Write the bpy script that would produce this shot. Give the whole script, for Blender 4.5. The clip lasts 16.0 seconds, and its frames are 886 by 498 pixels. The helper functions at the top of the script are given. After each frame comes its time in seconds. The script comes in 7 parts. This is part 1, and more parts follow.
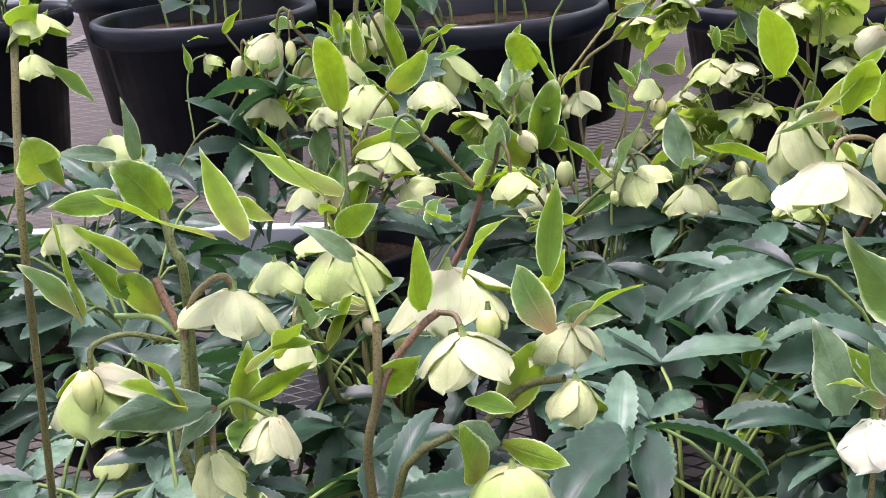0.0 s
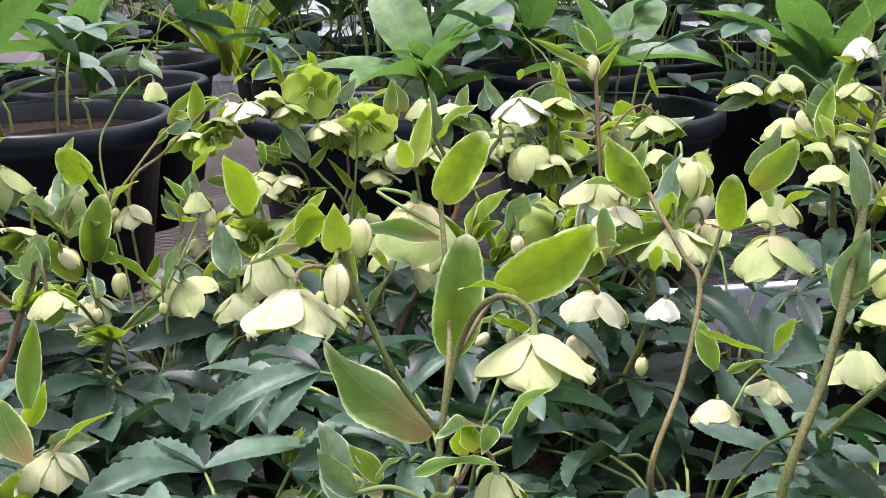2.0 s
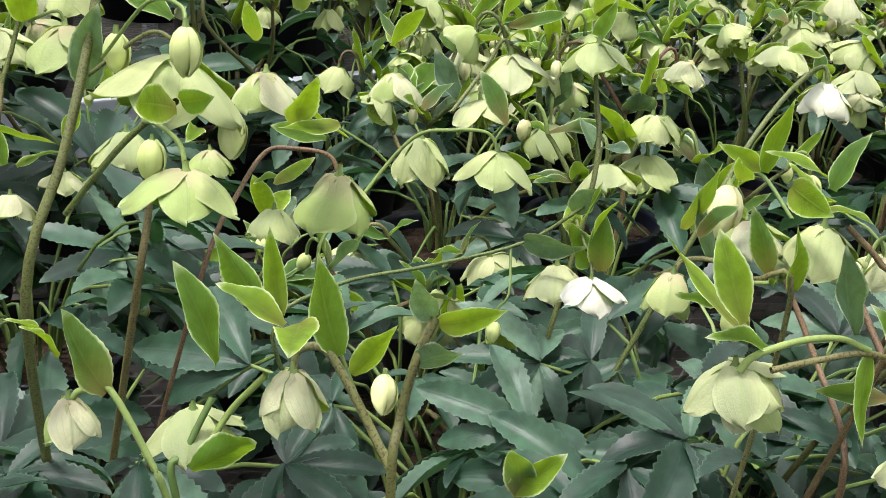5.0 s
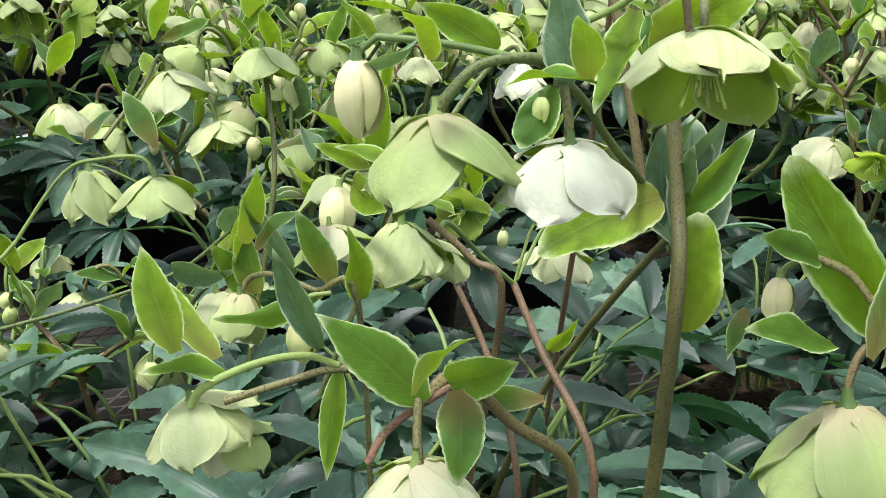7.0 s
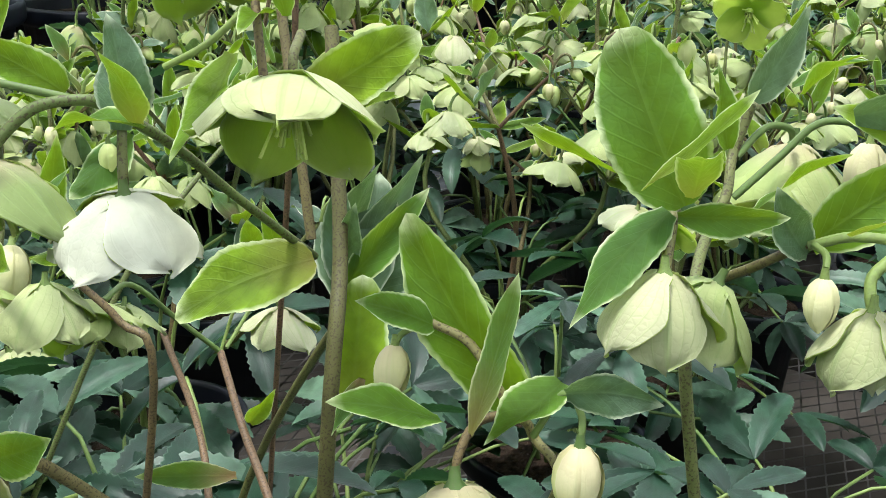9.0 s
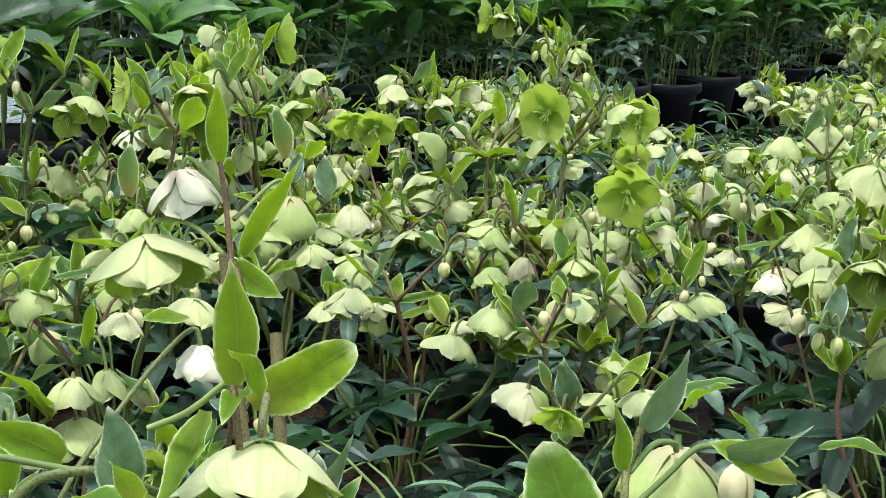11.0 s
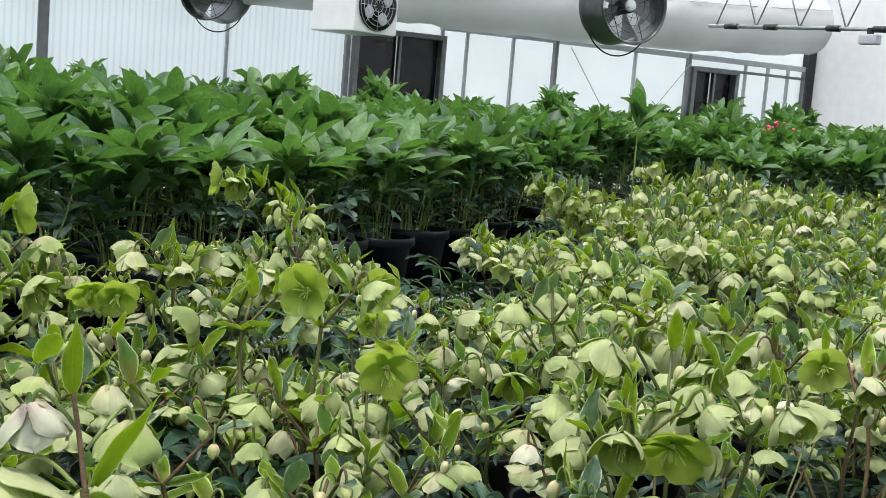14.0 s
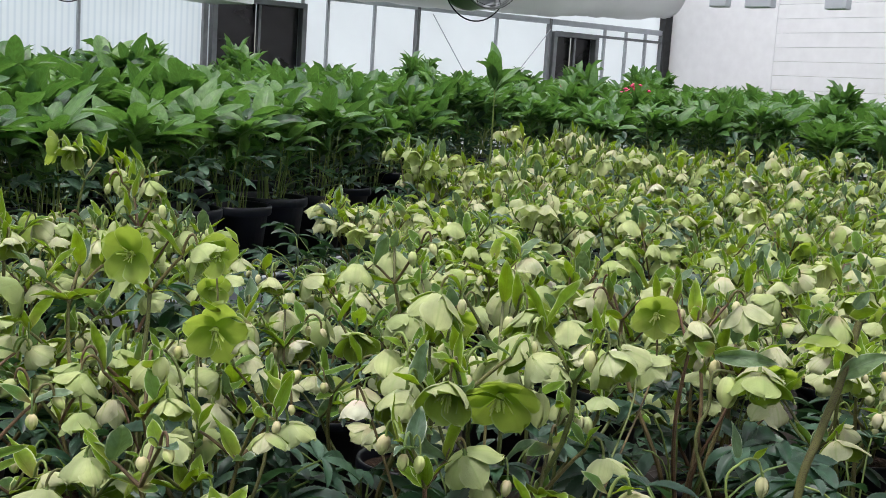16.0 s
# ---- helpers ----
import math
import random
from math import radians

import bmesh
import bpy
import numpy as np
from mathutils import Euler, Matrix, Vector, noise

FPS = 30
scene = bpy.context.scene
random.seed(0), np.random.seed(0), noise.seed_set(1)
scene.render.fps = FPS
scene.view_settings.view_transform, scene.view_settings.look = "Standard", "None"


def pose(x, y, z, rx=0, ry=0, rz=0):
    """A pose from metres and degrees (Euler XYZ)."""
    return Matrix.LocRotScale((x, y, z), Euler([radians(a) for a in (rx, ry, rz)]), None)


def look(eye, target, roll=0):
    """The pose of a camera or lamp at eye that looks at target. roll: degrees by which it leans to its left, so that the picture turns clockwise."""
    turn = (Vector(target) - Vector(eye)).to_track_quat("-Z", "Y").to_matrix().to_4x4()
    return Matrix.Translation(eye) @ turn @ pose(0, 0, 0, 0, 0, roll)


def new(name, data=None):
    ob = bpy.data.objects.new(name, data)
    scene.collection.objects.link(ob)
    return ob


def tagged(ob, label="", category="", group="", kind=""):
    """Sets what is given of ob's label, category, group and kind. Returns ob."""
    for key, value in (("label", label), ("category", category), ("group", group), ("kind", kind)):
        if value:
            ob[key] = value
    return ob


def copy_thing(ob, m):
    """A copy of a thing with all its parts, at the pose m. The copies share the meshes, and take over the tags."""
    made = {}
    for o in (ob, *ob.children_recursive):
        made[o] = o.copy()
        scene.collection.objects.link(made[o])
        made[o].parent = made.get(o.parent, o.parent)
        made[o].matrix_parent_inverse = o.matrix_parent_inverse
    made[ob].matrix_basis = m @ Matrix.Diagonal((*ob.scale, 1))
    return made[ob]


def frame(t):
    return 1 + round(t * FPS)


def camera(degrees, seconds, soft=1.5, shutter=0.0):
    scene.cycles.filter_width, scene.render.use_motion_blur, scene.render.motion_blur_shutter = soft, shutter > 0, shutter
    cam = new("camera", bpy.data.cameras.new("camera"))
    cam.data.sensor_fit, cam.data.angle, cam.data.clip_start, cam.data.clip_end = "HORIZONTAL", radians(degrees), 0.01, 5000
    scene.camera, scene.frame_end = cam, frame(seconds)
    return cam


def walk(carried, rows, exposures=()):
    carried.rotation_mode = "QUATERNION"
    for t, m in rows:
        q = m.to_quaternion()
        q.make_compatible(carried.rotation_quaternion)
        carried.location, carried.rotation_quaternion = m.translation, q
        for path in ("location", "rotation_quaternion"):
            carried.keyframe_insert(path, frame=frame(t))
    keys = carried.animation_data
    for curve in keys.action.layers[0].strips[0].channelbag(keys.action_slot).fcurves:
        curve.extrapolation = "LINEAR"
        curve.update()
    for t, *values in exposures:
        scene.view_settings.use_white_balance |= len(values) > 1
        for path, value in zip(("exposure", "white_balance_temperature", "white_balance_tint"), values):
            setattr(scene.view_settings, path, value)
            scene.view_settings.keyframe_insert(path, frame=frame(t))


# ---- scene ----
cam = camera(41.0, 16.0, 0.8)
PATH = [
    (0, (-0.049, 0.151, 1.619), (-0.29, 2.027, 0.968), -4.5),
    (0.5, (-0.038, 0.137, 1.63), (-0.16, 2.039, 1.025), -4.0),
    (1, (-0.023, 0.127, 1.636), (0.024, 2.046, 1.076), -3.1),
    (1.5, (-0.009, 0.114, 1.644), (0.226, 2.028, 1.112), -1.9),
    (2, (0.003, 0.104, 1.646), (0.425, 1.986, 1.115), -0.9),
    (2.5, (0.017, 0.098, 1.646), (0.594, 1.934, 1.101), -0.9),
    (3, (0.031, 0.097, 1.637), (0.735, 1.866, 1.026), -0.1),
    (3.5, (0.048, 0.086, 1.627), (0.864, 1.772, 0.927), 0.0),
    (4, (0.061, 0.065, 1.629), (1.039, 1.659, 0.919), 1.7),
    (4.5, (0.076, 0.06, 1.627), (1.151, 1.572, 0.88), 2.6),
    (5, (0.093, 0.051, 1.626), (1.286, 1.455, 0.848), 4.7),
    (5.2, (0.1, 0.045, 1.629), (1.329, 1.419, 0.855), 5.7),
    (7.3, (0.287, -0.028, 1.597), (1.548, 1.34, 0.865), -1.9),
    (7.5, (0.296, -0.027, 1.587), (1.569, 1.338, 0.868), -2.0),
    (8, (0.32, -0.039, 1.586), (1.599, 1.324, 0.874), -2.2),
    (8.5, (0.344, -0.064, 1.586), (1.669, 1.271, 0.908), -1.2),
    (9, (0.364, -0.076, 1.594), (1.747, 1.22, 0.955), 1.0),
    (9.5, (0.373, -0.084, 1.615), (1.806, 1.172, 1.008), 1.6),
    (10, (0.376, -0.087, 1.641), (1.858, 1.134, 1.08), 0.8),
    (10.2, (0.368, -0.089, 1.656), (1.857, 1.127, 1.102), 0.8),
    (12.3, (0.26, -0.036, 1.733), (1.947, 0.993, 1.42), 8.0),
    (12.5, (0.256, -0.025, 1.737), (1.966, 0.972, 1.45), 8.3),
    (13, (0.243, -0.015, 1.749), (2.006, 0.908, 1.55), 7.4),
    (13.5, (0.238, -0.02, 1.749), (2.038, 0.829, 1.549), 5.7),
    (14, (0.245, -0.036, 1.748), (2.075, 0.738, 1.517), 4.7),
    (14.5, (0.248, -0.046, 1.748), (2.103, 0.664, 1.509), 4.8),
    (15, (0.249, -0.058, 1.744), (2.114, 0.623, 1.499), 4.4),
    (15.5, (0.266, -0.075, 1.739), (2.148, 0.554, 1.485), 4.1),
    (16, (0.27, -0.086, 1.735), (2.169, 0.483, 1.469), 3.7),
]
walk(cam, [(t, look(eye, target, roll)) for t, eye, target, roll in PATH], [(0.0, 0.78, 6120, 33), (2.5, 0.65, 6200, 31), (5.0, 0.47, 6350, 17), (8.0, 0.44, 6100, 11), (10.0, 0.44, 6120, 10), (12.5, 0.3, 6000, 15), (13.5, 0.06, 6250, 13), (16.0, -0.1, 6300, 18)])

# ---- daylight through the white greenhouse film ----
sky = bpy.data.worlds.new("sky")
scene.world = sky
sky.use_nodes = True
sky_tex = sky.node_tree.nodes.new("ShaderNodeTexSky")
sky_tex.sky_type, sky_tex.sun_disc = "NISHITA", False
sky_tex.sun_elevation, sky_tex.sun_rotation = radians(75), radians(-61)
sky.node_tree.links.new(sky_tex.outputs[0], sky.node_tree.nodes["Background"].inputs[0])
sky.node_tree.nodes["Background"].inputs[1].default_value = 0.08
sun = new("sun", bpy.data.lights.new("sun", "SUN"))
sun.data.energy, sun.data.angle, sun.data.color = 3.75, radians(10), (1.0, 0.965, 0.91)
sun.matrix_world = look((-1.8, 1.0, 8), (0, 0, 0))


# ---- materials ----
def material(name, rough=0.5, spec=0.4):
    m = bpy.data.materials.new(name)
    m.use_nodes = True
    b = m.node_tree.nodes["Principled BSDF"]
    b.inputs["Roughness"].default_value = rough
    b.inputs["Specular IOR Level"].default_value = spec
    return m, m.node_tree.nodes, m.node_tree.links, b


def node(ns, kind, **values):
    n = ns.new("ShaderNode" + kind)
    for key, value in values.items():
        if key == "op":
            n.operation = value
        elif key == "blend":
            n.data_type, n.blend_type = "RGBA", value
        else:
            n.inputs[int(key[1:])].default_value = value
    return n


def chance(ns, ls):
    """One random number for each object and loose piece."""
    a, b = ns.new("ShaderNodeObjectInfo"), ns.new("ShaderNodeNewGeometry")
    s = node(ns, "Math", op="MULTIPLY_ADD", i1=0.37)
    ls.new(b.outputs["Random Per Island"], s.inputs[0])
    ls.new(a.outputs["Random"], s.inputs[2])
    f = node(ns, "Math", op="FRACT")
    ls.new(s.outputs[0], f.inputs[0])
    return f.outputs[0]


def ramp(ns, ls, source, *stops):
    r = ns.new("ShaderNodeValToRGB")
    while len(r.color_ramp.elements) < len(stops):
        r.color_ramp.elements.new(0.5)
    for e, (at, c) in zip(r.color_ramp.elements, stops):
        e.position, e.color = at, (*c, 1)
    ls.new(source, r.inputs[0])
    return r.outputs[0]


def mixed(ns, ls, fac, a, b, blend="MIX"):
    m = node(ns, "Mix", blend=blend)
    for value, slot in ((fac, m.inputs[0]), (a, m.inputs[6]), (b, m.inputs[7])):
        if isinstance(value, (int, float)):
            slot.default_value = value
        elif isinstance(value, tuple):
            slot.default_value = (*value, 1)
        else:
            ls.new(value, slot)
    return m.outputs[2]


def grain(ns, ls, scale, detail=4.0):
    c = ns.new("ShaderNodeTexCoord")
    n = node(ns, "TexNoise", i2=scale, i3=detail)
    ls.new(c.outputs["Object"], n.inputs["Vector"])
    return n.outputs["Fac"]


def across(ns, ls):
    """u across the blade (0 at the midrib, 1 at the margin) and v along it."""
    c, s = ns.new("ShaderNodeTexCoord"), ns.new("ShaderNodeSeparateXYZ")
    ls.new(c.outputs["UV"], s.inputs[0])
    a = node(ns, "Math", op="MULTIPLY_ADD", i1=2.0, i2=-1.0)
    ls.new(s.outputs[0], a.inputs[0])
    u = node(ns, "Math", op="ABSOLUTE")
    ls.new(a.outputs[0], u.inputs[0])
    return u.outputs[0], s.outputs[1]


def veins(ns, ls, u, v, count, slant):
    """Side veins that run forward from the midrib or, with no slant, along the blade."""
    a = node(ns, "Math", op="MULTIPLY_ADD", i1=-slant if slant else 1.0)
    ls.new(u, a.inputs[0])
    if slant:
        ls.new(v, a.inputs[2])
    else:
        a.inputs[2].default_value = 0.0
    b = node(ns, "Math", op="MULTIPLY", i1=count * 6.283)
    ls.new(a.outputs[0], b.inputs[0])
    w = node(ns, "Math", op="SINE")
    ls.new(b.outputs[0], w.inputs[0])
    mid = node(ns, "MapRange", i1=0.0, i2=0.10, i3=1.0, i4=0.0)
    ls.new(u, mid.inputs[0])
    side = node(ns, "MapRange", i1=0.86, i2=1.0, i3=0.0, i4=0.6)
    ls.new(w.outputs[0], side.inputs[0])
    m = node(ns, "Math", op="MAXIMUM")
    ls.new(mid.outputs[0], m.inputs[0])
    ls.new(side.outputs[0], m.inputs[1])
    return m.outputs[0]


def blush(ns, ls, base, v, colour):
    """Pink that spreads from the foot of some petals."""
    a = node(ns, "MapRange", i1=0.0, i2=0.5, i3=1.0, i4=0.0)
    ls.new(v, a.inputs[0])
    info = ns.new("ShaderNodeObjectInfo")
    b = node(ns, "MapRange", i1=0.35, i2=1.0, i3=0.0, i4=0.7)
    ls.new(info.outputs["Random"], b.inputs[0])
    c = node(ns, "Math", op="MULTIPLY")
    ls.new(a.outputs[0], c.inputs[0])
    ls.new(b.outputs[0], c.inputs[1])
    return mixed(ns, ls, c.outputs[0], base, colour)


def leafy(name, stops, vein, vein_share, margin, margin_share, through_colour, through_share, rough, spec, count=7, slant=0.22, bump=0.25, scale=60, pink=None):
    m, ns, ls, b = material(name, rough, spec)
    u, v = across(ns, ls)
    base = ramp(ns, ls, chance(ns, ls), *stops)
    g = grain(ns, ls, scale)
    strong = 1.6 if through_colour[0] < 0.4 else 1.0
    shade = ramp(ns, ls, g, (0.3, (1 - 0.28 * strong,) * 3), (0.75, (1 + 0.18 * strong,) * 3))
    base = mixed(ns, ls, 1.0, base, shade, "MULTIPLY")
    patch = ramp(ns, ls, grain(ns, ls, scale * 0.35, 3.0), (0.35, (0.82, 0.84, 0.86)), (0.65, (1.14, 1.10, 1.0)))
    base = mixed(ns, ls, 1.0, base, patch, "MULTIPLY")
    vn = veins(ns, ls, u, v, count, slant)
    share = node(ns, "Math", op="MULTIPLY", i1=vein_share)
    ls.new(vn, share.inputs[0])
    base = mixed(ns, ls, share.outputs[0], base, vein)
    edge = node(ns, "Math", op="MAXIMUM")
    ls.new(u, edge.inputs[0])
    ls.new(v, edge.inputs[1])
    rim = node(ns, "MapRange", i1=0.86 if "bract" in name else 0.90, i2=0.98, i3=0.0, i4=margin_share)
    ls.new(edge.outputs[0], rim.inputs[0])
    worn = node(ns, "MapRange", i1=0.35, i2=0.6, i3=0.25, i4=1.0)
    ls.new(g, worn.inputs[0])
    rim_share = node(ns, "Math", op="MULTIPLY")
    ls.new(rim.outputs[0], rim_share.inputs[0])
    ls.new(worn.outputs[0], rim_share.inputs[1])
    base = mixed(ns, ls, rim_share.outputs[0], base, margin)
    if name == "bract":
        heart = node(ns, "MapRange", i1=0.15, i2=0.85, i3=0.72, i4=1.18)
        ls.new(u, heart.inputs[0])
        tone = ns.new("ShaderNodeCombineXYZ")
        for q in range(3):
            ls.new(heart.outputs[0], tone.inputs[q])
        base = mixed(ns, ls, 1.0, base, tone.outputs[0], "MULTIPLY")
    if name == "green_petal":
        heart = node(ns, "MapRange", i1=0.1, i2=0.6, i3=0.7, i4=0.0)
        ls.new(v, heart.inputs[0])
        base = mixed(ns, ls, heart.outputs[0], base, (0.10, 0.22, 0.015))
    if pink:
        base = blush(ns, ls, base, v, pink)
    ls.new(base, b.inputs["Base Color"])
    bp = node(ns, "Bump", i0=bump, i1=0.002)
    add = node(ns, "Math", op="MULTIPLY_ADD", i1=0.5)
    ls.new(g, add.inputs[0])
    ls.new(vn, add.inputs[2])
    where = ns.new("ShaderNodeTexCoord")
    cells = ns.new("ShaderNodeTexVoronoi")
    cells.feature = "DISTANCE_TO_EDGE"
    cells.inputs["Scale"].default_value = 330.0
    ls.new(where.outputs["Object"], cells.inputs["Vector"])
    net = node(ns, "MapRange", i1=0.0, i2=0.22, i3=0.0, i4=0.18)
    ls.new(cells.outputs["Distance"], net.inputs[0])
    both = node(ns, "Math", op="ADD")
    ls.new(add.outputs[0], both.inputs[0])
    ls.new(net.outputs[0], both.inputs[1])
    ls.new(both.outputs[0], bp.inputs["Height"])
    ls.new(bp.outputs[0], b.inputs["Normal"])
    t = ns.new("ShaderNodeBsdfTranslucent")
    ls.new(mixed(ns, ls, 0.65, base, through_colour), t.inputs[0])
    mix = node(ns, "MixShader", i0=through_share)
    ls.new(b.outputs[0], mix.inputs[1])
    ls.new(t.outputs[0], mix.inputs[2])
    ls.new(mix.outputs[0], ns["Material Output"].inputs[0])
    return m


PETAL = leafy("petal", ((0.0, (0.34, 0.45, 0.15)), (0.25, (0.42, 0.51, 0.22)), (0.6, (0.50, 0.56, 0.29)), (0.95, (0.59, 0.61, 0.41))),
              (0.32, 0.44, 0.16), 0.5, (0.66, 0.72, 0.50), 0.3, (0.44, 0.60, 0.09), 0.36, 0.5, 0.2, 4, 0.0, 0.24, 45, (0.60, 0.44, 0.34))
INNER = leafy("green_petal", ((0.0, (0.21, 0.30, 0.055)), (0.5, (0.31, 0.41, 0.09)), (1.0, (0.43, 0.52, 0.15))),
              (0.20, 0.33, 0.05), 0.35, (0.66, 0.72, 0.42), 0.8, (0.48, 0.66, 0.05), 0.52, 0.5, 0.2, 5, 0.0, 0.14, 45)
PURE = leafy("white_petal", ((0.0, (0.58, 0.61, 0.45)), (0.5, (0.64, 0.66, 0.54)), (1.0, (0.72, 0.72, 0.66))),
             (0.66, 0.70, 0.52), 0.07, (0.80, 0.80, 0.73), 0.3, (0.60, 0.70, 0.28), 0.24, 0.5, 0.2, 4, 0.0, 0.14, 45, (0.72, 0.52, 0.47))
BRACT = leafy("bract", ((0.0, (0.060, 0.125, 0.045)), (0.25, (0.060, 0.145, 0.030)), (0.5, (0.085, 0.180, 0.018)), (0.75, (0.120, 0.220, 0.014)), (1.0, (0.175, 0.290, 0.020))),
              (0.22, 0.34, 0.09), 0.16, (0.62, 0.68, 0.40), 0.9, (0.34, 0.54, 0.006), 0.36, 0.55, 0.12, 8, 0.3, 0.28, 110, (0.22, 0.10, 0.06))
GREY = leafy("glaucous_bract", ((0.0, (0.055, 0.110, 0.066)), (0.5, (0.082, 0.150, 0.080)), (1.0, (0.130, 0.210, 0.110))),
             (0.18, 0.27, 0.15), 0.18, (0.58, 0.64, 0.46), 0.85, (0.22, 0.38, 0.06), 0.25, 0.48, 0.28, 8, 0.3, 0.26, 110)
LEAF = leafy("leaf", ((0.0, (0.007, 0.026, 0.016)), (0.4, (0.016, 0.050, 0.029)), (0.75, (0.040, 0.098, 0.058)), (1.0, (0.100, 0.182, 0.120))),
             (0.10, 0.17, 0.12), 0.06, (0.13, 0.21, 0.14), 0.45, (0.08, 0.25, 0.05), 0.16, 0.44, 0.36, 7, 0.3, 0.10, 80)
GREEN = leafy("tall_leaf", ((0.0, (0.020, 0.066, 0.029)), (0.5, (0.044, 0.130, 0.040)), (1.0, (0.115, 0.240, 0.064))),
              (0.18, 0.32, 0.12), 0.22, (0.13, 0.26, 0.09), 0.25, (0.19, 0.44, 0.05), 0.28, 0.36, 0.42, 8, 0.25, 0.45, 60)


def speckled(name, stops, spot, spot_share, rough=0.55, scale=900.0, low=0.52):
    m, ns, ls, b = material(name, rough, 0.35)
    base = ramp(ns, ls, chance(ns, ls), *stops)
    long = grain(ns, ls, 28.0)
    base = mixed(ns, ls, 1.0, base, ramp(ns, ls, long, (0.3, (0.7, 0.7, 0.7)), (0.7, (1.2, 1.15, 1.1))), "MULTIPLY")
    s = node(ns, "MapRange", i1=low, i2=low + 0.1, i3=0.0, i4=spot_share)
    ls.new(grain(ns, ls, scale, 2.0), s.inputs[0])
    base = mixed(ns, ls, s.outputs[0], base, spot)
    ls.new(base, b.inputs["Base Color"])
    return m


STEM = speckled("stem", ((0.0, (0.15, 0.085, 0.052)), (0.3, (0.11, 0.105, 0.034)), (0.7, (0.10, 0.150, 0.038)), (1.0, (0.18, 0.150, 0.062))), (0.045, 0.028, 0.016), 0.75, 0.55, 1000.0, 0.52)
STALK = speckled("green_stalk", ((0.0, (0.085, 0.155, 0.038)), (1.0, (0.20, 0.28, 0.072))), (0.10, 0.12, 0.05), 0.3)
BUD = leafy("bud", ((0.0, (0.42, 0.52, 0.18)), (0.4, (0.53, 0.59, 0.28)), (0.75, (0.60, 0.58, 0.37)), (1.0, (0.50, 0.57, 0.22))),
            (0.46, 0.54, 0.22), 0.2, (0.66, 0.70, 0.42), 0.25, (0.46, 0.60, 0.10), 0.10, 0.5, 0.2, 4, 0.0, 0.15, 45, (0.60, 0.36, 0.30))
STAMEN = speckled("stamen", ((0.0, (0.26, 0.38, 0.06)), (1.0, (0.46, 0.55, 0.16))), (0.5, 0.55, 0.22), 0.3, 0.5, 600)


def plain(name, colour, rough, spread=0.2, scale=30, spec=0.4, metal=0.0, bump=0.0):
    m, ns, ls, b = material(name, rough, spec)
    g = grain(ns, ls, scale, 6.0)
    low, high = (tuple(c * k for c in colour) for k in (1 - spread, 1 + spread))
    ls.new(ramp(ns, ls, g, (0.3, low), (0.7, high)), b.inputs["Base Color"])
    b.inputs["Metallic"].default_value = metal
    rr = node(ns, "MapRange", i1=0.3, i2=0.7, i3=rough * 0.8, i4=min(1.0, rough * 1.2))
    ls.new(g, rr.inputs[0])
    ls.new(rr.outputs[0], b.inputs["Roughness"])
    if bump:
        bp = node(ns, "Bump", i0=1.0, i1=bump)
        ls.new(g, bp.inputs["Height"])
        ls.new(bp.outputs[0], b.inputs["Normal"])
    return m


POT = plain("black_plastic", (0.004, 0.006, 0.011), 0.45, 0.3, 20, 0.3)
SOIL = plain("soil", (0.030, 0.020, 0.013), 0.95, 0.6, 160, 0.1, 0, 0.01)
STEEL = plain("galvanised_steel", (0.42, 0.44, 0.46), 0.45, 0.15, 25, 0.5, 0.8)
RAIL = plain("aluminium_rail", (0.50, 0.53, 0.57), 0.5, 0.08, 12, 0.5, 0.3)
# brown concrete, its colour lowered to hold the plants' shade under the benches
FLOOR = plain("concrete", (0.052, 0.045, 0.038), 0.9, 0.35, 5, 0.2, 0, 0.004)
WHITE = plain("white_paint", (0.80, 0.81, 0.82), 0.45, 0.04, 8)
DARK = plain("dark_steel", (0.035, 0.037, 0.038), 0.4, 0.3, 15, 0.5, 0.4)
FANGREY = plain("fan_metal", (0.10, 0.11, 0.105), 0.35, 0.3, 14, 0.5, 0.7)
GRATE = plain("rusted_mesh", (0.085, 0.080, 0.074), 0.6, 0.35, 22, 0.3, 0.3)
FRAME = plain("weathered_frame", (0.20, 0.21, 0.22), 0.5, 0.2, 10, 0.4, 0.4)
BLACK = plain("dark_opening", (0.014, 0.014, 0.015), 0.16, 0.4, 4, 0.4)
PINK = plain("pink_petal", (0.65, 0.06, 0.16), 0.5, 0.3, 30)
BLUE = plain("blue_plastic", (0.03, 0.16, 0.60), 0.4, 0.1, 40)
YELLOW = plain("yellow_petal", (0.75, 0.62, 0.12), 0.5, 0.2, 30)


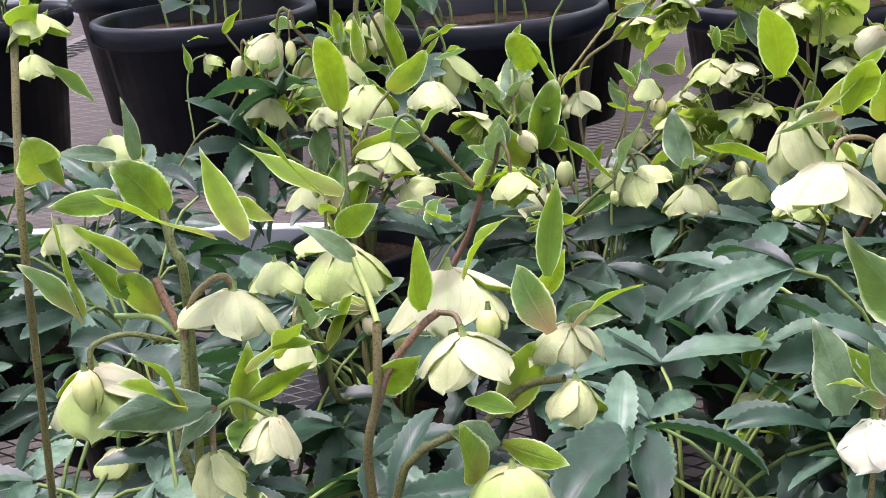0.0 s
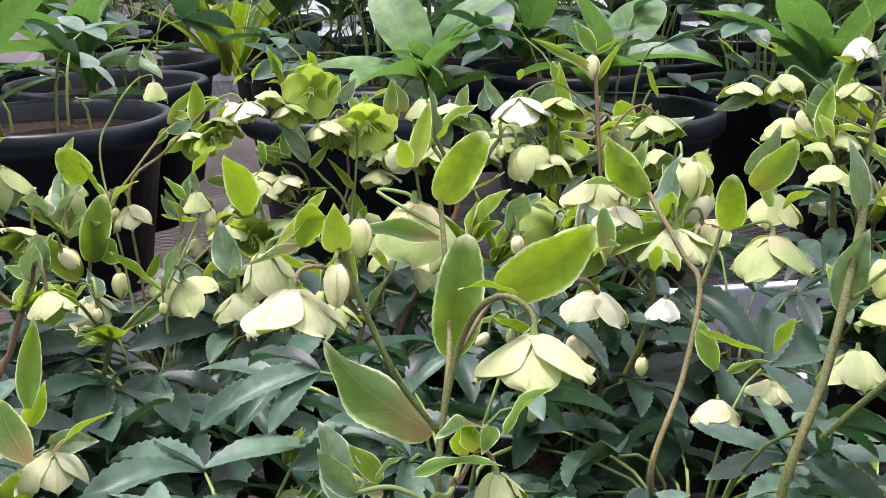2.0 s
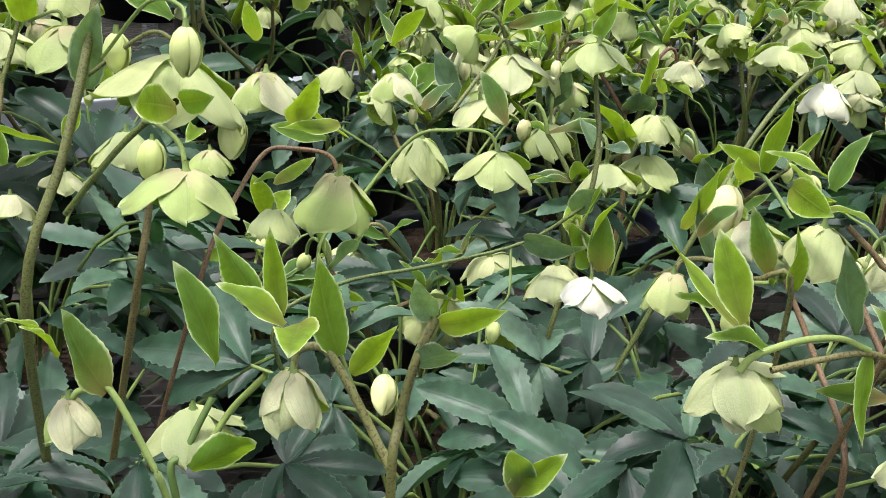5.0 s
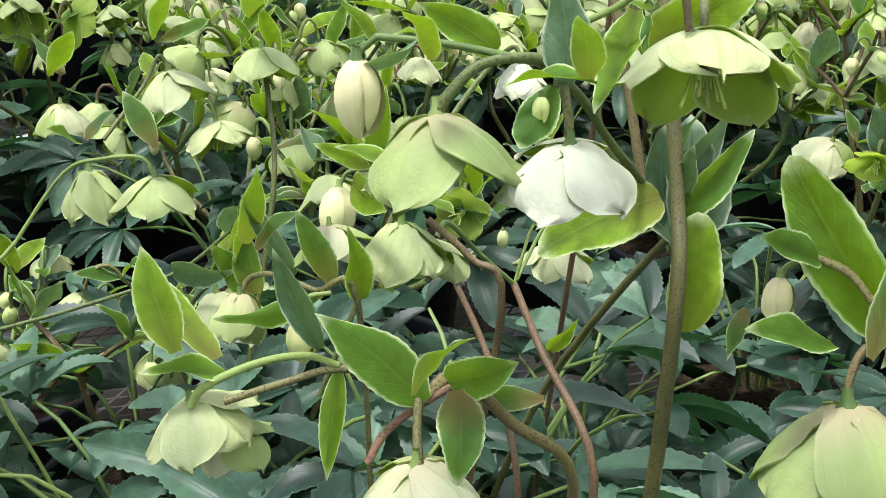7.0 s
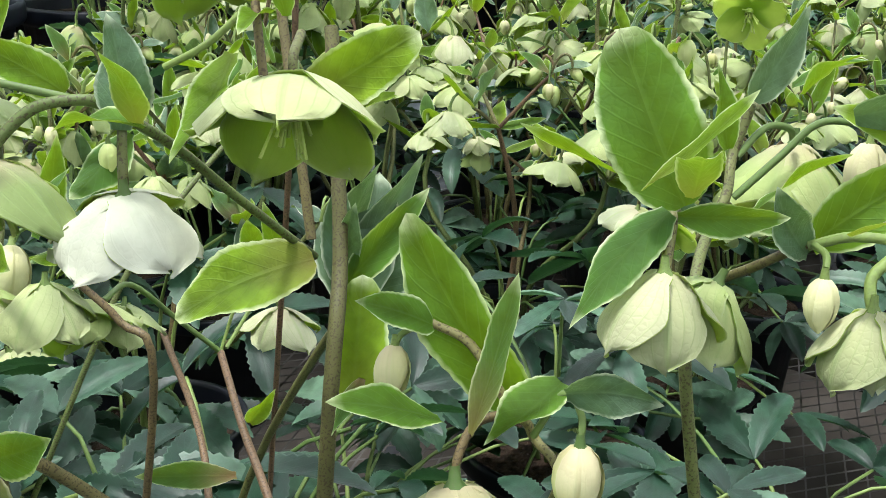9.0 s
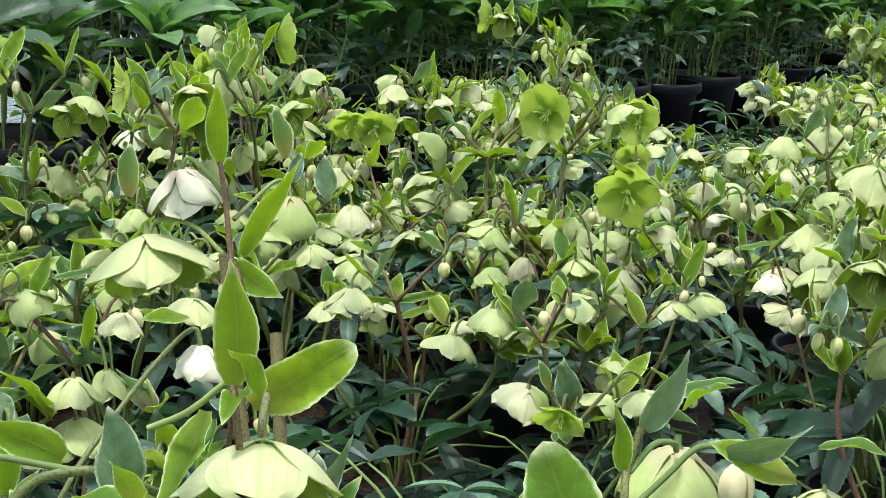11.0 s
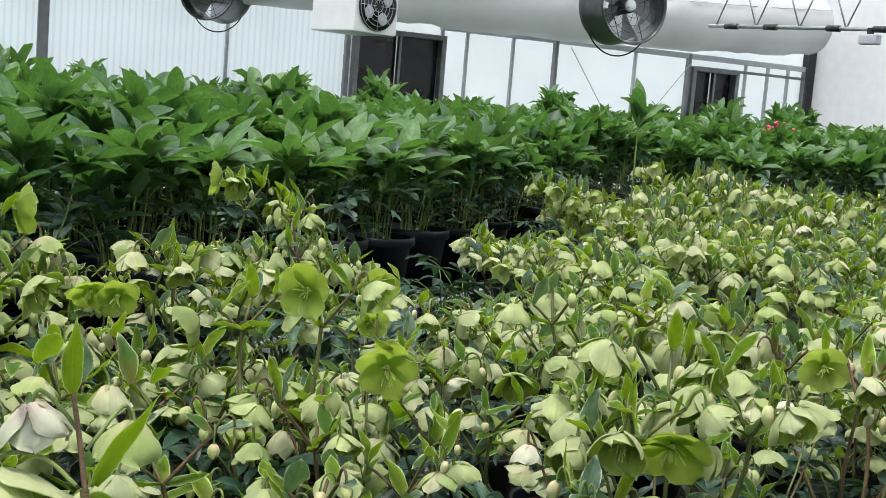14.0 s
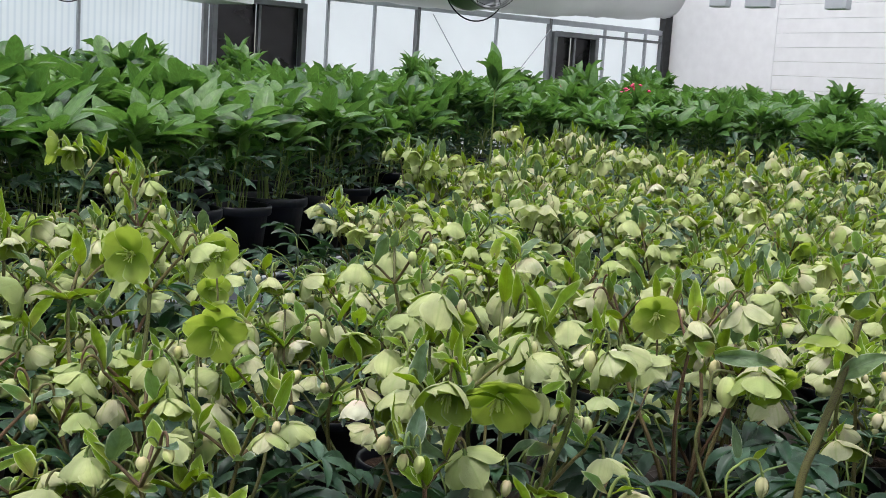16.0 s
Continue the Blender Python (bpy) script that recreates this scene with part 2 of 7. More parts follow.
def sheet(name, colour, share, ribs=0.0, soil=0.93):
    """White greenhouse film or ribbed panel that lets soft light through."""
    m, ns, ls, b = material(name, 0.5, 0.3)
    g = grain(ns, ls, 1.2, 5.0)
    c = ramp(ns, ls, g, (0.3, tuple(v * soil for v in colour)), (0.7, colour))
    if ribs:
        k = ns.new("ShaderNodeTexCoord")
        s = ns.new("ShaderNodeSeparateXYZ")
        ls.new(k.outputs["UV"], s.inputs[0])
        w = node(ns, "Math", op="MULTIPLY", i1=ribs * 6.283)
        ls.new(s.outputs[0], w.inputs[0])
        q = node(ns, "Math", op="SINE")
        ls.new(w.outputs[0], q.inputs[0])
        c = mixed(ns, ls, 1.0, c, ramp(ns, ls, q.outputs[0], (0.0, (0.97, 0.97, 0.97)), (0.93, (0.86, 0.88, 0.90))), "MULTIPLY")
    ls.new(c, b.inputs["Base Color"])
    t = ns.new("ShaderNodeBsdfTranslucent")
    ls.new(c, t.inputs[0])
    mix = node(ns, "MixShader", i0=share)
    ls.new(b.outputs[0], mix.inputs[1])
    ls.new(t.outputs[0], mix.inputs[2])
    ls.new(mix.outputs[0], ns["Material Output"].inputs[0])
    return m


FILM = sheet("white_film", (0.92, 0.96, 0.95), 0.85)
RIBBED = sheet("ribbed_panel", (0.90, 0.95, 0.94), 0.85, 17.0)
ROOF = sheet("roof_film", (0.93, 0.95, 0.97), 0.68)
DUCT = sheet("duct_film", (0.76, 0.77, 0.77), 0.35, 0.0, 0.80)

# ---- shapes as arrays: points, four-cornered faces, uv, material of each face ----
MATS = [PETAL, PURE, INNER, BRACT, GREY, LEAF, GREEN, STEM, STALK, STAMEN, BUD, POT, SOIL]
SLOT = {m.name: n for n, m in enumerate(MATS)}


class Shape:
    def __init__(self, p=None, f=None, uv=None, m=None):
        self.p = np.zeros((0, 3)) if p is None else p
        self.f = np.zeros((0, 4), int) if f is None else f
        self.uv = np.zeros((0, 2)) if uv is None else uv
        self.m = np.zeros(0, int) if m is None else m

    def add(self, other, matrix=None):
        p = other.p
        if matrix is not None:
            a = np.array(matrix)
            p = p @ a[:3, :3].T + a[:3, 3]
        self.f = np.concatenate([self.f, other.f + len(self.p)])
        self.p = np.concatenate([self.p, p])
        self.uv = np.concatenate([self.uv, other.uv])
        self.m = np.concatenate([self.m, other.m])
        return self

    def mesh(self, name):
        used = sorted(set(self.m.tolist()))
        me = bpy.data.meshes.new(name)
        me.from_pydata(self.p.tolist(), [], self.f.tolist())
        for k in used:
            me.materials.append(MATS[k])
        me.polygons.foreach_set("material_index", np.searchsorted(used, self.m).astype(np.int32))
        layer = me.uv_layers.new(name="UVMap")
        layer.data.foreach_set("uv", self.uv[self.f.ravel()].astype(np.float32).ravel())
        me.polygons.foreach_set("use_smooth", np.ones(len(self.f), bool))
        me.update()
        return me


def grid(points, mat, nu, nv, uv=None):
    """A shape from rows of points, nu columns of faces and nv rows."""
    i = np.arange(nv)[:, None] * (nu + 1) + np.arange(nu)[None]
    f = np.stack([i, i + 1, i + nu + 2, i + nu + 1], -1).reshape(-1, 4)
    if uv is None:
        s, t = np.meshgrid(np.linspace(0, 1, nu + 1), np.linspace(0, 1, nv + 1))
        uv = np.stack([s, t], -1).reshape(-1, 2)
    return Shape(points.reshape(-1, 3), f, uv, np.full(len(f), SLOT[mat.name]))


def blade(mat, length, width, nu, nv, wide=0.4, blunt=0.8, fold=0.2, rise=0.0, curl=-0.6, cup=0.0, serr=0.0, wave=0.0, phase=0.0, neck=0.06, twist=0.0, sway=0.0):
    """A leaf or petal along +y with its upper side to +z: wide is where it is widest, blunt the fullness of the tip."""
    t = np.linspace(0, 1, nv + 1)
    s = np.linspace(-1, 1, nu + 1)
    k = wide / (1 - wide) * blunt
    prof = (t + 1e-6) ** k * (1 - t + 1e-6) ** blunt
    prof = np.maximum(prof / prof.max(), np.where(t < 0.2, neck, 0.004))
    half = width / 2 * prof
    ang = rise + curl * t ** 1.2
    step = length / nv
    y = np.concatenate([[0], np.cumsum(np.cos(ang[:-1]) * step)])
    z = np.concatenate([[0], np.cumsum(np.sin(ang[:-1]) * step)])
    tooth = 1 + serr * (np.arange(nv + 1) % 2)[:, None] * (np.abs(s)[None] > 0.99)
    x = half[:, None] * s[None] * tooth
    side = sway * length * (t[:, None] ** 2 - 0.35 * t[:, None])
    off = fold * np.abs(x) - cup * x ** 2 / (width / 2) + wave * width * np.sin(t[:, None] * 9 + phase + 2 * (s[None] > 0)) * np.abs(s[None]) ** 2 * np.sin(np.pi * t)[:, None]
    tw = twist * t[:, None]
    xx, oo = x * np.cos(tw) - off * np.sin(tw), x * np.sin(tw) + off * np.cos(tw)
    yy = y[:, None] - oo * np.sin(ang)[:, None]
    zz = z[:, None] + oo * np.cos(ang)[:, None]
    return grid(np.stack([xx + side, yy, zz], -1), mat, nu, nv)


def tube(mat, path, r0, r1, sides=6):
    p = np.array([tuple(v) for v in path], float)
    d = np.gradient(p, axis=0)
    d /= np.linalg.norm(d, axis=1)[:, None] + 1e-9
    ref = np.array([0.31, 0.94, 0.12])
    a = np.cross(d, ref)
    a /= np.linalg.norm(a, axis=1)[:, None] + 1e-9
    b = np.cross(d, a)
    th = np.linspace(0, 2 * np.pi, sides + 1)
    r = np.linspace(r0, r1, len(p))[:, None, None]
    ring = p[:, None] + r * (a[:, None] * np.cos(th)[None, :, None] + b[:, None] * np.sin(th)[None, :, None])
    return grid(ring, mat, sides, len(p) - 1)


def lathe(mat, profile, sides=20, lobes=0.0, count=5):
    th = np.linspace(0, 2 * np.pi, sides + 1)
    pr = np.array(profile, float)
    k = 1 - lobes * (0.5 + 0.5 * np.cos(th * count))
    ring = np.stack([pr[:, :1] * (np.cos(th) * k)[None], pr[:, :1] * (np.sin(th) * k)[None], pr[:, 1:] + 0 * th[None]], -1)
    return grid(ring, mat, sides, len(pr) - 1)


def bent(a, b, c, d, n):
    """Points along a smooth curve from a to d, drawn towards b and c."""
    t = np.linspace(0, 1, n)[:, None]
    a, b, c, d = (np.array(tuple(v), float) for v in (a, b, c, d))
    return (1 - t) ** 3 * a + 3 * (1 - t) ** 2 * t * b + 3 * (1 - t) * t ** 2 * c + t ** 3 * d


# ---- the pieces that the plants share, fine and coarse ----
def meridian(rise, curl, flare, size, n=24):
    """Half the outline of a flower from its crown to its rim: radius and height."""
    t = np.linspace(0, 1, n)
    ang = rise + curl * t ** 1.1 + flare * t ** 5
    r = 0.0015 + np.concatenate([[0], np.cumsum(np.cos(ang[:-1]) * size / (n - 1))])
    z = np.concatenate([[0], np.cumsum(np.sin(ang[:-1]) * size / (n - 1))])
    return np.stack([r, z], -1)


def petal(mat, outline, half, lobe, tilt, cup, wave, phase, nu, nv, inset=0.0):
    """One rounded petal on the dome of a flower, its sides tucked over and under its neighbours."""
    u, t = np.meshgrid(np.linspace(-1, 1, nu + 1), np.linspace(0, 1, nv + 1))
    at = t * (1 - lobe * np.abs(u) ** 3.2 * t ** 2) * (1 + (0.05 * np.sin(5 * u + phase) + 0.03 * np.sin(13 * u + 2 * phase)) * t ** 6)
    size = np.abs(outline[:, 1]).max() + outline[:, 0].max()
    where = np.linspace(0, 1.06, len(outline))
    r = np.interp(at, where, outline[:, 0]) + size * (tilt * u * t * 0.5 - cup * u ** 2 * t) + size * wave * np.sin(4 * u + phase) * t ** 3
    z = np.interp(at, where, outline[:, 1]) + size * wave * np.cos(3 * u + phase) * t ** 3 * 0.6
    az = u * half
    r = np.maximum(r - inset, 0.0005)
    return grid(np.stack([r * np.sin(az), r * np.cos(az), z - inset], -1), mat, nu, nv)


def sepal(mat, outline, width, round_r, tilt, wave, phase, point, nu, nv, inset=0.0):
    """One broad ovate sepal that follows the flower's outline, hollowed round its length, with a wavy rim."""
    u, t = np.meshgrid(np.linspace(-1, 1, nu + 1), np.linspace(0, 1, nv + 1))
    prof = (t + 0.02) ** 0.62 * (1 - t + 1e-4) ** point
    prof = np.maximum(prof / prof.max(), np.where(t < 0.3, 0.42, 0.02))
    x = width / 2 * prof * u * (1 + 0.05 * np.sin(9 * t + phase) * np.sign(u))
    at = t * (1 + 0.05 * np.sin(2.5 * u + phase) * t ** 3)
    where = np.linspace(0, 1.08, len(outline))
    r, z = np.interp(at, where, outline[:, 0]), np.interp(at, where, outline[:, 1])
    slope = np.arctan2(np.gradient(outline[:, 1]), np.gradient(outline[:, 0]))
    a = np.interp(at, where, slope)
    bow = np.maximum(1.12 * r, round_r * 0.65)
    k, th = np.abs(np.sin(a)) ** 0.7, np.clip(x / bow, -1.3, 1.3)
    off = bow * (np.cos(th) - 1) * k + tilt * x * t
    x = x * (1 - k) + bow * np.sin(th) * k
    off = off + width * wave * np.sin(7 * t + phase + 2.4 * (u > 0)) * np.abs(u) ** 2 * t + width * wave * 0.8 * np.sin(5 * u + 2 * phase) * t ** 5 - inset
    return grid(np.stack([x, r - np.sin(a) * off, z + np.cos(a) * off], -1), mat, nu, nv)


def make_flower(rng, rise, curl, fine, size=0.040, mat=PETAL, full=0.9, wide=False):
    """Five overlapping sepals, cream outside and green within, round a tuft of stamens."""
    s = Shape()
    nu, nv = (6, 11) if fine else (4, 4)
    turn = rng.uniform(0, 72)
    for k in range(5):
        a = turn + 144 * k + rng.uniform(-8, 8)
        length = size * rng.uniform(0.90, 1.08)
        out = meridian(rise + rng.uniform(-0.09, 0.09) + (0.06 if k < 2 else -0.04), curl * rng.uniform(0.85, 1.18), rng.uniform(0.1, 0.9) if rise > -0.35 else rng.uniform(-0.5, 0.2), length)
        shape = (length * 0.92 * full * rng.uniform(0.93, 1.08), 0.026 if wide else 0.019, rng.uniform(0.04, 0.13), rng.uniform(0.03, 0.075), rng.uniform(0, 6), rng.uniform(0.42, 0.7))
        lift = Matrix.Translation((0, 0, 0.0007 if k < 2 else 0.0)) @ pose(0, 0, 0, 0, 0, a)
        s.add(sepal(mat, out, *shape, nu, nv), lift)
        if fine and not wide:
            s.add(sepal(INNER, out, *shape, nu, nv, 0.0005), lift)
    for k in range(16 if fine else 5):
        a, tilt = rng.uniform(0, 6.28), rng.uniform(0.05, 0.75 if wide else 0.5)
        l = rng.uniform(0.014, 0.024)
        tip = (l * math.cos(a) * math.sin(tilt), l * math.sin(a) * math.sin(tilt), -l * math.cos(tilt) - 0.002)
        s.add(tube(STAMEN, [(tip[0] * q, tip[1] * q, tip[2] * q) for q in (0, 0.5, 0.85, 1.0)], 0.0004, 0.0009 if wide else 0.0007, 3))
    if fine:
        for k in range(8):
            s.add(blade(STAMEN, 0.010, 0.005, 2, 3, 0.6, 0.5, -0.5, -1.0, -0.5), pose(0, 0, -0.002, 0, 0, 45 * k))
    s.add(lathe(STALK, [(0.0014, 0.006), (0.0018, 0.002), (0.0034, -0.0006)], 8 if fine else 4))
    s.add(lathe(STAMEN, [(0.004, -0.003), (0.004, -0.006), (0.0008, -0.009)], 8 if fine else 4))
    return s


def make_bud(rng, fine, size):
    """A closed bud: five petals that wrap round each other to a blunt point."""
    pr = [(0.12, 0.06), (0.42, -0.02), (0.76, -0.34), (0.96, -0.82), (1.0, -1.25), (0.90, -1.7), (0.66, -2.15), (0.36, -2.5), (0.12, -2.68), (0.04, -2.72)]
    out = np.array(pr) * size * 0.44 * np.array((0.86, 1.0))
    out = np.stack([np.interp(np.linspace(0, 9, 24), np.arange(10), out[:, q]) for q in (0, 1)], -1)
    s = Shape()
    for k in range(5 if fine else 3):
        s.add(petal(BUD, out * rng.uniform(0.95, 1.05), radians(56 if fine else 75), rng.uniform(0.18, 0.40), rng.uniform(0.10, 0.22), 0.03, 0.012, rng.uniform(0, 6), 6 if fine else 2, 8 if fine else 4),
              pose(rng.uniform(-0.0005, 0.0005), 0, 0, 0, 0, (72 if fine else 120) * k + rng.uniform(-10, 10)))
    s.add(lathe(STALK, [(0.0012, 0.004), (0.0016, 0.001), (0.12 * size, -0.02 * size)], 7 if fine else 4))
    return s


def make_bract(rng, fine, length, width, mat=BRACT):
    nu, nv = (6, 24) if fine else (2, 5)
    return blade(mat, length, width, nu, nv, rng.uniform(0.32, 0.44), rng.uniform(0.75, 1.05), rng.uniform(0.15, 0.6), rng.uniform(-0.1, 0.25), rng.uniform(-1.2, 0.45), 0.0,
                 0.04, rng.uniform(0.07, 0.17), rng.uniform(0, 6), 0.35, rng.uniform(-0.8, 0.8), rng.uniform(-0.22, 0.22))


def make_lobed(rng, fine, length, width, mat=BRACT):
    """A bract split into three fingers."""
    s = Shape()
    for a, k in ((0, 1.0), (34, 0.72), (-30, 0.66)):
        s.add(blade(mat, length * k, width * (0.8 if a else 1.0), 4 if fine else 2, 10 if fine else 4, 0.5, 0.9, 0.4, 0.0, rng.uniform(-0.7, 0.1), 0.0, 0.08, 0.10, rng.uniform(0, 6), 0.4, rng.uniform(-0.4, 0.4)), pose(0, 0, 0.0006 * a / 30, 0, 0, a))
    return s


def make_leaf(rng, fine, mat, count, length, width, spread, droop, serr, lift=0.1):
    s = Shape()
    nu, nv = ((4, 26) if serr else (4, 10)) if fine else (2, 4)
    for k in range(count):
        q = k - (count - 1) / 2
        a = q * spread
        l = length * (1 - 0.10 * abs(q)) * rng.uniform(0.86, 1.12)
        b = blade(mat, l, l * width * rng.uniform(0.88, 1.12), nu, nv, rng.uniform(0.46, 0.58), rng.uniform(0.72, 0.95), rng.uniform(0.2, 0.7), lift + rng.uniform(-0.25, 0.25), droop * rng.uniform(0.5, 1.4), 0.0,
                  serr, rng.uniform(0.02, 0.06), rng.uniform(0, 6), 0.08, rng.uniform(-0.4, 0.4), rng.uniform(-0.10, 0.10))
        s.add(b, pose(0, 0, 0.001 * k, rng.uniform(-10, 10), 0, -a + rng.uniform(-8, 8)))
    return s


LIB, DATA = {}, {}
for fine in (True, False):
    rng = random.Random(5)
    tag = "fine" if fine else "coarse"
    for n, (rise, curl) in enumerate(((-0.2, -1.2), (-0.3, -1.15), (-0.4, -1.05), (-0.35, -1.2), (-0.1, -1.3), (-0.6, -1.15), (-0.5, -1.3), (-0.12, -0.7), (-0.25, -0.75))):
        LIB["flower", n, tag] = make_flower(rng, rise, curl, fine, 0.040, INNER if n > 6 else PETAL, (0.95, 0.90, 0.98, 0.92, 0.88, 1.0, 0.95, 1.0, 1.04)[n], n > 6)
    for n, (rise, curl) in enumerate(((-0.28, -1.15), (-0.4, -1.05))):
        LIB["flower", 9 + n, tag] = make_flower(rng, rise, curl, fine, 0.040, PURE, 1.08)
    for n, size in enumerate((0.016, 0.019, 0.022)):
        LIB["bud", n, tag] = make_bud(rng, fine, size)
    for n, (l, w) in enumerate(((0.052, 0.018), (0.062, 0.019), (0.044, 0.017), (0.070, 0.024), (0.034, 0.012), (0.056, 0.015))):
        LIB["bract", n, tag] = make_bract(rng, fine, l, w)
    LIB["bract", 6, tag] = make_lobed(rng, fine, 0.058, 0.022)
    LIB["bract", 7, tag] = make_bract(rng, fine, 0.056, 0.026, GREY)
    LIB["bract", 8, tag] = make_bract(rng, fine, 0.048, 0.020, GREY)
    LIB["bract", 9, tag] = make_lobed(rng, fine, 0.060, 0.024, GREY)
    for n, turn in ((10, 0.3), (11, -0.4)):
        LIB["bract", n, tag] = blade(BRACT, 0.060, 0.030, 8 if fine else 2, 26 if fine else 5, 0.44, 0.52, 0.22, 0.1, -0.55, 0.0, 0.035, 0.10, 2 + 3 * turn, 0.22, turn, 0.25 * turn)
    for n, (c, l) in enumerate(((5, 0.080), (7, 0.072), (5, 0.092), (3, 0.084), (7, 0.084))):
        LIB["leaf", n, tag] = make_leaf(rng, fine, LEAF, c, l, 0.29, 44 if c == 5 else 36, -0.7, 0.15)
    for n, (c, l) in enumerate(((6, 0.135), (7, 0.12), (5, 0.15), (8, 0.13))):
        LIB["whorl", n, tag] = make_leaf(rng, fine, GREEN, c, l * 1.42, 0.31, 360 / c, -1.0, 0.0, 0.9)
    for n, l in enumerate((0.12, 0.15, 0.10)):
        LIB["single", n, tag] = make_leaf(rng, fine, GREEN, 1, l, 0.36, 0, -0.9, 0.0, 0.2)
    for n, (c, l) in enumerate(((3, 0.10), (5, 0.09))):
        LIB["low_leaf", n, tag] = make_leaf(rng, fine, LEAF, c, l * 0.8, 0.46, 55, -0.5, 0.0)


def data(key):
    if key not in DATA:
        DATA[key] = LIB[key].mesh(key[0])
    return DATA[key]


def toward(at, way, roll=0.0):
    """A pose at a place whose +y looks along way, with +z as far up as it goes."""
    y = Vector(way).normalized()
    x = y.cross(Vector((0, 0, 1)))
    x = x.normalized() if x.length > 1e-4 else Vector((1, 0, 0))
    z = x.cross(y)
    m = Matrix((x, y, z)).transposed().to_4x4()
    return Matrix.Translation(at) @ m @ Matrix.Rotation(roll, 4, "Y")


def nod(at, rng, lean=0.0, way=0.0, size=1.0):
    """A pose for a flower that hangs from a place, tipped by lean degrees towards the heading way."""
    return Matrix.Translation(at) @ pose(0, 0, 0, 0, 0, way) @ pose(0, 0, 0, lean, 0, 0) @ pose(0, 0, 0, 0, 0, rng.uniform(0, 360)) @ Matrix.Scale(size, 4)


# ---- hellebores: a plan of pieces for each flowering stem ----
def hang(rng, fork, at, kind, size, lean, way, tube_shape, pieces, fine, thick=0.0017):
    """A pedicel that rises from the fork and bows over to a flower or bud."""
    f, a = Vector(fork), Vector(at)
    up = Vector((0, 0, 0.022 + 0.25 * (a - f).length))
    path = bent(f, f + (a - f) * 0.25 + up, a + Vector((0, 0, 0.024)), a, 8 if fine else 4)
    tube_shape.add(tube(STEM if rng.random() < 0.45 else STALK, path, thick * 1.15, thick * 0.9, 6 if fine else 3))
    tag = "fine" if fine else "coarse"
    if kind == "bud":
        pieces.append(("bud", ("bud", rng.randrange(3), tag), nod(a, rng, lean, way, size)))
    else:
        n = {"open": (0, 1, 4), "bell": (1, 2, 3), "tight": (5, 6), "wide": (7, 8), "white": (9, 10)}[kind]
        pieces.append(("flower", ("flower", rng.choice(n), tag), nod(a, rng, lean, way, size)))


def leafage(rng, at, count, heading, pieces, fine, lift=(0.2, 1.1), small=False):
    """Bracts that stand round a fork."""
    tag = "fine" if fine else "coarse"
    for k in range(count):
        a = heading + 6.283 * k / count + rng.uniform(-0.5, 0.5)
        e = rng.uniform(*lift)
        n = rng.choice((2, 4, 8) if small else (0, 1, 2, 3, 5, 6, 7, 8))
        way = (math.cos(a) * math.cos(e), math.sin(a) * math.cos(e), math.sin(e))
        pieces.append(("bract", ("bract", n, tag), toward(at, way, rng.uniform(-0.4, 0.4)) @ Matrix.Scale(rng.uniform(0.8, 1.15), 4)))


def flowering_stem(rng, base, top, fine, flowers=3):
    """The tube of one stem with its forks, and the pieces on it."""
    s, pieces = Shape(), []
    b, t = Vector(base), Vector(top)
    bow = Vector((rng.uniform(-0.03, 0.03), rng.uniform(-0.03, 0.03), 0))
    r = rng.uniform(0.0026, 0.0036)
    s.add(tube(STEM, bent(b, b + Vector((0, 0, 0.12)) + bow, t - Vector((0, 0, 0.1)) + bow, t, 9 if fine else 4), r * 1.15, r * 0.8, 7 if fine else 3))
    head = rng.uniform(0, 6.28)
    leafage(rng, t, 3, head, pieces, fine, (0.05, 1.1))
    for k in range(flowers):
        a = head + 6.283 * k / flowers + rng.uniform(-0.5, 0.5)
        l = rng.uniform(0.035, 0.075)
        tip = t + Vector((math.cos(a) * l * 0.7, math.sin(a) * l * 0.7, l * rng.uniform(0.5, 1.0)))
        s.add(tube(STEM, bent(t, t + (tip - t) * 0.4, t + (tip - t) * 0.7 + Vector((0, 0, 0.004)), tip, 5 if fine else 3), r * 0.75, r * 0.6, 6 if fine else 3))
        kind = rng.choice(("open", "open", "open", "bell", "bell", "bell", "bell", "tight", "tight", "open", "wide", "bell", "bud", "bud", "bud", "white" if rng.random() < 0.4 else "bell"))
        out = Vector((math.cos(a), math.sin(a), 0)) * rng.uniform(0.018, 0.032)
        hang(rng, tip, tip + out + Vector((0, 0, rng.uniform(-0.012, 0.012))), kind, (rng.uniform(0.65, 0.95) if kind == "bud" else rng.uniform(0.82, 1.15)) * (0.8 if kind == "wide" else 1.0), rng.uniform(0, 52) + (48 if kind == "wide" else 0), math.degrees(a) - 90, s, pieces, fine)
        leafage(rng, tip, 2, a, pieces, fine, (0.0, 1.35), rng.random() < 0.4)
        if rng.random() < 0.25:
            side = tip + Vector((-math.sin(a), math.cos(a), 0)) * rng.uniform(-0.03, 0.03)
            hang(rng, tip, side + Vector((0, 0, -0.006)), "bud", rng.uniform(0.6, 0.9), 5, 0, s, pieces, fine, 0.0011)
    return s, pieces


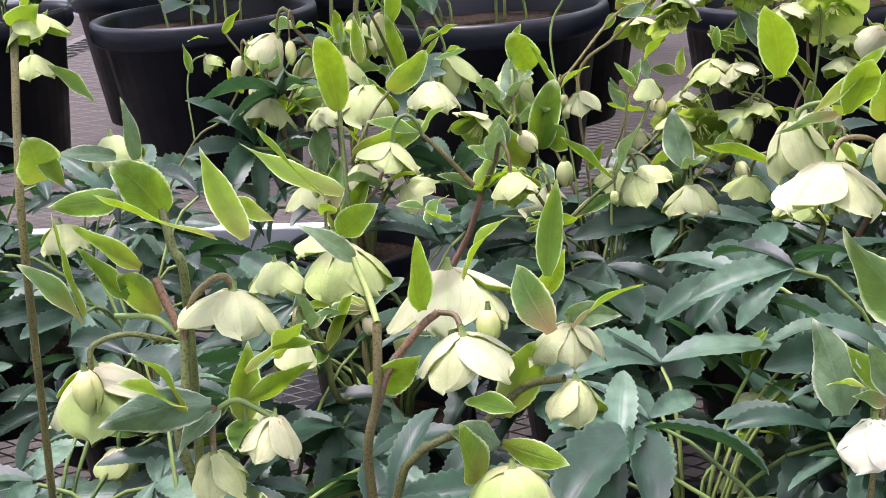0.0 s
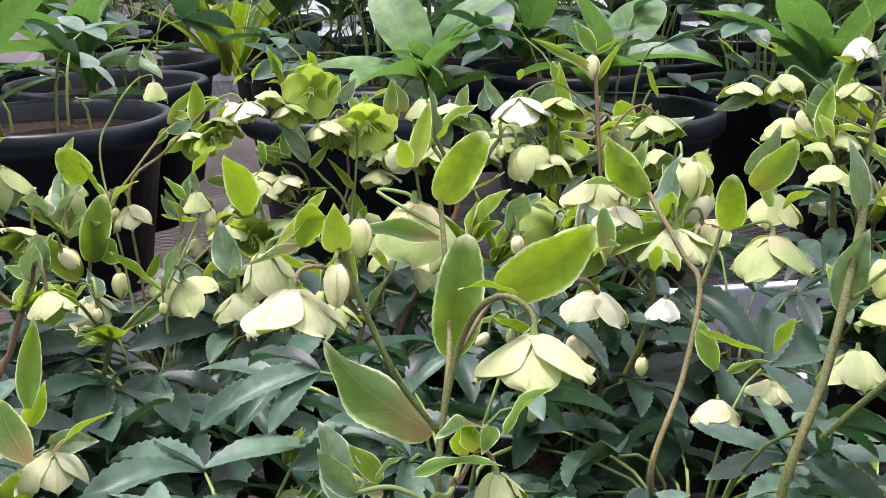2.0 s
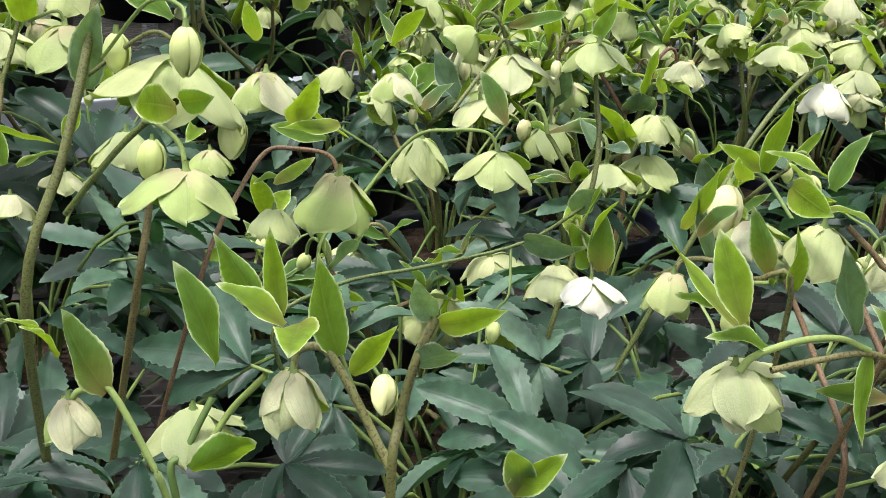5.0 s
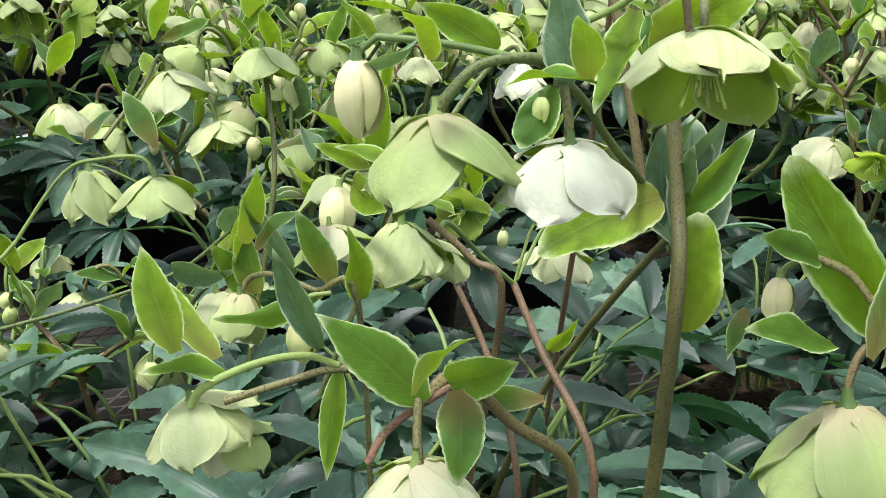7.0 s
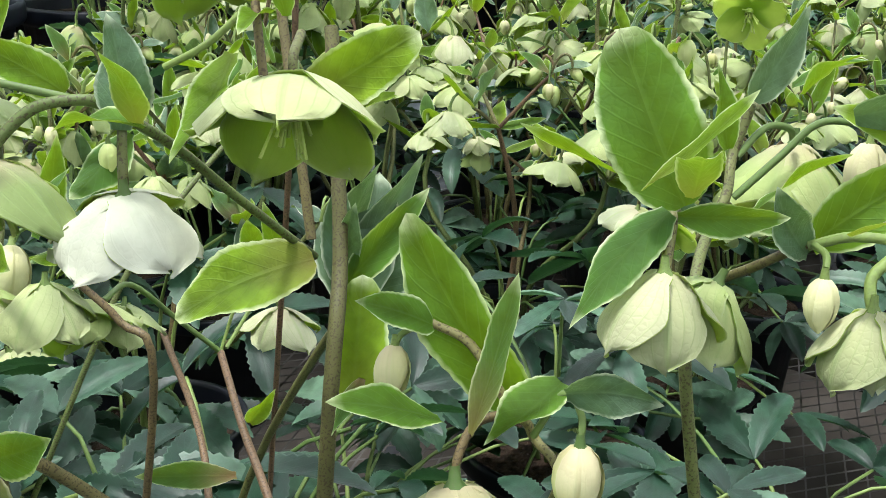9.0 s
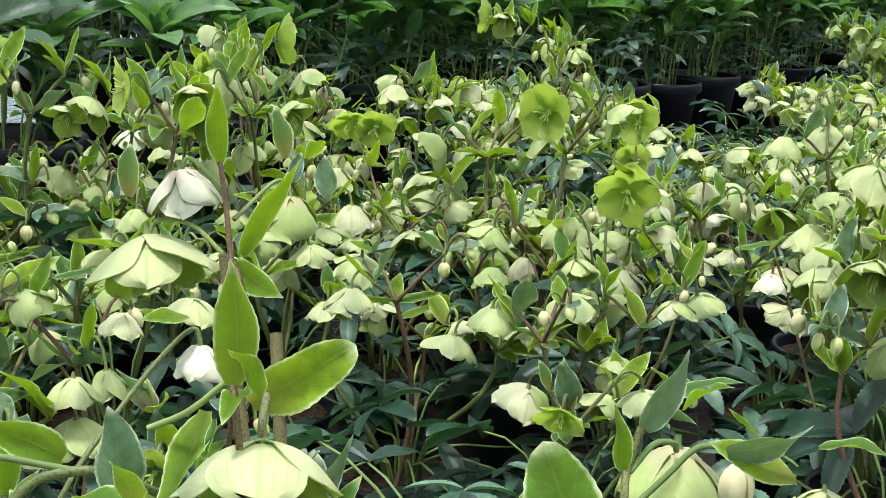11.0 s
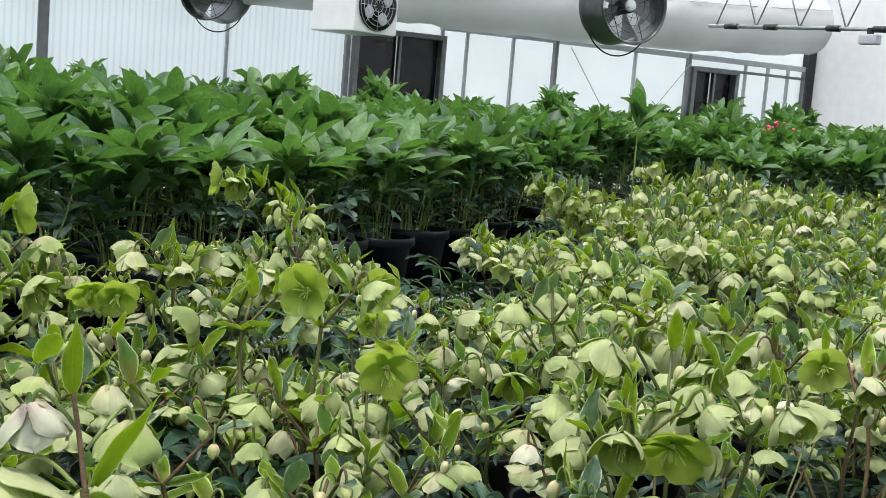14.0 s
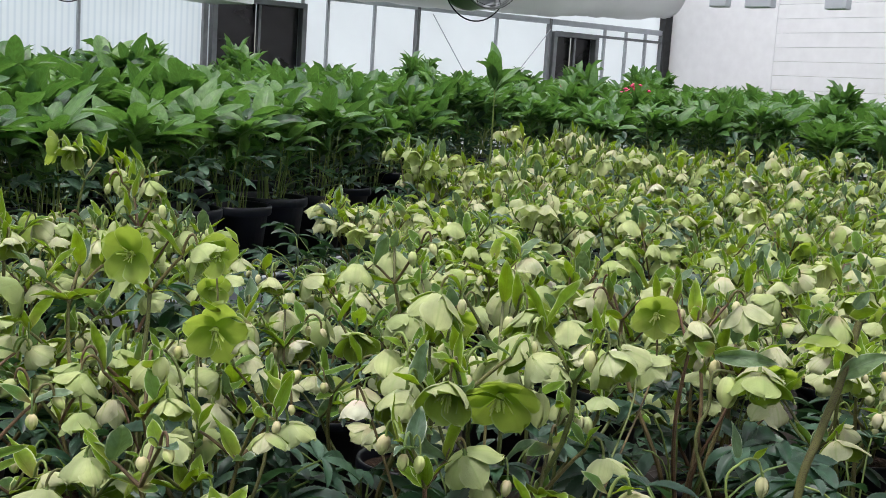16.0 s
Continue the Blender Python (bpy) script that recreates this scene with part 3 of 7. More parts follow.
def leaf_stalk(rng, base, at, fine, key="leaf", mat=STALK, count=5):
    """A leaf on its stalk: the tube, and the leaf."""
    b, a = Vector(base), Vector(at)
    out = Vector((a.x - b.x, a.y - b.y, 0))
    out = out.normalized() if out.length > 1e-3 else Vector((1, 0, 0))
    s = tube(mat, bent(b, b + Vector((0, 0, 0.08)), a - out * 0.04, a, 6 if fine else 3), 0.002, 0.0014, 5 if fine else 3)
    tag = "fine" if fine else "coarse"
    way = out + Vector((rng.uniform(-0.3, 0.3), rng.uniform(-0.3, 0.3), rng.uniform(-0.15, 0.35)))
    return s, [("leaf", (key, rng.randrange(count), tag), toward(a, way, rng.uniform(-0.7, 0.7)) @ Matrix.Scale(rng.uniform(0.75, 1.15), 4))]


def pot_shape(r, h, fine):
    pr = [(r * 0.70, 0.0), (r * 0.72, 0.0), (r * 0.90, h * 0.86), (r * 0.97, h * 0.87), (r * 1.0, h * 0.90), (r * 1.0, h * 0.98), (r * 0.985, h), (r * 0.93, h), (r * 0.91, h * 0.97), (r * 0.88, h * 0.85)]
    return lathe(POT, pr, 36 if fine else 14)


def soil_shape(r, h, fine, rng):
    n = 5
    ring = [(r * 0.9 * k / n, h * 0.89 + rng.uniform(-0.004, 0.004)) for k in range(n, -1, -1)]
    return lathe(SOIL, ring, 18 if fine else 8)


def part_of(name, shape_or_mesh, parent, matrix=None, label=""):
    me = shape_or_mesh.mesh(name) if isinstance(shape_or_mesh, Shape) else shape_or_mesh
    ob = new(name, me)
    ob.parent = parent
    if matrix is not None:
        ob.matrix_basis = matrix
    if label:
        tagged(ob, label)
    return ob


POT_H, POT_R = 0.15, 0.085
SMALL_POT = {fine: (pot_shape(POT_R, POT_H, fine).mesh("pot"), soil_shape(POT_R, POT_H, fine, random.Random(3)).mesh("soil")) for fine in (True, False)}


def plan_plant(seed, fine, tall=0.42, stems=5, leaves=10, flowers=3, grown=1.0):
    rng = random.Random(seed)
    st, lv = [], []
    for k in range(stems):
        a, r = 6.283 * k / max(stems, 1) + rng.uniform(-0.5, 0.5), rng.uniform(0.04, 0.13)
        top = (r * math.cos(a), r * math.sin(a), tall * rng.uniform(0.70, 1.0) - 0.06)
        st.append(flowering_stem(rng, (0.02 * math.cos(a), 0.02 * math.sin(a), POT_H - 0.02), top, fine, flowers))
    st = [(q, [(name, key, at @ Matrix.Scale(grown * (0.8 if name == "bract" and grown > 1.14 else 1.0), 4)) for name, key, at in pieces]) for q, pieces in st]
    for k in range(leaves):
        a, r = 6.283 * k / leaves + rng.uniform(-0.4, 0.4), rng.uniform(0.05, 0.15)
        lv.append(leaf_stalk(rng, (0.015 * math.cos(a), 0.015 * math.sin(a), POT_H - 0.02), (r * math.cos(a), r * math.sin(a), rng.uniform(0.12, 0.31)), fine))
    return st, lv


BENCH_Z = 0.97
# ---- floor and benches ----
def box(bm, x0, x1, y0, y1, z0, z1, bevel=0.0):
    got = bmesh.ops.create_cube(bm, size=1.0, matrix=Matrix.Translation(((x0 + x1) / 2, (y0 + y1) / 2, (z0 + z1) / 2)) @ Matrix.Diagonal((x1 - x0, y1 - y0, z1 - z0, 1)))
    if bevel:
        edges = {e for v in got["verts"] for e in v.link_edges}
        bmesh.ops.bevel(bm, geom=list(edges), offset=bevel, segments=2, affect="EDGES", profile=0.6)


def block(name, mat, *boxes, parent=None, bevel=0.004, label="", matrix=None):
    bm = bmesh.new()
    for b in boxes:
        box(bm, *b, bevel=bevel)
    me = bpy.data.meshes.new(name)
    bm.to_mesh(me)
    bm.free()
    me.materials.append(mat)
    ob = new(name, me)
    if parent:
        ob.parent = parent
    if matrix is not None:
        ob.matrix_basis = matrix
    if label:
        tagged(ob, label)
    return ob


floor = tagged(block("floor", FLOOR, (-14, 34, -16, 24, -0.2, 0.0), bevel=0), "dusty brown concrete greenhouse floor, coloured darker for the shade under the benches", "floor", kind="structure")


def mesh_top(x0, x1, y0, y1, z, step=0.022):
    """Expanded metal: two sets of slanting strands over a stretch of the bench."""
    s = Shape()
    w, half = 0.0012, step * 0.55
    rows = int((y1 - y0) / half)
    cols = int((x1 - x0) / step)
    for j in range(rows):
        y = y0 + j * half
        zig = [(x0 + step * (i + 0.5 * ((i + j) % 2) * 0) / 1.0, y + half * ((i + j) % 2), z) for i in range(cols + 1)]
        p = np.array(zig)
        ring = np.stack([p + (0, -w, 0), p + (0, w, 0.0006)], 1)
        s.add(grid(ring, POT, 1, cols))
    return s


def bench(name, x0, x1, y0, y1, z, label, fine_span):
    b = new(name)
    tagged(b, label, "bench", "greenhouse benches")
    for y in (y0, y1):
        block("side_rail", RAIL, (x0, x1, y - 0.012, y + 0.012, z - 0.05, z + 0.035), parent=b, bevel=0.003)
    for x in np.arange(x0 + 0.4, x1, 1.2):
        block("cross_bar", GRATE, (x - 0.02, x + 0.02, y0 + 0.014, y1 - 0.014, z - 0.045, z - 0.006), parent=b, bevel=0.003)
    for x in np.arange(x0 + 0.6, x1, 2.4):
        for y in (y0 + 0.15, y1 - 0.15):
            block("leg", STEEL, (x - 0.025, x + 0.025, y - 0.025, y + 0.025, z - 0.95, z - 0.047), parent=b)
    top = part_of("mesh_top", mesh_top(fine_span[0], fine_span[1], y0 + 0.014, y1 - 0.014, z), b, None, "expanded metal mesh bench top")
    top.data.materials.clear()
    top.data.materials.append(GRATE)
    for a, c in ((x0, fine_span[0]), (fine_span[1], x1)):
        if c - a > 0.2:
            rest = part_of("mesh_top", mesh_top(a, c, y0 + 0.014, y1 - 0.014, z, 0.05), b, None, "expanded metal mesh bench top")
            rest.data.materials.clear()
            rest.data.materials.append(GRATE)
    return b


bench("hellebore_bench", -2.2, 7.0, -1.5, 1.56, BENCH_Z, "galvanised mesh bench crowded with potted hellebores", (-1.2, 1.8))
TALL_Z, TALL_DROP = 1.095, 0.018
FALL = pose(0, 0, TALL_Z, 0, math.degrees(math.atan(TALL_DROP)), 0)
RISE = 0.022


def bench_z(x):
    """The height of the plant benches, which fall gently and rise again towards the end wall."""
    return TALL_Z - TALL_DROP * min(x, 5.0) + RISE * max(0.0, x - 5.0)


CLIMB = pose(5.0, 0, bench_z(5.0), 0, -math.degrees(math.atan(RISE)), 0)
bench("rear_bench", 0.05, 9.0, 1.66, 4.6, 0.0, "galvanised mesh bench under the rear black pots", (0.1, 0.3)).matrix_basis = CLIMB
bench("plant_bench", -3.2, 4.95, 1.66, 4.6, 0.0, "galvanised mesh bench under large black pots", (-1.0, 2.0)).matrix_basis = FALL
bench("end_bench", 2.2, 8.0, -2.9, 1.5, 0.0, "galvanised mesh bench at the end of the hellebores", (2.3, 2.5)).matrix_basis = CLIMB
bench("back_bench", -1.0, 9.0, 4.75, 7.6, 0.0, "galvanised mesh bench beneath the rear pots", (-1.0, -0.5)).matrix_basis = FALL

# ---- hellebores: the near plants stand part by part ----
def start_plant(x, y, leaves, seed):
    """An empty plan for a near plant: its place, loose pieces, a seed and the number of its leaves."""
    return [x, y, [], random.Random(seed), leaves]


def stem(spot, mm, *points):
    """A stem, branch or flower stalk through a few places, told from the plant's foot."""
    p = [Vector(q) for q in points]
    p = [p[0] * 2 - p[1], *p, p[-1] * 2 - p[-2]]
    path = []
    for k in range(1, len(p) - 2):
        for q in range(5):
            t = q / 5
            path.append(0.5 * (2 * p[k] + (p[k + 1] - p[k - 1]) * t + (2 * p[k - 1] - 5 * p[k] + 4 * p[k + 1] - p[k + 2]) * t * t + (3 * p[k] - p[k - 1] - 3 * p[k + 1] + p[k + 2]) * t ** 3))
    path.append(p[-2])
    spot[2].append(("stem", tube(STEM if mm >= 2.0 or spot[3].random() < 0.3 else STALK, path, mm / 1400, mm / 1400 * (1.2 if len(points) > 4 else 1.0), 8), None))


def bloom(spot, at, kind, size, lean, way):
    r = spot[3]
    if kind == "bud":
        spot[2].append(("bud", ("bud", r.randrange(3), "fine"), nod(Vector(at), r, lean, way, size)))
        return
    for k in range(r.randrange(1, 3)):
        a, e = r.uniform(0, 6.28), r.uniform(0.1, 1.3)
        up = Vector(at) + Vector((r.uniform(-0.008, 0.008), r.uniform(-0.008, 0.008), 0.02))
        spot[2].append(("bract", ("bract", r.choice((2, 4, 5)), "fine"), toward(up, (math.cos(a) * math.cos(e), math.sin(a) * math.cos(e), math.sin(e)), r.uniform(-0.5, 0.5)) @ Matrix.Scale(r.uniform(0.65, 0.95), 4)))
    n = {"open": (0, 1, 4), "bell": (1, 2, 3), "tight": (5, 6), "wide": (7, 8), "white": (9, 10)}[kind]
    spot[2].append(("flower", ("flower", r.choice(n), "fine"), nod(Vector(at), r, lean, way, size)))


BRACT_SIZE = ((0.052, 0.018), (0.062, 0.019), (0.044, 0.017), (0.070, 0.024), (0.034, 0.012), (0.056, 0.015), (0.058, 0.040), (0.056, 0.026), (0.048, 0.020), (0.060, 0.042), (0.060, 0.030), (0.060, 0.030))


def bract(spot, base, tip, face, width, roll, kind=None):
    """A bract from its base to its tip, its inner side turned towards face."""
    b, y = Vector(base), Vector(tip) - Vector(base)
    length = y.length
    y.normalize()
    z = Vector(face)
    z = (z - y * z.dot(y)).normalized()
    if spot[3].random() < 0.25:
        z = -z
    x = y.cross(z)
    n = spot[3].choice((10, 11) if width > 0.023 else (0, 1, 2, 3, 4, 5, 7, 8)) if kind is None else kind
    l, w = BRACT_SIZE[n]
    m = Matrix.Translation(b) @ Matrix((x, y, z)).transposed().to_4x4() @ Matrix.Rotation(radians(roll), 4, "Y") @ Matrix.Diagonal((width / w * 0.88, length / l * 1.05, length / l * 1.05, 1))
    spot[2].append(("bract", ("bract", n, "fine"), m))


def near_plant(x, y, pieces, r, leaves, more_stems=True):
    plant = new("hellebore_plant")
    tagged(plant, "tall potted hellebore with nodding cream flowers and pale bracts", "hellebore", "hellebores on the bench")
    plant.location = (x, y, BENCH_Z)
    part_of("pot", SMALL_POT[True][0], plant, None, "black plastic nursery pot")
    part_of("soil", SMALL_POT[True][1], plant)
    for name, what, m in pieces:
        part_of(name, what if isinstance(what, Shape) else data(what), plant, m)
    if more_stems and (y > 1.0 or x > 1.2):
        for s, more in plan_plant(r.randrange(999), True, 0.46, 3, 0, 3)[0]:
            stalk = part_of("flowering_stem", s, plant)
            for name, key, m in more:
                part_of(name, data(key), stalk, m)
    leaves += 13 if y > 0.9 else 11
    for k in range(leaves):
        a, rad = 6.283 * k / leaves + r.uniform(-0.4, 0.4), r.uniform(0.06, 0.16)
        s, leaf = leaf_stalk(r, (0.02 * math.cos(a), 0.02 * math.sin(a), POT_H - 0.02), (rad * math.cos(a), rad * math.sin(a), r.uniform(0.15, 0.29)), True)
        stalk = part_of("leaf_stalk", s, plant)
        part_of("leaf", data(leaf[0][1]), stalk, leaf[0][2] @ Matrix.Scale(r.uniform(1.0, 1.45) if y > 0.9 else 1.0, 4))



spot = start_plant(0.67, 0.36, 5, 1)
stem(spot, 4.2, (0.015, -0.071, 0.555), (0.004, -0.085, 0.522), (-0.011, -0.104, 0.471), (-0.033, -0.122, 0.422), (-0.036, -0.108, 0.261), (-0.026, -0.072, 0.130))
stem(spot, 2.3, (-0.018, -0.097, 0.471), (-0.064, -0.110, 0.507), (-0.097, -0.123, 0.533), (-0.121, -0.128, 0.549), (-0.128, -0.127, 0.553), (-0.140, -0.117, 0.551), (-0.151, -0.112, 0.541), (-0.154, -0.111, 0.535))
bloom(spot, (-0.154, -0.111, 0.536), "bell", 1.01, 12, 148)
stem(spot, 2.2, (-0.126, -0.140, 0.548), (-0.131, -0.147, 0.539), (-0.133, -0.150, 0.529))
bract(spot, (-0.129, -0.144, 0.547), (-0.127, -0.146, 0.578), (-0.61, -0.77, 0.20), 0.019, 5)
bloom(spot, (-0.133, -0.150, 0.530), "white", 0.82, 4, 321)
stem(spot, 1.8, (-0.162, -0.091, 0.560), (-0.148, -0.106, 0.558), (-0.134, -0.121, 0.554), (-0.125, -0.128, 0.551))
bloom(spot, (-0.168, -0.089, 0.553), "bud", 1.11, 3, 152)
stem(spot, 1.6, (-0.169, -0.089, 0.552), (-0.166, -0.089, 0.556), (-0.162, -0.092, 0.560))
bract(spot, (-0.167, -0.091, 0.551), (-0.158, -0.111, 0.558), (-0.47, -0.86, 0.18), 0.009, 40)
bract(spot, (-0.128, -0.113, 0.553), (-0.150, -0.098, 0.570), (-0.57, -0.80, 0.17), 0.016, 20)
bract(spot, (-0.155, -0.084, 0.557), (-0.171, -0.079, 0.570), (-0.49, -0.86, 0.15), 0.009, 30)
bract(spot, (-0.117, -0.128, 0.542), (-0.140, -0.132, 0.523), (-0.61, -0.77, 0.20), 0.015, 30)
bloom(spot, (-0.125, -0.130, 0.540), "bud", 0.50, 3, 142)
stem(spot, 2.2, (-0.066, -0.149, 0.569), (-0.076, -0.157, 0.564), (-0.078, -0.159, 0.556))
bloom(spot, (-0.078, -0.159, 0.557), "open", 1.06, 34, 134)
bract(spot, (-0.080, -0.132, 0.562), (-0.105, -0.142, 0.530), (-0.68, -0.72, 0.14), 0.016, 20)
bract(spot, (-0.081, -0.138, 0.561), (-0.094, -0.152, 0.545), (-0.68, -0.71, 0.14), 0.006, 30)
bract(spot, (-0.028, -0.108, 0.475), (-0.077, -0.087, 0.465), (-0.68, -0.66, 0.31), 0.031, 20)
bract(spot, (-0.016, -0.116, 0.413), (-0.011, -0.116, 0.463), (-0.67, -0.61, 0.42), 0.027, 20)
bract(spot, (-0.003, -0.098, 0.455), (0.019, -0.121, 0.495), (-0.69, -0.64, 0.33), 0.016, 15)
bract(spot, (-0.001, -0.097, 0.461), (-0.005, -0.099, 0.493), (-0.70, -0.64, 0.32), 0.012, 20)
stem(spot, 2.1, (-0.049, -0.190, 0.479), (-0.043, -0.203, 0.473), (-0.042, -0.219, 0.456), (-0.034, -0.222, 0.445), (-0.035, -0.229, 0.416), (-0.021, -0.125, 0.259), (-0.010, -0.040, 0.130))
bract(spot, (-0.031, -0.214, 0.450), (-0.054, -0.180, 0.509), (-0.77, -0.48, 0.41), 0.029, -10)
bract(spot, (-0.052, -0.194, 0.480), (-0.076, -0.182, 0.490), (-0.75, -0.56, 0.35), 0.017, 45)
bloom(spot, (-0.059, -0.184, 0.472), "bud", 0.90, 18, 129)
stem(spot, 1.5, (-0.059, -0.184, 0.472), (-0.056, -0.185, 0.476), (-0.048, -0.190, 0.479))
bract(spot, (-0.066, -0.176, 0.460), (-0.085, -0.180, 0.450), (-0.70, -0.59, 0.40), 0.008, 20)
stem(spot, 2.1, (-0.044, -0.221, 0.456), (-0.055, -0.216, 0.454), (-0.063, -0.216, 0.445), (-0.066, -0.218, 0.437))
bloom(spot, (-0.066, -0.218, 0.437), "bell", 1.23, 8, 155)
bract(spot, (-0.034, -0.233, 0.467), (-0.062, -0.229, 0.454), (-0.80, -0.46, 0.39), 0.020, 25)
bract(spot, (-0.041, -0.240, 0.468), (-0.028, -0.265, 0.476), (-0.80, -0.45, 0.39), 0.015, 30)
bloom(spot, (-0.042, -0.247, 0.453), "bud", 1.04, 4, 118)
stem(spot, 1.7, (-0.042, -0.247, 0.453), (-0.038, -0.244, 0.461), (-0.038, -0.237, 0.466), (-0.041, -0.228, 0.449))
bract(spot, (-0.186, -0.138, 0.454), (-0.205, -0.118, 0.487), (-0.44, -0.77, 0.46), 0.021, -5)
bract(spot, (-0.176, -0.138, 0.458), (-0.164, -0.159, 0.469), (-0.47, -0.76, 0.45), 0.019, 30)
bract(spot, (-0.181, -0.147, 0.460), (-0.191, -0.163, 0.439), (-0.46, -0.76, 0.45), 0.018, 15)
stem(spot, 2.2, (-0.187, -0.136, 0.455), (-0.193, -0.142, 0.447), (-0.198, -0.148, 0.441))
bloom(spot, (-0.198, -0.147, 0.441), "bell", 0.80, 5, 151)
stem(spot, 3.0, (-0.182, -0.134, 0.453), (-0.164, -0.130, 0.452), (-0.130, -0.122, 0.417), (-0.093, -0.121, 0.373), (-0.057, -0.075, 0.239), (-0.028, -0.036, 0.130))
stem(spot, 1.9, (-0.168, -0.137, 0.455), (-0.184, -0.134, 0.451), (-0.196, -0.130, 0.444), (-0.204, -0.130, 0.436))
stem(spot, 1.8, (-0.188, -0.126, 0.458), (-0.200, -0.113, 0.462), (-0.213, -0.102, 0.458), (-0.232, -0.094, 0.455))
stem(spot, 1.7, (-0.200, -0.113, 0.463), (-0.207, -0.104, 0.466), (-0.221, -0.096, 0.465), (-0.235, -0.088, 0.459), (-0.240, -0.086, 0.453))
bloom(spot, (-0.237, -0.082, 0.453), "bell", 0.67, 10, 252)
bloom(spot, (-0.224, -0.080, 0.438), "bell", 0.52, 10, 250)
bract(spot, (-0.200, -0.113, 0.463), (-0.218, -0.125, 0.435), (-0.39, -0.82, 0.42), 0.009, 20)
bract(spot, (-0.203, -0.107, 0.468), (-0.215, -0.094, 0.501), (-0.38, -0.83, 0.41), 0.010, 5)
bract(spot, (-0.124, -0.029, 0.435), (-0.130, -0.028, 0.467), (-0.46, -0.80, 0.38), 0.016, 10)
stem(spot, 1.9, (0.016, 0.017, 0.384), (-0.006, 0.021, 0.407), (-0.033, 0.015, 0.433), (-0.058, -0.003, 0.437))
bloom(spot, (-0.066, 0.004, 0.437), "open", 0.82, 24, 166)
bloom(spot, (-0.042, 0.007, 0.428), "bell", 0.62, 10, 104)
stem(spot, 2.8, (0.016, 0.017, 0.384), (0.004, -0.014, 0.360), (-0.019, -0.071, 0.321), (-0.012, -0.044, 0.216), (-0.006, -0.021, 0.130))
bloom(spot, (0.066, 0.031, 0.390), "bell", 0.77, 8, 137)
stem(spot, 1.5, (0.066, 0.031, 0.390), (0.056, 0.032, 0.402), (0.024, 0.023, 0.382))
stem(spot, 1.3, (0.016, 0.017, 0.384), (0.029, 0.018, 0.410), (0.034, 0.016, 0.415))
stem(spot, 2.6, (0.018, 0.071, 0.378), (0.009, 0.028, 0.335), (-0.021, -0.021, 0.300), (-0.013, -0.013, 0.207), (-0.006, -0.006, 0.130))
bloom(spot, (0.032, 0.041, 0.404), "bud", 0.55, 3, 140)
bract(spot, (-0.014, -0.033, 0.346), (-0.054, -0.016, 0.354), (-0.58, -0.66, 0.48), 0.013, 30)
bract(spot, (0.007, -0.017, 0.360), (0.009, -0.032, 0.382), (-0.60, -0.67, 0.44), 0.011, 10)
near_plant(*spot)
spot = start_plant(0.80, 0.10, 5, 2)
bract(spot, (-0.180, -0.021, 0.538), (-0.191, -0.004, 0.580), (-0.77, -0.52, 0.37), 0.029, 0)
bract(spot, (-0.187, -0.021, 0.538), (-0.217, -0.011, 0.517), (-0.76, -0.53, 0.37), 0.017, 20)
bract(spot, (-0.186, -0.023, 0.537), (-0.176, -0.048, 0.539), (-0.77, -0.52, 0.38), 0.010, 30)
stem(spot, 2.2, (-0.185, -0.021, 0.537), (-0.191, -0.024, 0.530), (-0.195, -0.026, 0.524))
bloom(spot, (-0.195, -0.026, 0.525), "tight", 0.71, 5, 145)
bloom(spot, (-0.170, -0.027, 0.516), "bell", 0.72, 25, 52)
stem(spot, 2.6, (-0.084, 0.021, 0.507), (-0.107, 0.014, 0.505), (-0.129, 0.004, 0.496), (-0.137, -0.001, 0.465), (-0.084, -0.001, 0.281), (-0.040, -0.000, 0.130))
stem(spot, 2.6, (-0.092, 0.021, 0.504), (-0.082, 0.022, 0.514), (-0.070, 0.028, 0.523), (-0.062, 0.027, 0.541))
stem(spot, 1.9, (-0.081, 0.020, 0.512), (-0.068, 0.011, 0.526), (-0.057, 0.004, 0.537), (-0.049, -0.006, 0.538))
stem(spot, 1.9, (-0.069, 0.027, 0.523), (-0.056, 0.024, 0.532), (-0.046, 0.020, 0.531), (-0.037, 0.022, 0.524))
bloom(spot, (-0.028, 0.026, 0.521), "bell", 1.04, 8, 118)
bract(spot, (-0.067, -0.013, 0.544), (-0.055, -0.044, 0.552), (-0.87, -0.42, 0.27), 0.019, 35)
bract(spot, (-0.070, 0.022, 0.544), (-0.061, 0.007, 0.576), (-0.83, -0.49, 0.26), 0.015, 10)
bract(spot, (-0.079, 0.025, 0.528), (-0.087, 0.028, 0.557), (-0.82, -0.49, 0.30), 0.011, 15)
bract(spot, (-0.083, 0.021, 0.508), (-0.075, -0.010, 0.508), (-0.80, -0.48, 0.35), 0.013, 40)
bloom(spot, (-0.047, -0.011, 0.531), "bud", 0.83, 4, 115)
stem(spot, 2.0, (-0.153, -0.043, 0.527), (-0.153, -0.030, 0.518), (-0.144, -0.008, 0.502), (-0.141, -0.003, 0.487))
bract(spot, (-0.148, -0.041, 0.525), (-0.129, -0.066, 0.551), (-0.82, -0.43, 0.38), 0.020, 15)
bract(spot, (-0.153, -0.043, 0.524), (-0.168, -0.034, 0.541), (-0.82, -0.43, 0.39), 0.013, 20)
stem(spot, 1.9, (-0.155, -0.044, 0.527), (-0.151, -0.054, 0.531), (-0.146, -0.065, 0.530), (-0.155, -0.062, 0.523), (-0.159, -0.065, 0.515))
bract(spot, (-0.145, -0.066, 0.530), (-0.139, -0.092, 0.522), (-0.85, -0.36, 0.38), 0.011, 30)
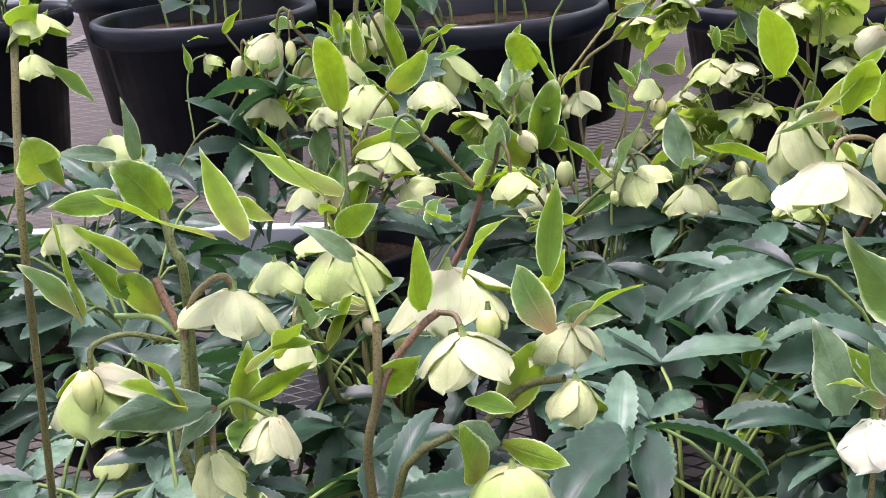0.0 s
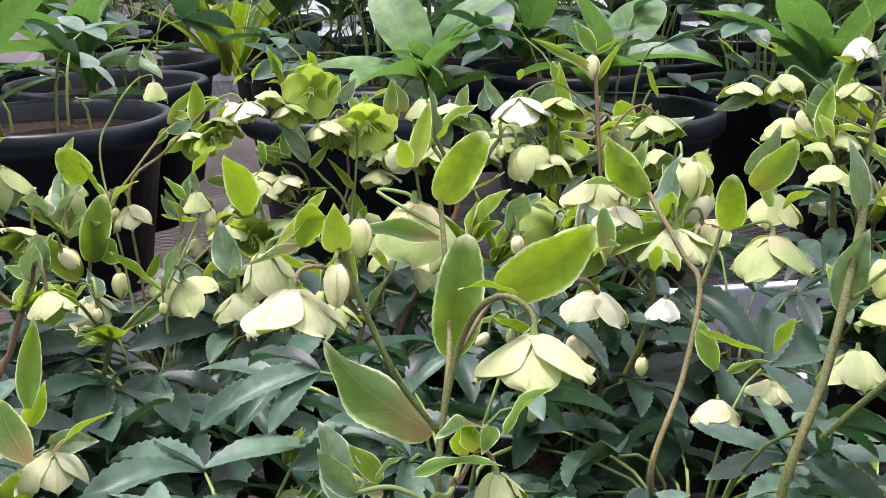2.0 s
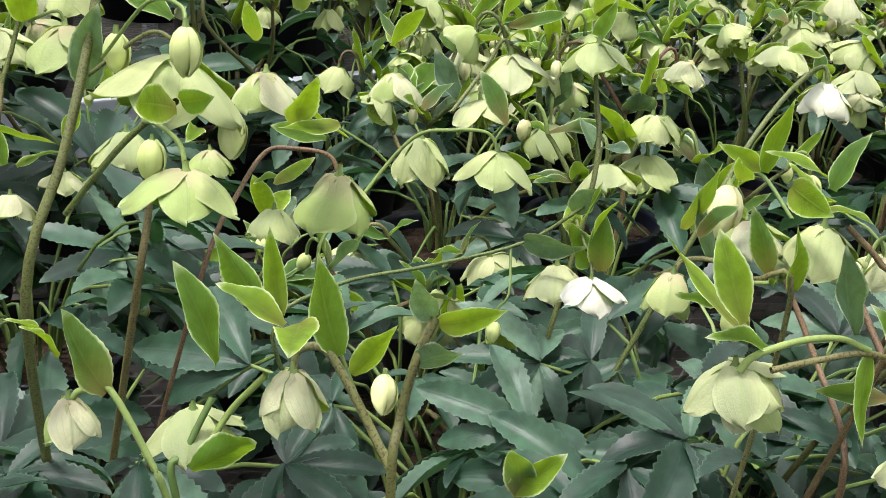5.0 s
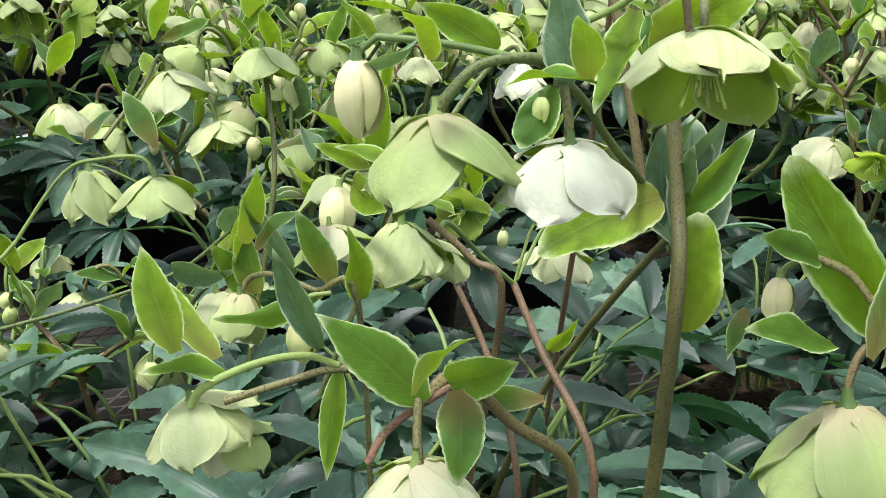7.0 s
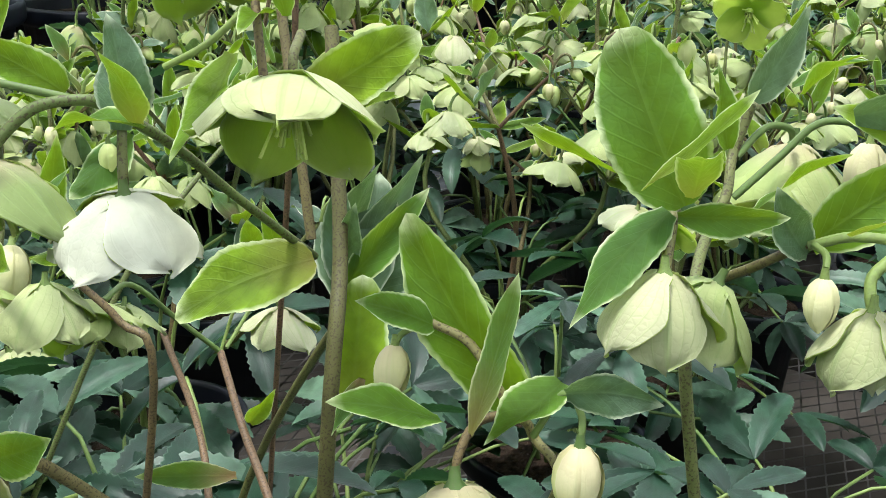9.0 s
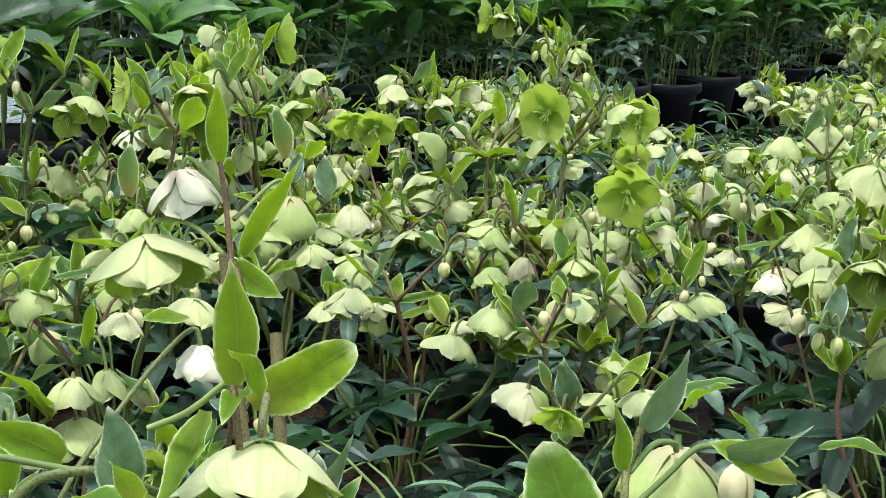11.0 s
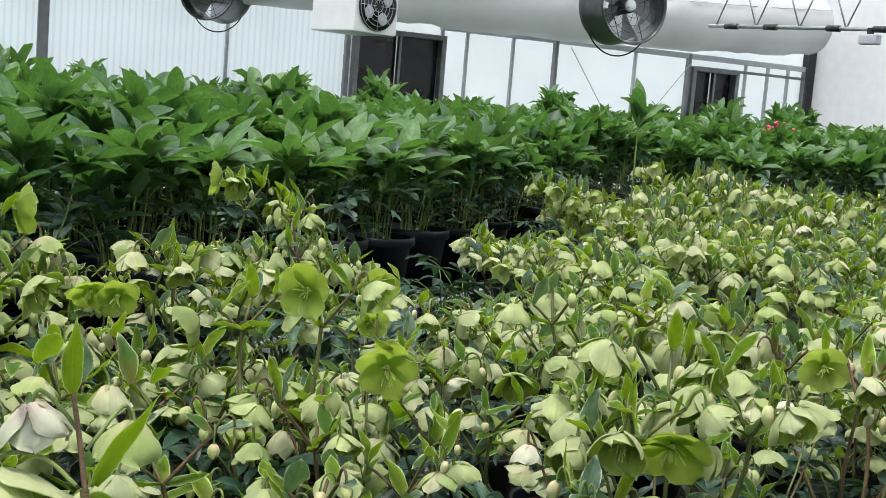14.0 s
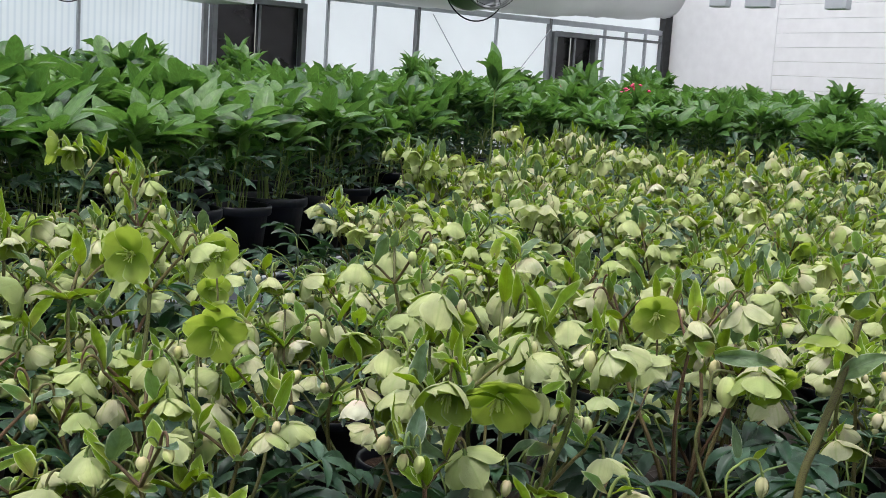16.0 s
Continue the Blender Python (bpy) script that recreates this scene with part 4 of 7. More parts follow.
bloom(spot, (-0.159, -0.065, 0.516), "tight", 0.66, 6, 114)
bloom(spot, (-0.165, -0.054, 0.523), "bud", 0.75, 5, 117)
stem(spot, 1.4, (-0.165, -0.054, 0.523), (-0.159, -0.051, 0.527), (-0.156, -0.046, 0.528))
bract(spot, (-0.129, -0.065, 0.521), (-0.141, -0.076, 0.502), (-0.85, -0.35, 0.39), 0.017, 20)
bloom(spot, (-0.040, -0.029, 0.512), "bell", 0.53, 8, 142)
bloom(spot, (-0.007, -0.034, 0.513), "bell", 0.51, 8, 140)
stem(spot, 2.4, (0.053, -0.021, 0.485), (0.017, -0.024, 0.457), (-0.018, -0.029, 0.431), (-0.011, -0.018, 0.265), (-0.005, -0.009, 0.130))
stem(spot, 2.0, (-0.219, 0.104, 0.581), (-0.222, 0.099, 0.571), (-0.223, 0.096, 0.560))
bract(spot, (-0.219, 0.104, 0.581), (-0.215, 0.103, 0.623), (-0.57, -0.80, 0.20), 0.019, 0)
stem(spot, 3.2, (-0.116, 0.224, 0.586), (-0.119, 0.216, 0.561), (-0.126, 0.202, 0.530), (-0.137, 0.178, 0.472))
stem(spot, 1.7, (-0.215, 0.112, 0.579), (-0.223, 0.123, 0.567), (-0.230, 0.136, 0.559))
bract(spot, (-0.134, 0.185, 0.527), (-0.110, 0.148, 0.556), (-0.60, -0.76, 0.26), 0.028, 15)
bract(spot, (-0.109, 0.186, 0.454), (-0.090, 0.160, 0.498), (-0.60, -0.70, 0.38), 0.018, 10)
bract(spot, (-0.111, 0.190, 0.458), (-0.101, 0.176, 0.506), (-0.60, -0.71, 0.37), 0.014, 10)
near_plant(*spot)
spot = start_plant(0.74, 0.45, 6, 3)
stem(spot, 1.9, (-0.029, -0.094, 0.622), (-0.033, -0.103, 0.600), (-0.038, -0.112, 0.577), (-0.046, -0.127, 0.545), (-0.028, -0.078, 0.317), (-0.014, -0.038, 0.130))
bract(spot, (-0.029, -0.094, 0.622), (-0.040, -0.099, 0.663), (-0.74, -0.62, 0.24), 0.013, 5)
bloom(spot, (-0.040, -0.077, 0.617), "white", 0.80, 12, 222)
stem(spot, 1.6, (-0.040, -0.077, 0.616), (-0.037, -0.080, 0.623), (-0.033, -0.090, 0.615), (-0.029, -0.098, 0.604))
bloom(spot, (-0.052, -0.066, 0.583), "open", 1.13, 18, 163)
stem(spot, 1.6, (-0.052, -0.066, 0.582), (-0.048, -0.070, 0.591), (-0.043, -0.090, 0.591), (-0.038, -0.106, 0.579))
bloom(spot, (0.016, -0.097, 0.599), "bell", 0.80, 10, 127)
stem(spot, 1.5, (0.016, -0.097, 0.599), (0.006, -0.098, 0.609), (-0.028, -0.103, 0.594))
bract(spot, (-0.028, -0.109, 0.577), (-0.023, -0.138, 0.631), (-0.74, -0.60, 0.31), 0.014, 20)
bract(spot, (-0.037, -0.114, 0.574), (-0.037, -0.151, 0.565), (-0.74, -0.60, 0.32), 0.017, 20)
near_plant(*spot)
spot = start_plant(0.55, 0.55, 6, 4)
bloom(spot, (0.055, 0.056, 0.411), "open", 0.95, 10, 157)
stem(spot, 1.7, (0.055, 0.055, 0.411), (0.052, 0.064, 0.422), (0.034, 0.079, 0.422), (0.018, 0.101, 0.412), (-0.016, 0.109, 0.373), (-0.059, 0.096, 0.336), (-0.036, 0.059, 0.223), (-0.018, 0.029, 0.130))
bloom(spot, (0.094, 0.094, 0.464), "open", 0.96, 14, 177)
bloom(spot, (0.143, 0.059, 0.476), "open", 0.93, 8, 133)
stem(spot, 2.4, (0.147, 0.067, 0.469), (0.143, 0.056, 0.443), (0.122, 0.028, 0.388), (0.075, 0.017, 0.246), (0.037, 0.009, 0.130))
stem(spot, 2.0, (0.094, 0.094, 0.464), (0.092, 0.101, 0.473), (0.079, 0.102, 0.455), (0.042, 0.091, 0.430))
bloom(spot, (0.047, 0.128, 0.400), "tight", 1.07, 8, 141)
bloom(spot, (0.053, 0.170, 0.436), "bell", 0.79, 10, 143)
stem(spot, 1.6, (0.064, -0.027, 0.403), (0.031, -0.003, 0.372), (-0.024, 0.022, 0.358), (-0.084, 0.040, 0.350), (-0.128, 0.037, 0.327), (-0.079, 0.023, 0.219), (-0.039, 0.011, 0.130))
bloom(spot, (0.039, -0.056, 0.366), "white", 0.65, 4, 132)
bloom(spot, (0.045, -0.021, 0.360), "bell", 0.87, 10, 174)
bract(spot, (0.052, -0.052, 0.367), (0.042, -0.054, 0.404), (-0.69, -0.61, 0.39), 0.019, 5)
bract(spot, (0.025, -0.009, 0.377), (0.035, -0.048, 0.379), (-0.65, -0.66, 0.38), 0.021, 30)
bract(spot, (0.060, -0.016, 0.392), (0.060, -0.033, 0.420), (-0.68, -0.64, 0.35), 0.018, 10)
bract(spot, (0.061, -0.034, 0.362), (0.034, -0.027, 0.391), (-0.69, -0.62, 0.39), 0.022, 10)
stem(spot, 1.4, (0.039, -0.056, 0.365), (0.044, -0.050, 0.372), (0.053, -0.025, 0.391))
bloom(spot, (0.001, -0.015, 0.329), "bud", 0.77, 4, 137)
stem(spot, 1.2, (0.001, -0.016, 0.328), (0.004, -0.014, 0.337), (0.011, -0.015, 0.346), (0.024, 0.001, 0.368))
bloom(spot, (0.299, 0.132, 0.384), "bell", 0.85, 6, 130)
bloom(spot, (0.369, 0.162, 0.416), "bell", 0.81, 8, 129)
bloom(spot, (0.354, 0.054, 0.456), "open", 0.86, 12, 124)
bloom(spot, (0.288, -0.032, 0.455), "white", 0.85, 5, 122)
stem(spot, 2.4, (0.288, -0.033, 0.455), (0.287, -0.026, 0.466), (0.266, -0.018, 0.449), (0.221, -0.024, 0.419), (0.164, -0.040, 0.380), (0.096, -0.024, 0.242), (0.040, -0.012, 0.130))
near_plant(*spot)
spot = start_plant(0.60, 0.40, 5, 5)
bloom(spot, (-0.083, -0.022, 0.432), "tight", 0.66, 6, 128)
stem(spot, 1.7, (-0.083, -0.022, 0.432), (-0.078, -0.023, 0.438), (-0.075, -0.037, 0.443), (-0.066, -0.054, 0.438), (-0.057, -0.071, 0.433), (-0.035, -0.044, 0.266), (-0.017, -0.021, 0.130))
bract(spot, (-0.062, -0.052, 0.435), (-0.109, -0.040, 0.428), (-0.77, -0.51, 0.38), 0.011, 30)
bloom(spot, (-0.077, -0.057, 0.429), "bud", 1.00, 5, 124)
stem(spot, 1.5, (-0.077, -0.057, 0.429), (-0.073, -0.055, 0.437), (-0.064, -0.062, 0.439))
bract(spot, (-0.063, -0.061, 0.442), (-0.073, -0.058, 0.474), (-0.78, -0.50, 0.38), 0.014, 5)
bloom(spot, (-0.040, -0.031, 0.454), "bell", 0.67, 8, 164)
bloom(spot, (-0.022, -0.059, 0.458), "bell", 0.80, 6, 121)
stem(spot, 2.2, (-0.013, -0.066, 0.459), (-0.004, -0.083, 0.443), (0.000, -0.098, 0.421), (0.000, -0.060, 0.261), (0.000, -0.029, 0.130))
bract(spot, (-0.039, -0.048, 0.478), (-0.040, -0.075, 0.471), (-0.80, -0.52, 0.30), 0.020, 25)
bloom(spot, (0.002, 0.016, 0.450), "bud", 1.09, 20, 126)
stem(spot, 1.6, (0.002, 0.016, 0.450), (0.008, 0.015, 0.457), (0.017, 0.006, 0.456), (0.008, -0.022, 0.443))
bract(spot, (0.017, 0.009, 0.460), (-0.010, 0.012, 0.474), (-0.79, -0.54, 0.30), 0.012, 20)
bract(spot, (0.018, 0.007, 0.458), (0.019, 0.002, 0.501), (-0.79, -0.54, 0.30), 0.014, 10)
bract(spot, (-0.058, -0.027, 0.434), (-0.074, -0.014, 0.478), (-0.75, -0.54, 0.37), 0.010, 10)
near_plant(*spot)
spot = start_plant(0.20, 0.72, 6, 6)
stem(spot, 2.3, (-0.038, -0.103, 0.485), (-0.037, -0.095, 0.494), (-0.047, -0.085, 0.500), (-0.058, -0.073, 0.490), (-0.068, -0.067, 0.464), (-0.078, -0.075, 0.427), (-0.081, -0.086, 0.387), (-0.050, -0.053, 0.246), (-0.024, -0.026, 0.130))
bloom(spot, (-0.038, -0.103, 0.485), "open", 0.98, 10, 164)
stem(spot, 2.2, (-0.057, 0.013, 0.527), (-0.059, -0.008, 0.488), (-0.067, -0.047, 0.460), (-0.078, -0.075, 0.427))
bract(spot, (-0.062, -0.030, 0.450), (-0.055, -0.034, 0.515), (-0.19, -0.92, 0.35), 0.030, 10)
stem(spot, 2.4, (-0.080, -0.074, 0.428), (-0.102, -0.079, 0.463), (-0.121, -0.080, 0.512), (-0.125, -0.084, 0.530))
bloom(spot, (-0.152, -0.101, 0.517), "open", 0.87, 10, 197)
stem(spot, 1.6, (-0.152, -0.102, 0.516), (-0.147, -0.095, 0.524), (-0.136, -0.093, 0.524), (-0.124, -0.084, 0.514))
bloom(spot, (-0.162, -0.073, 0.528), "tight", 0.71, 8, 238)
stem(spot, 1.6, (-0.162, -0.073, 0.527), (-0.156, -0.073, 0.534), (-0.140, -0.078, 0.535), (-0.125, -0.085, 0.528))
bloom(spot, (-0.133, -0.114, 0.531), "bud", 0.74, 2, 174)
stem(spot, 1.2, (-0.133, -0.114, 0.531), (-0.131, -0.103, 0.534), (-0.125, -0.084, 0.530))
bract(spot, (-0.130, -0.093, 0.531), (-0.130, -0.103, 0.558), (-0.10, -0.96, 0.26), 0.016, 5)
bract(spot, (-0.057, 0.013, 0.526), (-0.038, -0.003, 0.565), (-0.19, -0.96, 0.23), 0.025, 5)
bract(spot, (-0.068, -0.030, 0.516), (-0.110, -0.033, 0.529), (-0.18, -0.95, 0.26), 0.013, 35)
bract(spot, (-0.145, -0.078, 0.531), (-0.170, -0.090, 0.522), (-0.07, -0.96, 0.26), 0.010, 35)
bract(spot, (-0.142, -0.069, 0.528), (-0.137, -0.084, 0.543), (-0.07, -0.96, 0.26), 0.013, 20)
bract(spot, (-0.074, -0.037, 0.411), (-0.135, -0.026, 0.455), (-0.17, -0.90, 0.41), 0.039, 30)
bloom(spot, (-0.067, 0.036, 0.521), "bell", 1.15, 6, 170)
stem(spot, 1.6, (-0.067, 0.036, 0.520), (-0.071, 0.039, 0.526), (-0.087, 0.044, 0.527), (-0.058, 0.009, 0.512))
bloom(spot, (-0.110, -0.034, 0.531), "bud", 0.86, 5, 173)
bract(spot, (-0.040, -0.047, 0.490), (0.004, -0.071, 0.521), (-0.23, -0.93, 0.30), 0.033, 10)
stem(spot, 1.9, (-0.068, -0.067, 0.464), (-0.040, -0.047, 0.489), (-0.010, -0.045, 0.492), (0.009, -0.040, 0.490), (0.019, -0.035, 0.481))
bloom(spot, (0.022, -0.026, 0.478), "open", 0.75, 10, 101)
bloom(spot, (0.111, 0.085, 0.432), "white", 0.53, 6, 157)
bloom(spot, (0.105, 0.361, 0.256), "bud", 1.45, 3, 164)
near_plant(*spot)
spot = start_plant(0.42, 0.98, 6, 7)
bloom(spot, (-0.088, -0.031, 0.461), "open", 0.85, 10, 160)
bloom(spot, (-0.097, -0.002, 0.477), "bell", 0.96, 8, 221)
stem(spot, 1.6, (-0.088, -0.032, 0.460), (-0.083, -0.030, 0.471), (-0.064, -0.036, 0.471))
stem(spot, 2.8, (-0.064, -0.036, 0.471), (-0.051, -0.074, 0.431), (-0.045, -0.093, 0.409), (-0.071, -0.124, 0.350), (-0.105, -0.152, 0.294), (-0.064, -0.090, 0.204), (-0.031, -0.040, 0.130))
bract(spot, (-0.064, -0.036, 0.471), (-0.108, -0.040, 0.513), (-0.36, -0.91, 0.22), 0.032, 15)
stem(spot, 2.5, (-0.023, -0.084, 0.462), (-0.034, -0.089, 0.433), (-0.045, -0.093, 0.409))
bract(spot, (-0.029, -0.106, 0.457), (-0.038, -0.120, 0.497), (-0.42, -0.87, 0.25), 0.025, 5)
bloom(spot, (0.013, -0.091, 0.477), "bell", 0.87, 6, 152)
bloom(spot, (-0.015, -0.142, 0.460), "bell", 1.11, 8, 152)
stem(spot, 1.6, (-0.015, -0.142, 0.459), (-0.018, -0.138, 0.470), (-0.027, -0.107, 0.457))
bloom(spot, (0.042, -0.115, 0.502), "open", 0.66, 8, 180)
bloom(spot, (-0.021, -0.022, 0.491), "bud", 1.18, 3, 156)
bract(spot, (-0.025, -0.129, 0.493), (-0.006, -0.153, 0.525), (-0.44, -0.87, 0.21), 0.025, 10)
bract(spot, (-0.017, -0.108, 0.497), (-0.007, -0.130, 0.531), (-0.44, -0.88, 0.20), 0.021, 10)
near_plant(*spot)
spot = start_plant(0.33, 0.68, 5, 8)
stem(spot, 3.4, (0.011, -0.051, 0.533), (-0.005, -0.067, 0.497), (-0.025, -0.084, 0.456), (-0.052, -0.095, 0.390), (-0.032, -0.058, 0.247), (-0.016, -0.029, 0.130))
stem(spot, 2.4, (-0.028, -0.091, 0.428), (-0.013, -0.118, 0.466), (-0.004, -0.136, 0.486), (0.001, -0.155, 0.500))
stem(spot, 2.8, (0.025, -0.080, 0.450), (0.017, -0.088, 0.414), (0.007, -0.095, 0.380), (0.004, -0.058, 0.242), (0.002, -0.029, 0.130))
bloom(spot, (0.025, -0.106, 0.507), "bell", 1.26, 8, 145)
stem(spot, 1.7, (0.025, -0.106, 0.507), (0.024, -0.104, 0.515), (0.017, -0.091, 0.515), (-0.004, -0.069, 0.491))
bloom(spot, (0.005, -0.157, 0.534), "bud", 0.97, 4, 143)
stem(spot, 1.4, (0.005, -0.157, 0.534), (0.008, -0.146, 0.541), (0.003, -0.123, 0.538), (-0.000, -0.078, 0.502))
bloom(spot, (0.008, -0.077, 0.513), "bud", 1.09, 3, 148)
bract(spot, (0.010, -0.050, 0.533), (-0.001, -0.057, 0.567), (-0.51, -0.83, 0.22), 0.013, 10)
bract(spot, (0.017, -0.052, 0.536), (0.059, -0.081, 0.551), (-0.52, -0.83, 0.22), 0.017, 30)
bract(spot, (0.009, -0.114, 0.537), (0.002, -0.122, 0.566), (-0.55, -0.80, 0.24), 0.010, 5)
bract(spot, (0.002, -0.053, 0.479), (0.000, -0.058, 0.528), (-0.49, -0.82, 0.30), 0.021, 15)
bloom(spot, (-0.008, -0.181, 0.476), "open", 0.85, 6, 143)
stem(spot, 1.7, (-0.008, -0.181, 0.476), (-0.007, -0.174, 0.486), (-0.012, -0.164, 0.493), (-0.010, -0.144, 0.489))
bloom(spot, (-0.016, -0.165, 0.487), "bud", 0.72, 3, 144)
bract(spot, (-0.004, -0.165, 0.500), (-0.028, -0.171, 0.510), (-0.56, -0.76, 0.32), 0.021, 30)
bract(spot, (-0.002, -0.165, 0.503), (0.007, -0.183, 0.509), (-0.57, -0.76, 0.31), 0.015, 30)
bloom(spot, (0.045, -0.003, 0.435), "bell", 0.84, 8, 148)
bloom(spot, (0.043, 0.090, 0.381), "bell", 0.54, 6, 152)
bloom(spot, (0.009, 0.097, 0.368), "bell", 0.66, 8, 155)
bloom(spot, (-0.018, 0.163, 0.377), "bud", 0.75, 3, 158)
bloom(spot, (0.103, -0.139, 0.443), "tight", 0.97, 6, 115)
stem(spot, 1.7, (0.103, -0.139, 0.443), (0.101, -0.131, 0.452), (0.087, -0.119, 0.454), (0.075, -0.110, 0.451), (0.055, -0.117, 0.434), (0.025, -0.136, 0.406), (0.015, -0.083, 0.254), (0.007, -0.040, 0.130))
bract(spot, (0.074, -0.139, 0.475), (0.075, -0.149, 0.505), (-0.51, -0.81, 0.30), 0.018, 8)
bract(spot, (0.092, -0.153, 0.477), (0.059, -0.152, 0.475), (-0.54, -0.79, 0.30), 0.013, 30)
bloom(spot, (0.051, -0.117, 0.478), "bud", 1.02, 15, 151)
bloom(spot, (0.129, -0.019, 0.466), "bell", 0.90, 8, 149)
bloom(spot, (0.130, 0.054, 0.394), "bell", 0.66, 8, 152)
bloom(spot, (0.132, -0.027, 0.379), "bell", 0.72, 8, 148)
near_plant(*spot)
spot = start_plant(0.10, 0.52, 5, 9)
bloom(spot, (0.023, 0.023, 0.453), "tight", 0.56, 4, 167)
stem(spot, 1.5, (0.023, 0.023, 0.452), (0.021, 0.026, 0.460), (0.016, 0.028, 0.461), (0.008, 0.027, 0.449), (0.003, 0.024, 0.435), (0.002, 0.015, 0.267), (0.001, 0.007, 0.130))
bract(spot, (0.015, 0.028, 0.461), (0.011, 0.018, 0.478), (-0.19, -0.89, 0.42), 0.011, 10)
bract(spot, (-0.035, 0.039, 0.443), (-0.056, 0.035, 0.465), (-0.09, -0.89, 0.45), 0.013, 15)
stem(spot, 1.6, (-0.035, 0.039, 0.443), (-0.020, 0.035, 0.446), (-0.004, 0.028, 0.440))
bloom(spot, (-0.009, 0.012, 0.440), "open", 0.65, 6, 175)
stem(spot, 1.6, (-0.009, 0.012, 0.440), (-0.006, 0.015, 0.450), (0.002, 0.021, 0.447), (0.013, 0.042, 0.453))
bloom(spot, (0.026, 0.033, 0.447), "tight", 0.59, 5, 170)
bract(spot, (0.014, 0.042, 0.453), (0.011, 0.034, 0.473), (-0.13, -0.91, 0.39), 0.012, 10)
near_plant(*spot)
spot = start_plant(0.36, 0.36, 4, 10)
stem(spot, 2.3, (-0.035, -0.035, 0.479), (-0.043, -0.036, 0.465), (-0.048, -0.036, 0.444), (-0.053, -0.040, 0.416), (-0.032, -0.025, 0.259), (-0.016, -0.012, 0.130))
bract(spot, (-0.035, -0.034, 0.479), (-0.048, -0.032, 0.495), (-0.58, -0.69, 0.44), 0.011, 5)
bract(spot, (-0.034, -0.036, 0.477), (-0.022, -0.057, 0.489), (-0.58, -0.68, 0.45), 0.011, 25)
bract(spot, (-0.043, -0.036, 0.464), (-0.034, -0.053, 0.478), (-0.56, -0.68, 0.48), 0.012, 20)
bloom(spot, (-0.066, 0.004, 0.449), "tight", 0.65, 6, 147)
stem(spot, 2.0, (-0.066, 0.004, 0.449), (-0.063, 0.005, 0.456), (-0.056, -0.001, 0.457), (-0.051, -0.011, 0.444), (-0.046, -0.030, 0.420))
bract(spot, (-0.052, -0.004, 0.455), (-0.061, 0.005, 0.491), (-0.51, -0.72, 0.47), 0.016, 5)
bract(spot, (-0.050, -0.009, 0.449), (-0.041, -0.023, 0.471), (-0.51, -0.71, 0.49), 0.011, 10)
bloom(spot, (-0.041, -0.017, 0.450), "bud", 0.64, 50, 142)
bract(spot, (-0.056, 0.029, 0.457), (-0.060, 0.031, 0.490), (-0.47, -0.76, 0.45), 0.010, 10)
bract(spot, (-0.057, 0.042, 0.455), (-0.070, 0.051, 0.485), (-0.46, -0.77, 0.44), 0.014, 5)
bloom(spot, (-0.130, 0.050, 0.434), "tight", 0.53, 6, 159)
stem(spot, 1.7, (-0.129, 0.049, 0.434), (-0.126, 0.048, 0.437), (-0.118, 0.042, 0.438), (-0.111, 0.022, 0.413), (-0.109, 0.014, 0.401), (-0.067, 0.008, 0.252), (-0.033, 0.004, 0.130))
bract(spot, (-0.119, 0.042, 0.437), (-0.134, 0.053, 0.466), (-0.34, -0.80, 0.50), 0.017, 5)
bloom(spot, (-0.088, 0.037, 0.423), "bell", 0.66, 6, 153)
stem(spot, 1.8, (-0.074, 0.009, 0.447), (-0.081, 0.020, 0.430), (-0.088, 0.021, 0.420))
stem(spot, 1.9, (-0.086, 0.026, 0.433), (-0.097, 0.025, 0.414), (-0.103, 0.021, 0.397), (-0.064, 0.013, 0.250), (-0.031, 0.006, 0.130))
bract(spot, (-0.101, 0.014, 0.414), (-0.083, -0.007, 0.436), (-0.38, -0.74, 0.55), 0.014, 30)
bract(spot, (-0.012, -0.062, 0.414), (-0.016, -0.063, 0.437), (-0.59, -0.58, 0.56), 0.014, 10)
bract(spot, (-0.014, -0.059, 0.415), (-0.006, -0.073, 0.434), (-0.59, -0.58, 0.56), 0.012, 20)
near_plant(*spot)
spot = start_plant(-0.10, 0.62, 6, 11)
stem(spot, 2.6, (-0.029, -0.059, 0.478), (-0.030, -0.068, 0.452), (-0.035, -0.072, 0.410), (-0.021, -0.044, 0.256), (-0.010, -0.022, 0.130))
stem(spot, 1.8, (-0.029, -0.059, 0.478), (-0.034, -0.046, 0.485), (-0.041, -0.033, 0.495))
bract(spot, (-0.041, -0.033, 0.495), (-0.056, -0.044, 0.513), (0.20, -0.92, 0.33), 0.010, 10)
bloom(spot, (-0.047, -0.022, 0.497), "bell", 0.76, 8, -168)
bract(spot, (-0.050, -0.012, 0.498), (-0.035, -0.020, 0.514), (0.21, -0.93, 0.31), 0.015, 10)
bract(spot, (-0.012, -0.055, 0.481), (-0.015, -0.059, 0.513), (0.14, -0.92, 0.37), 0.012, 5)
stem(spot, 2.2, (-0.006, -0.055, 0.480), (-0.013, -0.058, 0.475), (-0.025, -0.064, 0.461), (-0.030, -0.069, 0.448))
bloom(spot, (0.004, -0.066, 0.475), "open", 0.70, 8, -143)
stem(spot, 1.6, (0.004, -0.066, 0.475), (0.001, -0.059, 0.480), (-0.006, -0.055, 0.480))
bloom(spot, (0.012, -0.044, 0.476), "bud", 0.79, 4, -175)
bloom(spot, (-0.010, 0.016, 0.471), "bell", 1.00, 6, -173)
bloom(spot, (0.043, -0.042, 0.469), "bell", 0.58, 8, -209)
